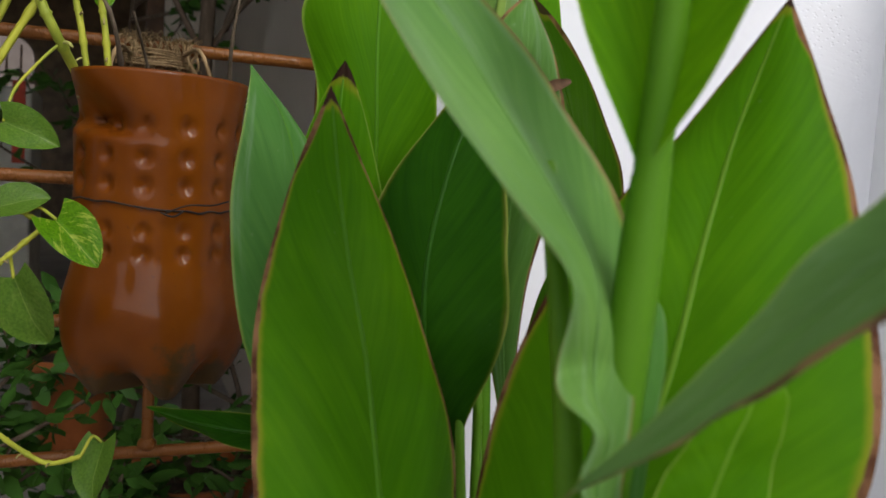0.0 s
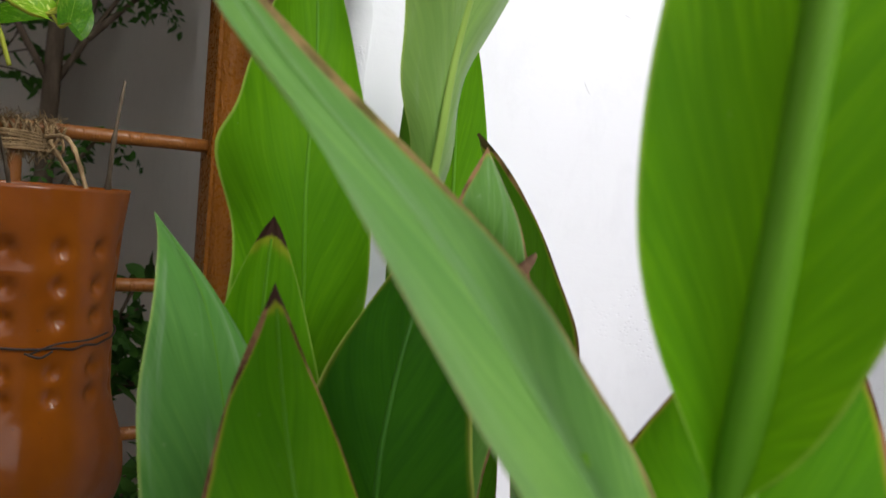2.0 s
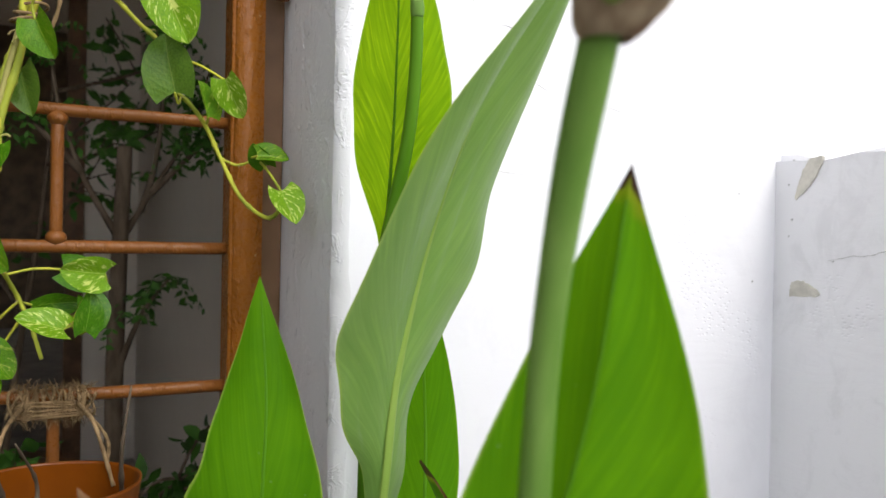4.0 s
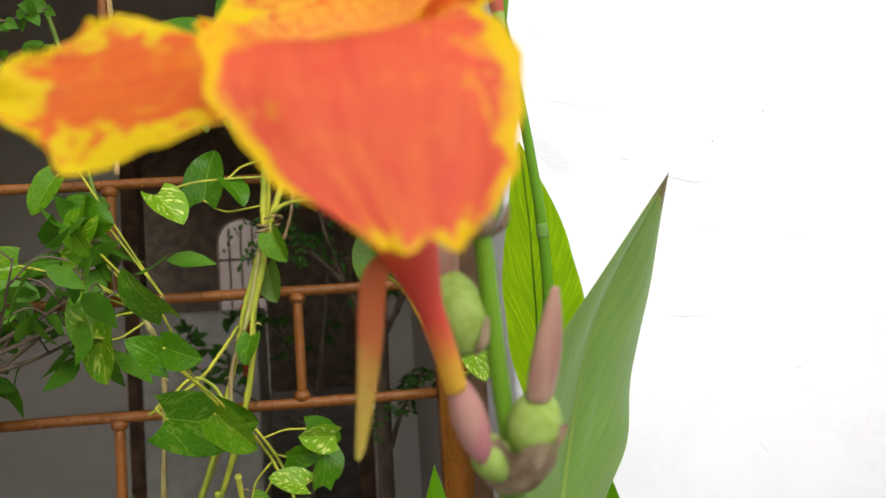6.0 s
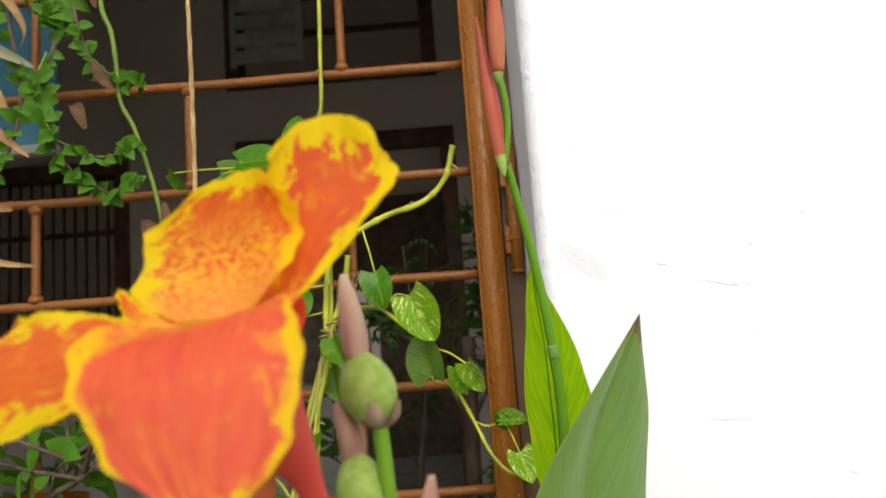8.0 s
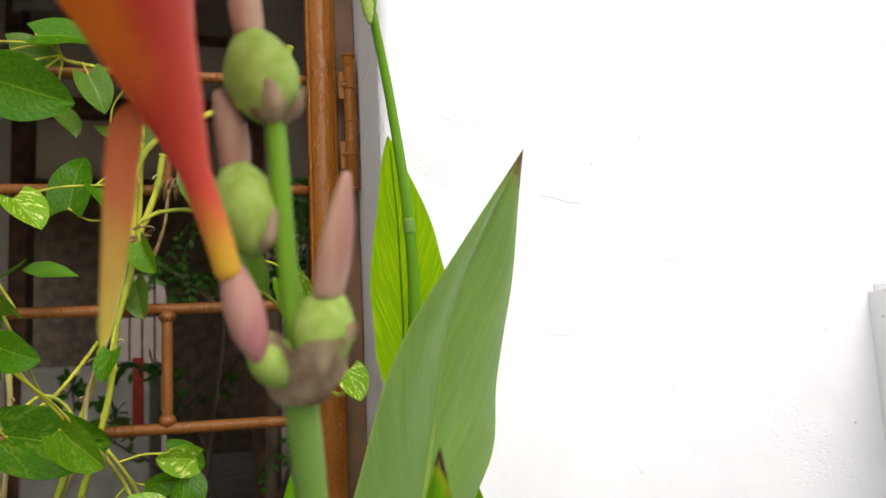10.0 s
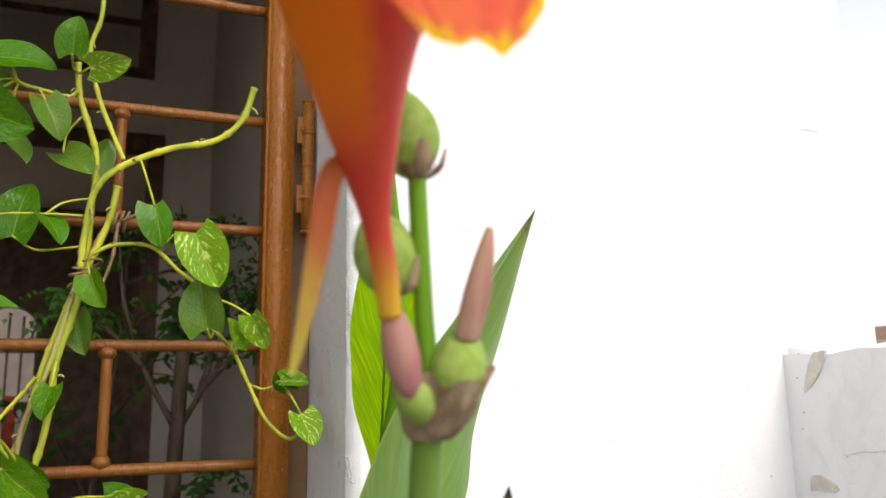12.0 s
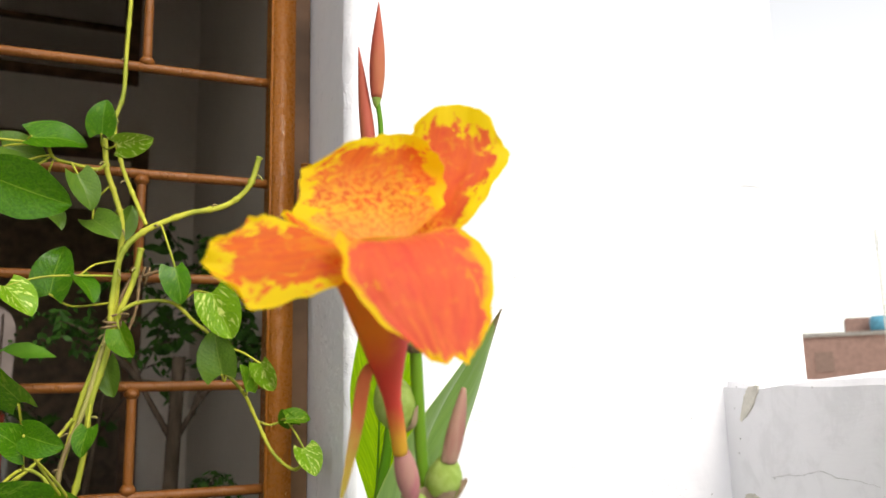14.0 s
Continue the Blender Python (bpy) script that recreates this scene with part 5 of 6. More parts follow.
strap("dry_curl", [(0.2560, 0.3260, 0.7690), (0.2650, 0.3235, 0.7735), (0.2735, 0.3285, 0.7765), (0.2815, 0.3345, 0.7790)], 0.0022, WITHERED_DARK, canna, (-0.4, 0.2, 1), "dry brown curl torn from a leaf edge")
strap("sepal", [(0.1985, 0.1380, 1.0105), (0.1940, 0.1370, 1.0132), (0.1904, 0.1382, 1.0085), (0.1890, 0.1410, 0.9956), (0.1876, 0.1436, 0.9840), (0.1861, 0.1461, 0.9735)], 0.0028, SEPAL, flower, (1, 0.4, 0.1), "narrow hanging sepal fading to yellow")

# pods, spent buds and the papery bract under the flower
part("pedicel", tube([(0.2198, 0.1645, 0.963), (0.2192, 0.1630, 0.972), (0.2178, 0.1622, 0.987), (0.2166, 0.1610, 1.004), (0.2156, 0.1600, 1.020)], 0.0021, 24, 12), STEM, canna)
for base, axis, length, r, line in (
    ((0.2158, 0.1600, 1.0165), (-0.26, 0.0, 1), 0.0205, 0.0075, [(0.2110, 0.1597, 1.0345), (0.2102, 0.1600, 1.0420), (0.2092, 0.1606, 1.0500), (0.2082, 0.1612, 1.0572)]),
    ((0.2118, 0.1632, 0.9905), (-0.22, 0.12, 1), 0.0200, 0.0070, [(0.2078, 0.1655, 1.0085), (0.2074, 0.1642, 1.0140), (0.2062, 0.1625, 1.0190), (0.2046, 0.1612, 1.0235)]),
    ((0.2228, 0.1610, 0.9660), (0.16, -0.26, 1), 0.0180, 0.0062, [(0.2250, 0.1560, 0.9810), (0.2262, 0.1540, 0.9880), (0.2276, 0.1524, 0.9960), (0.2289, 0.1510, 1.0045)]),
):
    pod = part("seed_pod", ellipsoid(base, axis, length, r, None, 0.95), POD, canna, "rough green seed pod")
    part("spent_bud", tube(line, lambda s: 0.0036 * math.sin(math.pi * (0.30 + 0.66 * s)) ** 0.8 + 0.0003, 24, 14, flat=0.75), BUD, pod, "withered rosy bud")
for base, r in (((0.2158, 0.1600, 1.0160), 0.0070), ((0.2118, 0.1632, 0.9905), 0.0060)):
    for k, a in enumerate((3.7, 4.7, 5.9) if r > 0.0065 else (5.6,)):
        d = Vector((math.cos(a), math.sin(a), 0))
        f = Vector(base)
        strap("dry_scale", [f + d * r * 0.30, f + d * r * 0.80 + Vector((0, 0, 0.0024)), f + d * (r + 0.0008) + Vector((-0.0012, 0, 0.0072 + 0.0014 * (k == 0)))], 0.0026, DRY, canna, (-d.y, d.x, 0.1))


def bract_sheet(u, v):
    a = u * 2.5
    r = 0.0038 + 0.0052 * v ** 0.65 + 0.0011 * noise.noise((u * 4, v * 3, 1)) * v
    z = 0.9600 + 0.0122 * v + 0.005 * v * noise.noise((u * 6, 2, v)) + 0.0022 * max(0.0, u - 0.1) * v
    return Vector((0.2200 + 0.0006 * v + 1.12 * r * math.sin(a), 0.1652 - 0.0055 * v - r * math.cos(a), z))


part("bract", grid_mesh("bract", bract_sheet, 37, 15, DRY), DRY, canna, "papery brown bract round the flower base")
strap("bract_point", [(0.2255, 0.1550, 0.9690), (0.2280, 0.1542, 0.9725), (0.2305, 0.1538, 0.9752)], 0.0020, DRY, canna, (0, 0.3, 1))
strap("bract_scale", [(0.2205, 0.1612, 0.9605), (0.2210, 0.1588, 0.9645), (0.2212, 0.1575, 0.9690)], 0.0024, POD, canna, (1, 0.2, 0.1), "pale green scale on the bract")


# ---- hanging pot made from a cut bottle ----
pot = thing("hanging_pot", (0.1410, 0.5600, 0.6060), "orange-brown painted cut plastic bottle hung on the gate as a pot", "pot")
POT = (0.1410, 0.5600, 0.6060)


def pot_warp(r, z, a):
    # five feet under the bottom, dimple rows round the grip, a dent by the rim
    if z < 0.055:
        k = 1 - z / 0.055
        lobe = math.cos(5 * a + 0.6)
        r *= 1 + 0.07 * k * lobe
        z += 0.008 * k * k * (1 - lobe) * min(1, r / 0.02)
    for zr in (0.083, 0.095, 0.120, 0.135, 0.152):
        dz = (z - zr) / 0.0042
        if abs(dz) < 2.5:
            d = (a * 13 / (2 * math.pi) + 0.15) % 1.0 - 0.5
            dd = d / 0.17
            r -= 0.0036 * math.exp(-(dz * dz + dd * dd))
    da = ((a - math.radians(214) + math.pi) % (2 * math.pi) - math.pi) / 0.62
    dz = (z - 0.152) / 0.010 + da * 0.35
    r -= 0.0135 * math.exp(-da * da) * math.exp(-(dz / (1.6 if dz > 0 else 0.35)) ** 2)
    r += 0.0006 * math.sin(3 * a + z * 40) + 0.0012 * max(0, z - 0.165) / 0.02 * math.sin(2 * a + 1)
    return r, z


prof = []
for i in range(96):
    z = 0.181 * i / 95
    if z < 0.045:
        r = 0.0515 * math.sin(math.pi / 2 * min(1, 0.40 + 0.60 * z / 0.038)) ** 0.75
    elif z < 0.082:
        r = 0.0515 - 0.0068 * (1 - math.cos(math.pi * (z - 0.045) / 0.037)) / 2
    else:
        r = 0.0447 + 0.0035 * max(0, (z - 0.12) / 0.06) ** 1.3
    prof.append((r, z))
inner = [(r - 0.0012, z) for r, z in prof[::-1] if z > 0.12]
PLASTIC = Mat("orange_brown_gloss_paint", 0.3)
pc = PLASTIC.mix(PLASTIC.ramp(PLASTIC.noise(16, 5), 0.35, 0.75), (0.180, 0.047, 0.003), (0.125, 0.030, 0.002))
pc = PLASTIC.mix(PLASTIC.math("MULTIPLY", PLASTIC.ramp(PLASTIC.noise(300, 2), 0.72, 0.75), 0.5), pc, (0.09, 0.03, 0.012))
pz = PLASTIC.n("ShaderNodeSeparateXYZ", Vector=PLASTIC.co()).outputs[2]
worn = PLASTIC.math("ADD", PLASTIC.math("MULTIPLY", PLASTIC.math("SUBTRACT", PLASTIC.noise(38, 5), 0.5), 0.10), pz)
pc = PLASTIC.mix(PLASTIC.ramp(worn, 0.630, 0.616, 0, 0.8), pc, (0.045, 0.036, 0.014))
PLASTIC.set(Base_Color=pc, Specular_IOR_Level=0.05, Coat_Weight=0.35, Coat_Roughness=0.13, Roughness=PLASTIC.ramp(PLASTIC.noise(24, 3), 0.3, 0.7, 0.3, 0.45), Normal=PLASTIC.bump(PLASTIC.noise(45, 4), 0.25, 0.002))
part("body", lathe([(0.004, prof[0][1])] + prof + inner + [(0.0, 0.12)], POT, 170, pot_warp), PLASTIC.m, pot, "glossy orange-brown bottle with dimple rows")
part("soil", lathe([(0.0, 0.160), (0.025, 0.159), (0.0360, 0.156)], POT, 24, lambda r, z, a: (r, z + 0.003 * noise.noise((r * 60, a, 0)))), SOIL, pot)
band = [(0.141 + 0.0455 * math.cos(a), 0.560 + 0.0455 * math.sin(a), 0.7145 + 0.0022 * math.sin(2 * a + 0.5) + 0.0015 * noise.noise((a * 4, 0, 0)) + 0.001 * noise.noise((a * 13, 2, 0))) for a in (2 * math.pi * k / 40 for k in range(41))]
part("wire_band", tube(band, 0.00055, 160, 6), WIRE, pot, "thin rusty wire round the waist")
part("wire_twist", tube([(0.1431, 0.5111, 0.7116), (0.1544, 0.5100, 0.7164), (0.1678, 0.5157, 0.7169), (0.1770, 0.5209, 0.7193)], 0.0005, 20, 5), WIRE, pot)
part("wire_twist", tube([(0.1410, 0.5111, 0.7121), (0.1472, 0.5097, 0.7102), (0.1523, 0.5100, 0.7130)], 0.0006, 16, 5), WIRE, pot)
knot = thing("jute_knot", (0.142, GATE_Y, 0.819), "wound jute string tying the pot to a gate bar", "string")
for k in range(30):
    x = 0.119 + 0.0016 * k + 0.002 * math.sin(k * 2.1)
    skew = 0.005 * math.sin(k * 3.7 + 1)
    deep = 0.0085 + 0.003 * noise.noise((k * 0.7, 4, 1))
    ring = [(x + skew * math.sin(a + k), GATE_Y + (0.0062 + 0.0016 * noise.noise((k, a, 1))) * math.cos(a), 0.8145 + deep * math.sin(a) + 0.0012 * noise.noise((a, k, 3))) for a in (2 * math.pi * i / 12 for i in range(13))]
    part("winding", tube(ring, 0.0010, 28, 6), JUTE, knot)
for k in range(7):
    z = 0.806 + 0.0016 * k
    wrap = [(0.141 + (0.022 + 0.002 * noise.noise((k, 1, 2))) * math.cos(a), GATE_Y + (0.0078 + 0.001 * noise.noise((k, a, 5))) * math.sin(a), z + 0.0022 * noise.noise((a * 0.8, k, 7))) for a in (2 * math.pi * i / 14 for i in range(15))]
    part("winding", tube(wrap, 0.0011, 34, 6), JUTE, knot)
for a, b, c in (((0.1240, 0.6500, 0.8120), (0.1160, 0.6000, 0.8080), (0.1080, 0.5930, 0.7721)), ((0.1580, 0.6500, 0.8140), (0.1660, 0.6000, 0.8100), (0.1770, 0.5888, 0.7730)), ((0.1600, 0.6480, 0.8120), (0.1770, 0.6579, 0.7865), (0.1729, 0.6022, 0.7769))):
    part("strand", tube([a, b, c], 0.0012, 22, 6, knots=0.3, every=3), JUTE, knot)
fuzz = random.Random(31)
bm = bmesh.new()
for k in range(700):
    a = fuzz.uniform(0, 2 * math.pi)
    p = Vector((0.117 + 0.051 * fuzz.random(), GATE_Y + 0.0078 * math.cos(a), 0.8135 + 0.0095 * math.sin(a)))
    d = Vector((fuzz.uniform(-1, 1), 0.8 * math.cos(a) + fuzz.uniform(-.5, .5), 0.8 * math.sin(a) + fuzz.uniform(-.5, .5))) * fuzz.uniform(0.003, 0.0075)
    tube([p, p + d * 0.6 + Vector((0, 0, 0.001)), p + d], 0.0002, 5, 3, bm)
part("fibre", bm, JUTE, knot, "loose fuzzy fibres")
twigs = thing("cuttings", (0.1410, 0.5600, 0.7673), "bare dry cuttings standing in the hanging pot", "plant")
for a, b, c in (((0.1812, 0.5755, 0.7625), (0.1780, 0.5450, 0.8050), (0.1830, 0.5500, 0.8420)), ((0.1235, 0.5549, 0.7625), (0.1150, 0.5200, 0.8100), (0.1000, 0.5200, 0.8350)), ((0.1338, 0.5652, 0.7625), (0.1348, 0.5652, 0.7865), (0.1250, 0.5300, 0.8180))):
    part("twig", tube([a, b, c], lambda s: 0.0016 - 0.001 * s, 18, 6, knots=0.4, every=5), BARK, twigs)

# ---- pothos climbing the gate ----


def heart_mesh(name, material, fold, bend, seed):
    """A pothos blade of unit length: root at the origin, tip at -z, face towards -y."""
    def point(u, v):
        lobe = 0.10 * abs(u) ** 1.5 * (1 - v) ** 2
        z = lobe * 1.6 - v + 0.05
        w = 0.46 * (math.sin(math.pi * min(1.0, (0.16 + 0.835 * v)) ** 0.9) ** 0.64) * (1 if v < 0.94 else 1 - (v - 0.94) * 8)
        w = max(w, 0.004) * (1 + 0.05 * noise.noise((v * 3, seed, 0)) + 0.03 * u * math.sin(seed))
        y = -fold * abs(u) * w + bend * (v - 0.35) ** 2 + 0.035 * noise.noise((u * 1.3 + seed, v * 2.5, seed)) - 0.02 * abs(u) * math.sin(7 * v + seed)
        return Vector((u * w, y, z))

    return grid_mesh(name, point, 13, 17, material)


HEARTS = [heart_mesh("pothos_leaf", m, f, b, s) for m, f, b, s in ((POTHOS, 0.25, 0.25, 1.1), (POTHOS_DEEP, 0.15, 0.35, 2.3), (POTHOS, -0.35, 0.15, 3.7), (POTHOS_DEEP, -0.25, 0.3, 4.9), (POTHOS, 0.5, 0.2, 6.2), (POTHOS_PALE, 0.3, 0.2, 7.3), (POTHOS_DULL, 0.35, 0.3, 8.1))]


VINE_POINTS = []


def hang_leaves(plant, rows, seed, petioles=True, pale=(), dull=(), deep=()):
    """Leaves at x, y, z with a length and the way the tip points, in degrees from straight down towards +x."""
    rnd = random.Random(seed)
    for i, (x, y, z, size, ang) in enumerate(rows):
        mesh = HEARTS[rnd.randrange(5)]
        mesh = HEARTS[5] if i in pale else HEARTS[6] if i in dull else HEARTS[1] if i in deep else mesh
        size *= 0.86
        a = radians(ang)
        tipway = Vector((math.sin(a), 0, -math.cos(a)))
        root = Vector((x, y, z)) - tipway * size * 0.45
        ob = adopt(new("leaf", mesh), plant)
        ob.matrix_basis = Matrix.Translation(root) @ pose(0, 0, 0, 0, -ang, 0) @ pose(0, 0, 0, rnd.uniform(-38, 10), 0, rnd.choice((-1, 1)) * rnd.uniform(5, 48)) @ Matrix.Diagonal((size * rnd.uniform(0.78, 0.98), size, size, 1))
        if petioles:
            start = root - tipway * size * 0.03 + Vector((0, 0.0012, 0))
            back = root + Vector((rnd.uniform(-0.012, 0.012), 0.02, 0)) - tipway * size * 0.35
            near = [q for q in VINE_POINTS if (q - start).length < 0.15]
            if near:
                back = min(near, key=lambda q: (q - start - Vector((0, 0, 0.01)) + tipway * 0.012).length)
            part("petiole", tube([start, start.lerp(back, 0.35) - tipway * size * 0.16 + Vector((0, 0.003, 0)), start.lerp(back, 0.75) - tipway * size * 0.08, back], 0.0009, 14, 6), VINE, plant)


def vine(plant, pts, r, material=VINE, seed=0):
    rnd = random.Random(seed)
    r *= 0.88
    part("stem", tube(pts, lambda s: r * (1 + 0.12 * noise.noise((s * 14, seed, 0))), 12 * len(pts), 8, knots=0.32, every=11), material, plant)
    c = spline(pts, 40)
    VINE_POINTS.extend(c)
    for k in range(3, 38, 9):
        p = c[k]
        d = Vector((rnd.uniform(-1, 1), rnd.uniform(-1, -0.2), rnd.uniform(-0.6, 0.6))).normalized()
        part("node_root", tube([p, p + d * r * 2.2, p + d * r * 3.2 + Vector((0, 0, -r))], r * 0.35, 6, 5), VINE_BROWN, plant)


UPPER_LEAVES = [
    (0.0640, 0.5750, 1.1600, 0.0640, 73),
    (0.0980, 0.6100, 1.1710, 0.0390, 21),
    (0.1100, 0.6000, 1.2340, 0.0340, 173),
    (0.0770, 0.6100, 1.2170, 0.0500, 94),
    (0.1340, 0.6001, 1.2190, 0.0360, 121),
    (0.1729, 0.5876, 1.0933, 0.0362, 12),
    (0.2061, 0.5731, 1.0672, 0.0483, 26),
    (0.2061, 0.5948, 1.0392, 0.0444, -168),
    (0.2263, 0.5899, 1.0170, 0.0272, -159),
    (0.2435, 0.5800, 1.0170, 0.0313, 21),
    (0.1358, 0.6030, 1.0471, 0.0302, 30),
    (0.2769, 0.5714, 0.9467, 0.0306, 12),
    (0.2669, 0.5974, 0.9858, 0.0223, -159),
    (0.2731, 0.5880, 0.9827, 0.0243, 89),
    (0.1249, 0.6409, 1.0190, 0.0360, 17),
    (0.0780, 0.6299, 1.1100, 0.0520, 173),
]
MIDDLE_LEAVES = [
    (0.0540, 0.6001, 1.0760, 0.0390, 26),
    (0.0650, 0.5000, 1.0190, 0.0450, -164),
    (0.1007, 0.6118, 1.0892, 0.0321, 11),
    (0.0650, 0.4750, 0.9790, 0.0330, -114),
    (0.0890, 0.4700, 0.9790, 0.0310, 76),
    (0.0866, 0.5580, 0.9213, 0.0734, 76),
    (0.1097, 0.6030, 0.9696, 0.0271, -3),
    (0.1612, 0.6101, 0.9016, 0.0340, 71),
    (0.1651, 0.6120, 0.8772, 0.0268, 11),
    (-0.0031, 0.6001, 1.0580, 0.0520, 106),
    (-0.0010, 0.6001, 1.0750, 0.0430, 76),
    (-0.0070, 0.6001, 1.0050, 0.0450, -164),
    (0.0040, 0.6100, 0.9710, 0.0470, 16),
    (0.0509, 0.6300, 1.2074, 0.0420, 80),
    (0.1445, 0.6295, 0.8789, 0.0370, 76),
    (0.0711, 0.6300, 1.1499, 0.0330, 20),
    (0.1147, 0.6300, 1.1414, 0.0380, 40),
    (0.1333, 0.6300, 1.1549, 0.0330, 150),
]
LOWER_LEAVES = [
    (0.1569, 0.5739, 0.9070, 0.0302, -100),
    (0.1614, 0.5753, 0.8823, 0.0282, 171),
    (0.1345, 0.5729, 0.8750, 0.0314, -100),
    (0.1137, 0.5887, 0.8522, 0.0271, 38),
    (0.1102, 0.5911, 0.8345, 0.0198, 18),
    (0.1085, 0.5355, 0.9228, 0.0454, 58),
]
POT_LEAVES = [
    (0.0778, 0.5286, 0.7479, 0.0363, 64),
    (0.0781, 0.4994, 0.7150, 0.0266, 102),
    (0.1007, 0.4932, 0.6941, 0.0380, 32),
    (0.0802, 0.5013, 0.6599, 0.0442, 22),
    (0.1187, 0.5064, 0.5748, 0.0364, 12),
]
SPRAY_LEAVES = [
    (-0.1070, 0.6001, 1.0390, 0.0400, 56),
    (-0.0690, 0.5999, 1.0360, 0.0410, -65),
    (-0.0430, 0.6199, 1.0400, 0.0420, 76),
    (-0.0030, 0.6001, 1.0710, 0.0420, 15),
    (-0.0040, 0.5800, 1.0550, 0.0290, 26),
    (-0.0380, 0.6100, 1.0950, 0.0390, -35),
    (-0.0170, 0.6101, 1.1270, 0.0260, -165),
    (-0.0040, 0.6300, 1.2090, 0.0270, 56),
]

pothos = thing("pothos_vine", (0.09, 0.62, 0.517), "marbled pothos vine climbing and tied to the gate bars", "plant")
vine(pothos, [(0.1270, 0.6450, 1.5600), (0.1270, 0.6450, 1.3990), (0.1250, 0.6450, 1.3140), (0.1240, 0.6420, 1.2710), (0.1180, 0.6399, 1.2410), (0.1260, 0.6360, 1.2030), (0.1390, 0.6249, 1.1680), (0.1470, 0.6170, 1.1480)], 0.0021, VINE, 1)
vine(pothos, [(0.2410, 0.6150, 1.2160), (0.2320, 0.6150, 1.1880), (0.2120, 0.6151, 1.1690), (0.1790, 0.6150, 1.1590), (0.1460, 0.6149, 1.1420), (0.1290, 0.6150, 1.1220), (0.1238, 0.6169, 1.0882), (0.1227, 0.6172, 1.0651)], 0.0029, VINE, 2)
vine(pothos, [(0.1110, 0.6250, 1.2230), (0.1140, 0.6251, 1.1960), (0.1220, 0.6250, 1.1720), (0.1280, 0.6250, 1.1480), (0.1268, 0.6258, 1.1091), (0.1248, 0.6264, 1.0701), (0.1138, 0.6269, 1.0330), (0.1028, 0.6270, 0.9969), (0.0949, 0.6267, 0.9618), (0.0730, 0.6200, 0.8800), (0.0374, 0.6238, 0.7938)], 0.0026, VINE, 3)
vine(pothos, [(0.1440, 0.6200, 1.1280), (0.1388, 0.6210, 1.0991), (0.1268, 0.6218, 1.0651), (0.1198, 0.6222, 1.0330), (0.1108, 0.6222, 0.9969), (0.1089, 0.6218, 0.9658), (0.1010, 0.6209, 0.9227), (0.0780, 0.6334, 0.8563), (0.0427, 0.6262, 0.7838)], 0.0028, VINE, 4)
vine(pothos, [(0.1307, 0.6028, 1.0732), (0.1448, 0.6025, 1.0802), (0.1689, 0.6020, 1.0802), (0.1880, 0.6020, 1.0641), (0.2031, 0.6018, 1.0501), (0.2081, 0.6043, 1.0271), (0.2192, 0.6040, 1.0170), (0.2315, 0.6082, 1.0030), (0.2417, 0.6079, 0.9817), (0.2541, 0.5997, 0.9552), (0.2685, 0.5854, 0.9418), (0.2768, 0.5759, 0.9489)], 0.0017, VINE, 5)
vine(pothos, [(0.2417, 0.6079, 0.9817), (0.2527, 0.6073, 0.9777), (0.2649, 0.6021, 0.9817)], 0.0011, VINE, 6)
vine(pothos, [(0.0680, 0.6201, 1.2120), (0.0730, 0.6200, 1.2010), (0.0880, 0.6200, 1.1970), (0.1060, 0.6200, 1.1940), (0.1130, 0.6200, 1.1990)], 0.0016, VINE, 7)
vine(pothos, [(0.0988, 0.6222, 0.9878), (0.0837, 0.6219, 0.9668), (0.0660, 0.6199, 0.9470), (0.0300, 0.6200, 0.9250)], 0.0016, VINE, 8)
vine(pothos, [(0.0440, 0.6200, 1.0140), (0.0290, 0.6200, 1.0020), (0.0390, 0.6200, 0.9760), (0.0420, 0.6200, 0.9340), (0.0358, 0.6302, 0.8495), (0.0438, 0.6329, 0.7351)], 0.0024, VINE_BROWN, 9)
vine(pothos, [(0.0480, 0.6000, 0.9310), (0.0560, 0.6000, 0.9440), (0.0680, 0.6000, 0.9520), (0.0807, 0.6023, 0.9456), (0.0908, 0.6019, 0.9306), (0.1120, 0.6014, 0.9086), (0.1265, 0.6208, 0.8786), (0.1358, 0.6208, 0.8492)], 0.0015, VINE, 10)
vine(pothos, [(0.1228, 0.6219, 1.0661), (0.1068, 0.6222, 0.9959), (0.0928, 0.6219, 0.9547), (0.0879, 0.6212, 0.9127), (0.0662, 0.6358, 0.8622)], 0.0021, VINE_BROWN, 11)
vine(pothos, [(0.1148, 0.5638, 0.9111), (0.1225, 0.5837, 0.8926), (0.1301, 0.5863, 0.8792), (0.1489, 0.5869, 0.8736), (0.1603, 0.5846, 0.8921)], 0.0013, VINE, 12)
hang_leaves(pothos, UPPER_LEAVES, 3, True, (4, 6, 9, 11), (1, 7, 14), (0, 2, 15))
hang_leaves(pothos, MIDDLE_LEAVES, 5, True, (0,), (13, 15, 16, 17), (1, 3, 4, 5))
hang_leaves(pothos, LOWER_LEAVES, 8, True, (0, 2))
hang_leaves(pothos, SPRAY_LEAVES, 9)
for k, (z, y, x) in enumerate(((1.066, 0.612, 0.126), (1.062, 0.612, 0.124), (1.070, 0.613, 0.128))):
    ring = [(x + 0.0085 * math.cos(a), y + 0.012 + 0.011 * math.sin(a), z + 0.002 * math.sin(a + k)) for a in (2 * math.pi * i / 12 for i in range(13))]
    part("tie", tube(ring, 0.0010, 28, 6), JUTE, pothos)
tie = thing("jute_tie", (0.142, GATE_Y, 1.109), "frayed jute string knotted round a gate bar", "string")
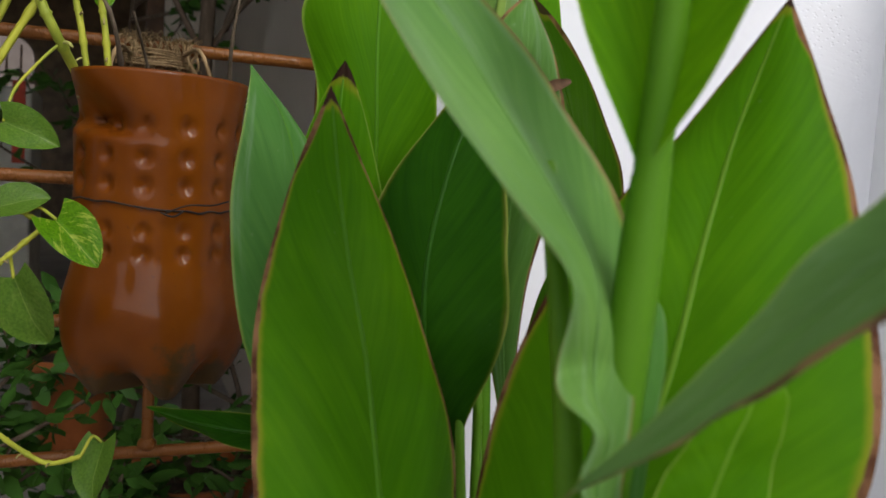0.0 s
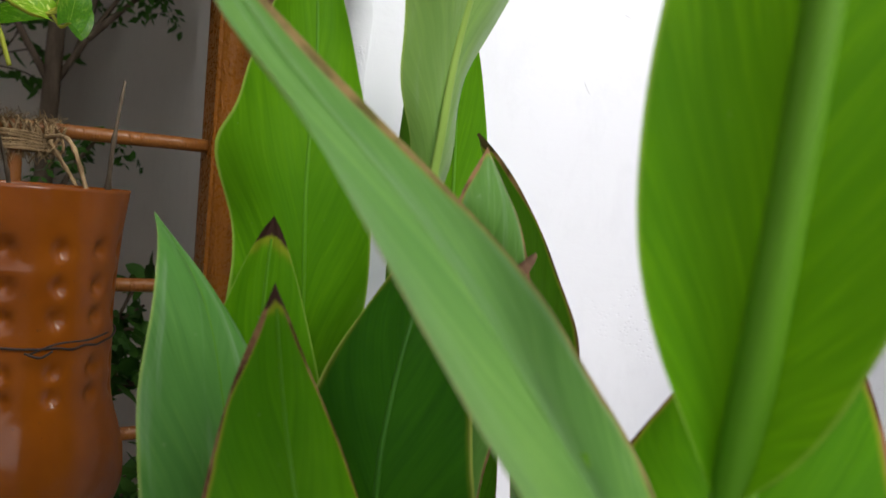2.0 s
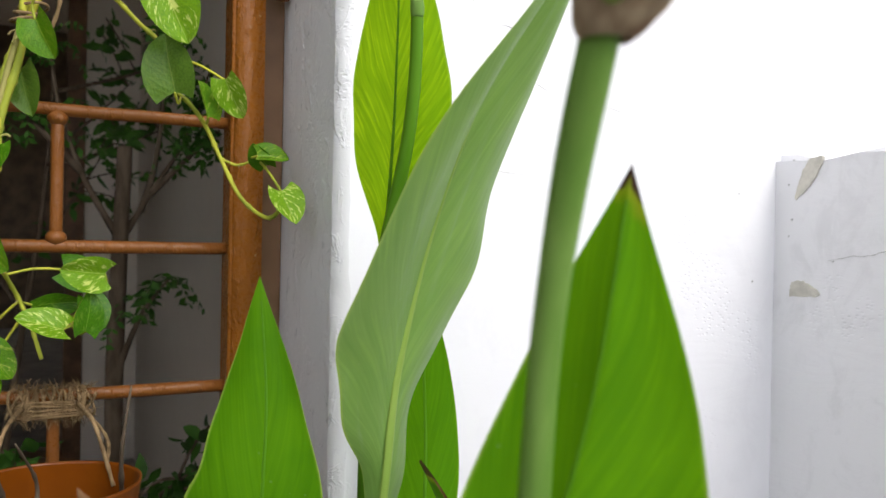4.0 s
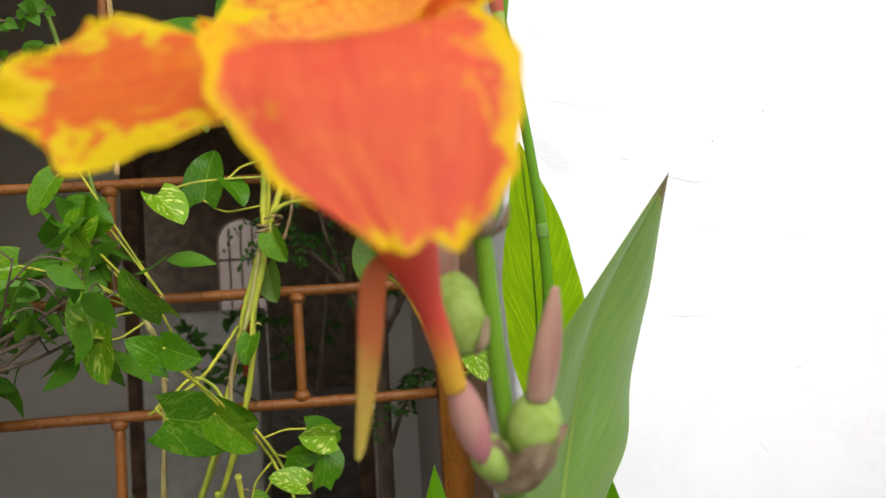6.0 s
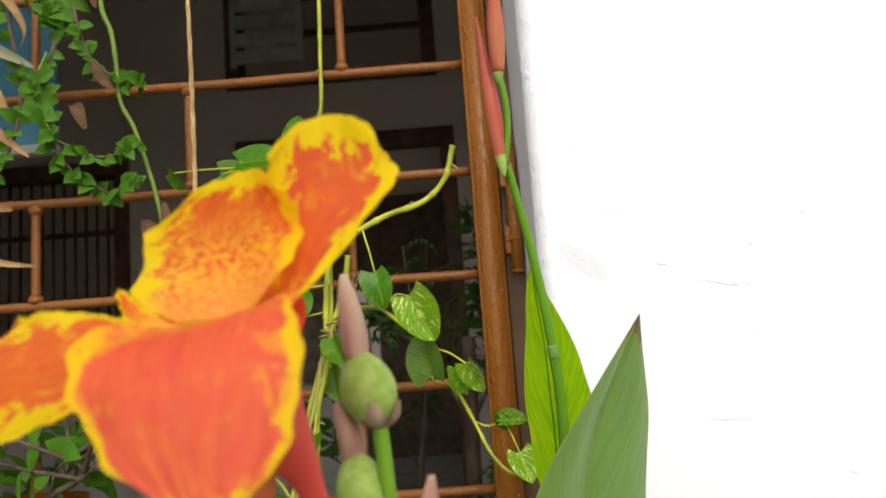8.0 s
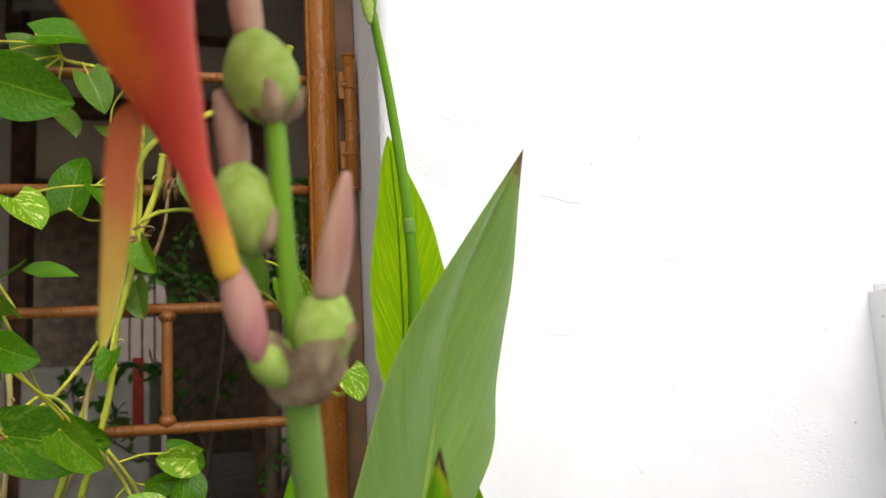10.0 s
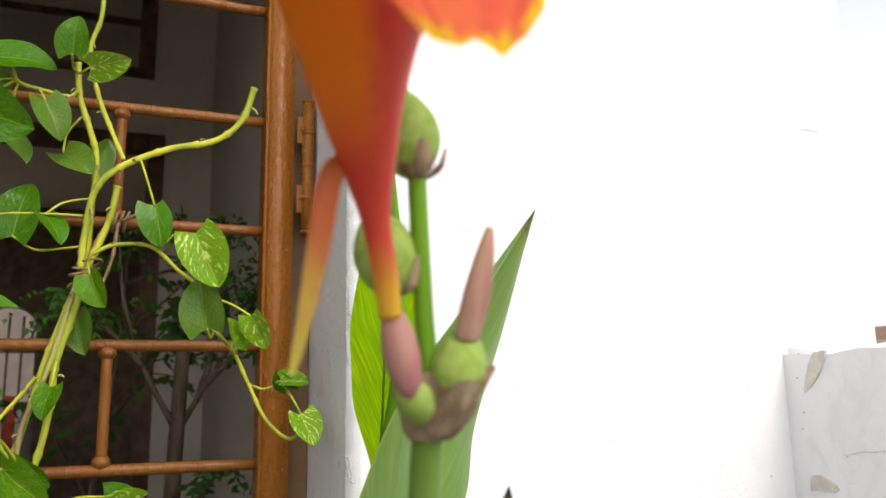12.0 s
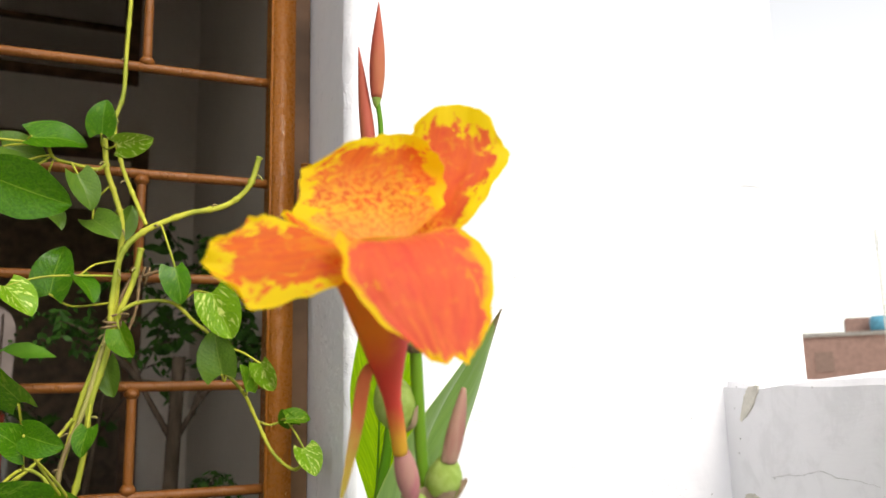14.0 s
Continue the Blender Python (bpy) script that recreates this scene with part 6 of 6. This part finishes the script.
for k in range(4):
    ring = [(0.139 + 0.004 * k + 0.002 * math.sin(a), GATE_Y + 0.0075 * math.cos(a), 1.109 + 0.0078 * math.sin(a)) for a in (2 * math.pi * i / 12 for i in range(13))]
    part("winding", tube(ring, 0.0013, 24, 6), JUTE, tie)
for a, b, c in (((0.145, 0.648, 1.106), (0.142, 0.643, 1.075), (0.132, 0.640, 1.045)), ((0.148, 0.648, 1.108), (0.160, 0.642, 1.112), (0.166, 0.644, 1.106)), ((0.140, 0.648, 1.110), (0.131, 0.640, 1.09), (0.126, 0.630, 1.07))):
    part("strand", tube([a, b, c], 0.0013, 16, 6, knots=0.3, every=3), JUTE, tie)

potted = thing("pothos_cuttings", (0.10, 0.53, 0.775), "pothos cuttings rooted in the hanging pot", "plant")
vine(potted, [(0.0620, 0.5450, 0.8700), (0.0773, 0.5384, 0.8243), (0.0871, 0.5388, 0.8028), (0.1005, 0.5647, 0.7772), (0.1078, 0.5666, 0.7612)], 0.0030, VINE, 21)
vine(potted, [(0.0898, 0.5482, 0.8785), (0.0938, 0.5693, 0.8327), (0.0981, 0.5695, 0.8087), (0.1048, 0.5709, 0.7617)], 0.0021, VINE, 22)
vine(potted, [(0.1040, 0.5480, 0.8886), (0.1070, 0.5737, 0.8352), (0.1103, 0.5739, 0.8100), (0.1151, 0.5711, 0.7617)], 0.0022, VINE, 23)
vine(potted, [(0.0309, 0.5172, 0.6340), (0.0644, 0.4988, 0.6806), (0.0754, 0.4998, 0.6925), (0.0857, 0.5003, 0.7036), (0.0782, 0.4995, 0.7093)], 0.0015, VINE, 24)
vine(potted, [(0.0309, 0.5172, 0.6340), (0.0633, 0.5019, 0.6036), (0.0777, 0.5037, 0.5893), (0.0907, 0.5047, 0.5809), (0.1056, 0.5005, 0.5847)], 0.0015, VINE, 25)
hang_leaves(potted, POT_LEAVES, 12, True, (), (0, 1, 3, 4))

# ---- twine with a caught feather ----
twine = thing("hanging_twine", (0.007, 0.62, 1.91), "coarse jute twine hanging before the gate", "string")
for ph in (0.0, 2.1, 4.2):
    pts = []
    for i in range(90):
        s = i / 89
        base = Vector((0.006 + 0.007 * s + 0.001 * math.sin(9 * s), 0.632 - 0.012 * s, 1.91 - 0.80 * s))
        pts.append(base + 0.0011 * Vector((math.cos(70 * s + ph), math.sin(70 * s + ph), 0)))
    part("strand", tube(pts, 0.0011, 180, 5), TWINE, twine)
feather = thing("feather", (0.012, 0.622, 1.162), "small white downy feather caught on the twine", "feather")
rnd = random.Random(4)
bm = bmesh.new()
for k in range(420):
    a, r = rnd.uniform(-1.6, 2.0), rnd.uniform(0.003, 0.012)
    d = Vector((math.sin(a), rnd.uniform(-0.5, 0.2), -abs(math.cos(a)) * 1.0 + 0.15))
    p = Vector((0.012 + rnd.uniform(-0.003, 0.004), 0.622, 1.166 + rnd.uniform(-0.006, 0.004)))
    tube([p, p + d * r * 0.6 + Vector((0, 0, 0.001)), p + d * r], 0.00018, 5, 4, bm)
part("down", bm, FEATHER, feather)

# ---- small-leaved creeper and a withered plant at the far side of the gate ----


def ovate(name, material, seed):
    def point(u, v):
        w = 0.30 * math.sin(math.pi * (0.04 + 0.96 * v) ** 0.75) ** 0.9
        return Vector((u * w, -0.25 * abs(u) * w + 0.3 * (v - 0.3) ** 2 + 0.03 * noise.noise((u, v * 3, seed)), -v))

    return grid_mesh(name, point, 7, 9, material)


SMALL = [ovate("creeper_leaf", CREEPER, s) for s in (1.0, 2.0, 3.0)]
creeper = thing("creeper", (-0.08, 0.60, 1.90), "small-leaved green creeper trailing down the gate", "plant")
# line, stem radius, stem material, leaf spacing
RUNS = (
    ([(-0.150, 0.61, 1.90), (-0.148, 0.61, 1.460), (-0.144, 0.605, 1.364), (-0.136, 0.605, 1.318), (-0.133, 0.605, 1.282), (-0.139, 0.605, 1.251), (-0.151, 0.605, 1.225), (-0.167, 0.605, 1.203)], 0.0019, BARK, 6),
    ([(-0.090, 0.63, 1.90), (-0.096, 0.625, 1.470), (-0.103, 0.62, 1.397), (-0.108, 0.62, 1.356), (-0.115, 0.615, 1.308), (-0.114, 0.61, 1.276), (-0.105, 0.61, 1.240), (-0.088, 0.62, 1.215), (-0.063, 0.63, 1.199)], 0.0018, BARK, 3),
    ([(-0.100, 0.63, 1.60), (-0.097, 0.62, 1.420), (-0.092, 0.62, 1.371), (-0.085, 0.62, 1.342), (-0.072, 0.62, 1.317), (-0.045, 0.62, 1.300), (-0.029, 0.62, 1.299)], 0.0014, BARK, 5),
    ([(-0.080, 0.63, 1.90), (-0.074, 0.63, 1.460), (-0.068, 0.62, 1.377), (-0.059, 0.62, 1.348), (-0.054, 0.62, 1.311), (-0.051, 0.62, 1.281), (-0.040, 0.62, 1.258), (-0.031, 0.62, 1.230), (-0.023, 0.62, 1.202), (-0.016, 0.62, 1.167), (-0.014, 0.62, 1.137), (-0.007, 0.62, 1.110), (-0.002, 0.62, 1.091)], 0.0022, VINE_GREEN, 0),
    ([(-0.104, 0.61, 1.248), (-0.085, 0.61, 1.237), (-0.064, 0.61, 1.229), (-0.043, 0.61, 1.235), (-0.027, 0.61, 1.239)], 0.0010, BARK, 12),
    ([(-0.060, 0.63, 1.199), (-0.052, 0.62, 1.205), (-0.040, 0.615, 1.205), (-0.030, 0.615, 1.208)], 0.0009, VINE_GREEN, 16),
    ([(-0.130, 0.61, 1.62), (-0.125, 0.61, 1.430), (-0.118, 0.61, 1.380), (-0.108, 0.61, 1.362)], 0.0013, BARK, 5),
    ([(-0.114, 0.612, 1.330), (-0.120, 0.605, 1.300), (-0.112, 0.60, 1.270), (-0.100, 0.60, 1.246)], 0.0009, VINE_GREEN, 8),
)
rnd = random.Random(11)
for run, r, stuff, step in RUNS:
    part("stem", tube(run, lambda s: r * (1.1 - 0.4 * s), 14 * len(run), 7, knots=0.3, every=9), stuff, creeper)
    c = spline(run, 120)
    for i in range(28, 120, step) if step else ():
        for sgn in (-1, 1):
            if rnd.random() < 0.2:
                continue
            size = rnd.uniform(0.010, 0.020)
            ob = adopt(new("leaf", SMALL[rnd.randrange(3)]), creeper)
            ob.matrix_basis = Matrix.Translation(c[i]) @ pose(0, 0, 0, rnd.uniform(-60, 5), sgn * rnd.uniform(25, 120), rnd.uniform(-50, 50)) @ Matrix.Diagonal((size * 1.15, size, size, 1))
dry = thing("withered_plant", (-0.20, 0.60, 1.45), "withered brown leaves hanging on the gate", "plant")
part("stem", tube([(-0.21, 0.60, 1.9), (-0.20, 0.60, 1.5), (-0.180, 0.60, 1.38), (-0.176, 0.60, 1.22), (-0.18, 0.60, 1.06)], 0.0022, 40, 6, knots=0.3, every=7), BARK, dry)
# each dry blade hangs along a curling line
for pts, width, side, what in (
    ([(-0.178, 0.60, 1.400), (-0.160, 0.600, 1.393), (-0.142, 0.600, 1.375), (-0.128, 0.600, 1.350), (-0.132, 0.602, 1.332)], 0.0048, (0.4, 0.3, 1), WITHERED),
    ([(-0.178, 0.60, 1.335), (-0.160, 0.598, 1.332), (-0.142, 0.598, 1.324), (-0.119, 0.600, 1.312)], 0.0068, (0.1, 0.3, 1), WITHERED_GREEN),
    ([(-0.178, 0.60, 1.310), (-0.164, 0.598, 1.306), (-0.150, 0.598, 1.290), (-0.139, 0.600, 1.266)], 0.0060, (0.5, 0.3, 1), WITHERED),
    ([(-0.178, 0.60, 1.285), (-0.160, 0.598, 1.272), (-0.148, 0.598, 1.254), (-0.123, 0.600, 1.232)], 0.0055, (0.4, 0.3, 1), WITHERED),
    ([(-0.176, 0.60, 1.192), (-0.165, 0.598, 1.194), (-0.152, 0.598, 1.189), (-0.137, 0.600, 1.186)], 0.0062, (0.0, 0.3, 1), WITHERED),
    ([(-0.178, 0.60, 1.160), (-0.165, 0.598, 1.152), (-0.147, 0.598, 1.141), (-0.117, 0.600, 1.136)], 0.0040, (0.2, 0.3, 1), WITHERED),
    ([(-0.178, 0.60, 1.098), (-0.168, 0.598, 1.097), (-0.160, 0.598, 1.092), (-0.153, 0.600, 1.087)], 0.0085, (0.1, 0.3, 1), WITHERED),
    ([(-0.176, 0.60, 1.345), (-0.166, 0.598, 1.325), (-0.160, 0.598, 1.300), (-0.158, 0.600, 1.270)], 0.0050, (1, 0.3, 0.1), WITHERED),
    ([(-0.030, 0.615, 1.172), (-0.024, 0.612, 1.162), (-0.020, 0.612, 1.148), (-0.021, 0.614, 1.134)], 0.0065, (1, 0.4, 0.3), WITHERED_DARK),
    ([(-0.012, 0.615, 1.186), (-0.010, 0.612, 1.172), (-0.011, 0.612, 1.158), (-0.015, 0.614, 1.148)], 0.0040, (1, 0.4, 0.2), WITHERED_DARK),
    ([(-0.074, 0.615, 1.318), (-0.068, 0.612, 1.308), (-0.062, 0.612, 1.298), (-0.056, 0.614, 1.292)], 0.0055, (0.6, 0.4, 0.6), WITHERED_DARK),
    ([(-0.100, 0.630, 1.286), (-0.092, 0.622, 1.280), (-0.088, 0.620, 1.270), (-0.084, 0.622, 1.260)], 0.0060, (0.8, 0.4, 0.4), WITHERED_DARK),
    ([(-0.090, 0.625, 1.405), (-0.082, 0.618, 1.395), (-0.076, 0.616, 1.385), (-0.072, 0.618, 1.372)], 0.0060, (0.8, 0.4, 0.4), WITHERED_DARK),
):
    strap("leaf", pts, width, what, dry, side)

# ---- leafy shrubs in pots behind and before the gate ----


def shrub(name, foot, height, lean, spread, leaf_len, count, seed, label, leafmat, bushy=5, limb_r=0.006):
    """A shrub: a tapered trunk, limbs that fork, and a loose crown of small leaves with gaps."""
    rnd = random.Random(seed)
    t = thing(name, foot, label, "shrub")
    f = Vector(foot)
    top = f + Vector((lean[0], lean[1], height))
    trunk = [f, f.lerp(top, 0.35) + Vector((rnd.uniform(-.02, .02), rnd.uniform(-.02, .02), 0)), f.lerp(top, 0.7) + Vector((rnd.uniform(-.03, .03), 0, 0)), top]
    part("trunk", tube(trunk, lambda s: limb_r * (2.0 - 1.5 * s), 24, 8), BARK, t)
    ends = []
    c = spline(trunk, 30)
    for k in range(bushy):
        p = c[rnd.randrange(10, 28)]
        a = rnd.uniform(0, 2 * math.pi)
        e = p + Vector((math.cos(a) * spread, math.sin(a) * spread * 0.7, rnd.uniform(0.2, 0.7) * spread))
        mid = p.lerp(e, 0.5) + Vector((0, 0, -0.03 * spread))
        part("limb", tube([p, mid, e], lambda s: limb_r * (1 - 0.75 * s), 12, 6), BARK, t)
        ends += [(p, mid, e)]
        for j in range(3):
            q = mid.lerp(e, rnd.random())
            e2 = q + Vector((rnd.uniform(-.5, .5), rnd.uniform(-.4, .4), rnd.uniform(-0.15, .5))) * spread * 0.7
            part("limb", tube([q, q.lerp(e2, 0.5) + Vector((0, 0, 0.01)), e2], limb_r * 0.36, 8, 5), BARK, t)
            ends += [(q, q.lerp(e2, 0.5), e2)]
    verts, faces = [], []
    for i in range(count):
        a, b, e = ends[rnd.randrange(len(ends))]
        s = rnd.uniform(0.35, 1.05)
        p = a.lerp(e, s) + Vector((rnd.gauss(0, .012), rnd.gauss(0, .012), rnd.gauss(0, .01)))
        d = (e - a).normalized() * 0.5 + Vector((rnd.uniform(-1, 1), rnd.uniform(-1, 1), rnd.uniform(-1.0, 0.3)))
        d.normalize()
        w = d.cross(Vector((rnd.uniform(-1, 1), rnd.uniform(-1, 1), rnd.uniform(-1, 1)))).normalized()
        n = d.cross(w)
        ln = leaf_len * rnd.uniform(0.6, 1.2)
        k = len(verts)
        verts += [p, p + d * ln * 0.45, p + d * ln - n * ln * 0.12]
        for a1, b1 in ((0.16, 0.15), (0.42, 0.235), (0.72, 0.15)):
            lift = n * ln * (0.06 - 0.14 * a1 * a1)
            verts += [p + d * ln * a1 + w * ln * b1 + lift, p + d * ln * a1 - w * ln * b1 + lift]
        faces += [(k, k + 3, k + 1), (k + 3, k + 5, k + 1), (k + 5, k + 7, k + 1), (k + 7, k + 2, k + 1), (k, k + 1, k + 4), (k + 4, k + 1, k + 6), (k + 6, k + 1, k + 8), (k + 8, k + 1, k + 2)]
    me = bpy.data.meshes.new("crown")
    me.from_pydata([tuple(v) for v in verts], [], faces)
    tagged(part("crown", me, leafmat, t, "loose crown of small leaves"), kind="stuff")
    return t


def flower_pot(foot, r, h, label):
    t = thing("flower_pot", foot, label, "pot", "pots behind the gate")
    part("body", lathe([(0.0, 0.0), (r * 0.72, 0.0), (r * 0.74, 0.01), (r * 0.97, h * 0.86), (r * 1.06, h * 0.87), (r * 1.08, h), (r * 0.98, h), (r * 0.94, h * 0.9), (0.0, h * 0.88)], foot, 32), CLAY, t)
    part("soil", lathe([(0.0, h * 0.93), (r * 0.5, h * 0.925), (r * 0.955, h * 0.915)], foot, 20), SOIL, t)
    return t


for x, y, r, h in ((0.24, 1.45, 0.11, 0.22), (0.02, 2.30, 0.12, 0.24), (0.10, 1.15, 0.09, 0.18), (-0.45, 1.25, 0.12, 0.24), (-0.95, 1.45, 0.12, 0.24), (-0.06, 0.98, 0.08, 0.16), (0.27, 1.04, 0.07, 0.16)):
    flower_pot((x, y, 0.0), r, h, "brown clay flower pot on the inner floor")
shrub("potted_shrub", (0.02, 2.30, 0.2), 1.2, (0.12, 0.0), 0.40, 0.055, 300, 5, "leafy shrub with thin branches in a pot indoors", SHADE_LEAF, 6)
shrub("potted_shrub", (0.10, 1.15, 0.16), 0.42, (0.05, 0.0), 0.22, 0.035, 700, 7, "low bushy plant in a pot behind the gate", SHADE_LEAF, 8)
shrub("potted_shrub", (-0.45, 1.25, 0.2), 0.60, (0.10, -0.1), 0.30, 0.05, 500, 9, "low bushy plant in a pot behind the gate", SHADE_LEAF, 7)
shrub("potted_shrub", (-0.95, 1.45, 0.2), 0.62, (0.10, -0.1), 0.32, 0.06, 500, 13, "low bushy plant in a pot behind the gate", SHADE_LEAF, 7)
shrub("potted_shrub", (-0.06, 0.98, 0.14), 0.36, (0.02, 0.02), 0.17, 0.034, 600, 23, "low bushy plant in a pot behind the gate", SHADE_LEAF, 8, 0.004)
shrub("potted_shrub", (0.27, 1.04, 0.14), 0.40, (-0.03, 0.03), 0.15, 0.032, 600, 25, "low bushy plant in a pot behind the gate", SHADE_LEAF, 8, 0.004)


def feathery_tree(foot):
    """A young tree with a lopped trunk, thin rising limbs and drooping compound leaves."""
    rnd = random.Random(41)
    t = thing("potted_tree", foot, "young dark-limbed tree with feathery leaves in a pot indoors", "tree")
    x, y, z = foot
    part("trunk", tube([(x, y, z), (x - 0.006, y, 0.60), (x - 0.004, y, 0.80), (x, y, 0.93), (x + 0.005, y, 1.075)], lambda s: 0.016 - 0.004 * s, 30, 10), BARK, t, "dark lopped trunk")
    limbs = (
        [(x, y, 0.92), (x + 0.045, y, 1.00), (x + 0.105, y, 1.106), (x + 0.135, y - 0.01, 1.21)],
        [(x + 0.03, y, 0.97), (x + 0.055, y + 0.02, 1.06), (x + 0.065, y + 0.02, 1.19), (x + 0.05, y + 0.03, 1.30)],
        [(x + 0.045, y, 1.00), (x + 0.10, y - 0.02, 1.06), (x + 0.15, y - 0.03, 1.11)],
        [(x - 0.006, y, 0.93), (x - 0.06, y, 1.03), (x - 0.095, y, 1.14), (x - 0.11, y + 0.02, 1.26)],
        [(x - 0.06, y, 1.03), (x - 0.13, y - 0.03, 1.10), (x - 0.20, y - 0.03, 1.14)],
        [(x - 0.005, y, 0.70), (x + 0.03, y - 0.03, 0.80), (x + 0.07, y - 0.04, 0.86)],
    )
    verts, faces = [], []
    for k, limb in enumerate(limbs):
        part("limb", tube(limb, lambda s: 0.0062 - 0.0045 * s, 24, 7), BARK, t)
        c = spline(limb, 30)
        for j in range(13 if k in (0, 1, 4) else 8):
            p = c[rnd.randrange(14, 30)]
            a = rnd.uniform(0, 2 * math.pi)
            out = Vector((math.cos(a), 0.7 * math.sin(a), 0))
            ln = rnd.uniform(0.06, 0.11)
            rachis = spline([p, p + out * ln * 0.5 + Vector((0, 0, 0.012)), p + out * ln + Vector((0, 0, -0.035))], 10)
            for i in range(1, 10):
                d = (rachis[i] - rachis[i - 1]).normalized()
                for sgn in (-1, 1):
                    w = (d.cross(Vector((0, 0, 1))) * sgn + Vector((rnd.uniform(-.3, .3), rnd.uniform(-.3, .3), rnd.uniform(-0.9, -0.1)))).normalized()
                    q, m = rachis[i], rnd.uniform(0.014, 0.023)
                    side = w.cross(Vector((rnd.uniform(-1, 1), rnd.uniform(-1, 1), rnd.uniform(-1, 1)))).normalized() * m * 0.24
                    n = len(verts)
                    verts += [q, q + w * m * 0.45 + side, q + w * m, q + w * m * 0.45 - side]
                    faces.append((n, n + 1, n + 2, n + 3))
    me = bpy.data.meshes.new("crown")
    me.from_pydata([tuple(v) for v in verts], [], faces)
    tagged(part("crown", me, SHADE_LEAF, t, "small dark leaflets in drooping sprays"), kind="stuff")
    return t


feathery_tree((0.24, 1.45, 0.2))

# hanging bottle pot with a many-branched bush at the far side
side_pot = thing("hanging_pot", (-0.125, 0.60, 0.76), "orange-brown cut bottle pot hung on the gate", "pot")
part("body", lathe([(0.004, 0.0), (0.035, 0.0), (0.046, 0.02), (0.0465, 0.06), (0.044, 0.08), (0.0455, 0.175), (0.0475, 0.185), (0.046, 0.185), (0.043, 0.17), (0.0, 0.165)], (-0.125, 0.60, 0.76), 48), PLASTIC.m, side_pot)
part("soil", lathe([(0.0, 0.172), (0.0435, 0.170)], (-0.125, 0.60, 0.76), 20), SOIL, side_pot)
bush = shrub("leafy_bush", (-0.125, 0.60, 0.925), 0.055, (0.03, 0.0), 0.115, 0.036, 190, 17, "bushy green plant growing in a hanging bottle pot", CREEPER, 11, 0.0022)

# ---- outside: town beyond the parapet, ground to the horizon ----
tagged(part("ground", block((-1500, -1500, -3.6), (1500, 1500, -3.5)), flat_mat("dusty_ground", (0.28, 0.24, 0.19), 0.95, 0.3, 0.2), None, "dusty ground far below the terrace"), category="ground", kind="structure")
tagged(part("house_base", block((-2.7, -1.8, -3.5), (0.79, 9.15, -0.142)), PARAPET, None, "white lower storey of the house"), category="wall", kind="structure")


# distance haze is put into this colour, close to the brick
SHUTTER = flat_mat("hazed_shutter", (0.24, 0.16, 0.13), 0.8)


def brick_house(centre, turn, w, d, h, seed):
    t = thing("brick_house", (centre[0], centre[1], -3.5), "distant flat-roofed red brick house", "house")
    m = Matrix.Translation((centre[0], centre[1], -3.5)) @ pose(0, 0, 0, 0, 0, turn)
    BR = flat_mat("distant_brick", (0.31, 0.195, 0.16), 0.9, 0.12, 3)

    def put(name, bm, mat, label=""):
        bmesh.ops.transform(bm, matrix=m, verts=bm.verts)
        return part(name, bm, mat, t, label, smooth=False)

    put("wall", block((-w / 2, -d / 2, 0), (w / 2, d / 2, h)), BR)
    put("roof_edge", block((-w / 2 - 0.15, -d / 2 - 0.15, h), (w / 2 + 0.15, d / 2 + 0.15, h + 0.25)), CEMENT)
    put("stair_head", block((-w * 0.1, -d * 0.2, h + 0.25), (w * 0.25, d * 0.3, h + 1.3)), BR)
    rnd = random.Random(seed)
    for k in range(2):
        x = -w / 2 + w * (k + 0.5) / 2 + rnd.uniform(-0.5, 0.5)
        for z in (h - 2.3, h - 5.3):
            win = put("window", block((x - 0.55, -d / 2 - 0.06, z), (x + 0.55, -d / 2 - 0.001, z + 1.3)), SHUTTER)
    return t


FAR = Vector((0.741, 0.671, 0))
ACROSS = Vector((FAR.y, -FAR.x, 0))
for along, dist, w, h, seed in ((3.2, 62.0, 8.0, 7.4, 1), (12.8, 66.0, 9.5, 8.0, 2), (24.5, 70.0, 11, 7.0, 3)):
    p = FAR * dist + ACROSS * along
    brick_house((p.x, p.y), math.degrees(math.atan2(FAR.y, FAR.x)) - 90, w, 7.0, h, seed)
p = FAR * 60 + ACROSS * 4.4
tank = thing("water_tank", (p.x, p.y, 4.3), "blue plastic water tank on a distant roof", "tank")
part("drum", lathe([(0, 0), (0.55, 0), (0.6, 0.05), (0.6, 0.75), (0.45, 0.95), (0, 1.0)], (p.x, p.y, 4.25), 20), BLUE, tank)
p = FAR * 57 + ACROSS * 4.6
mast = thing("lattice_mast", (p.x, p.y, -3.5), "slender distant lattice mast", "mast")
for dx, dy in ((-0.16, 0), (0.16, 0), (0, 0.2)):
    part("leg", tube([(p.x + dx, p.y + dy, -3.5), (p.x + dx * 0.6, p.y + dy * 0.6, 10.6)], 0.035, 3, 6), LOUVRE, mast)
for k in range(24):
    z = -3 + k * 0.56
    part("brace", tube([(p.x - 0.15, p.y, z), (p.x + 0.15, p.y, z + 0.28), (p.x, p.y + 0.18, z + 0.5)], 0.018, 5, 4), LOUVRE, mast)
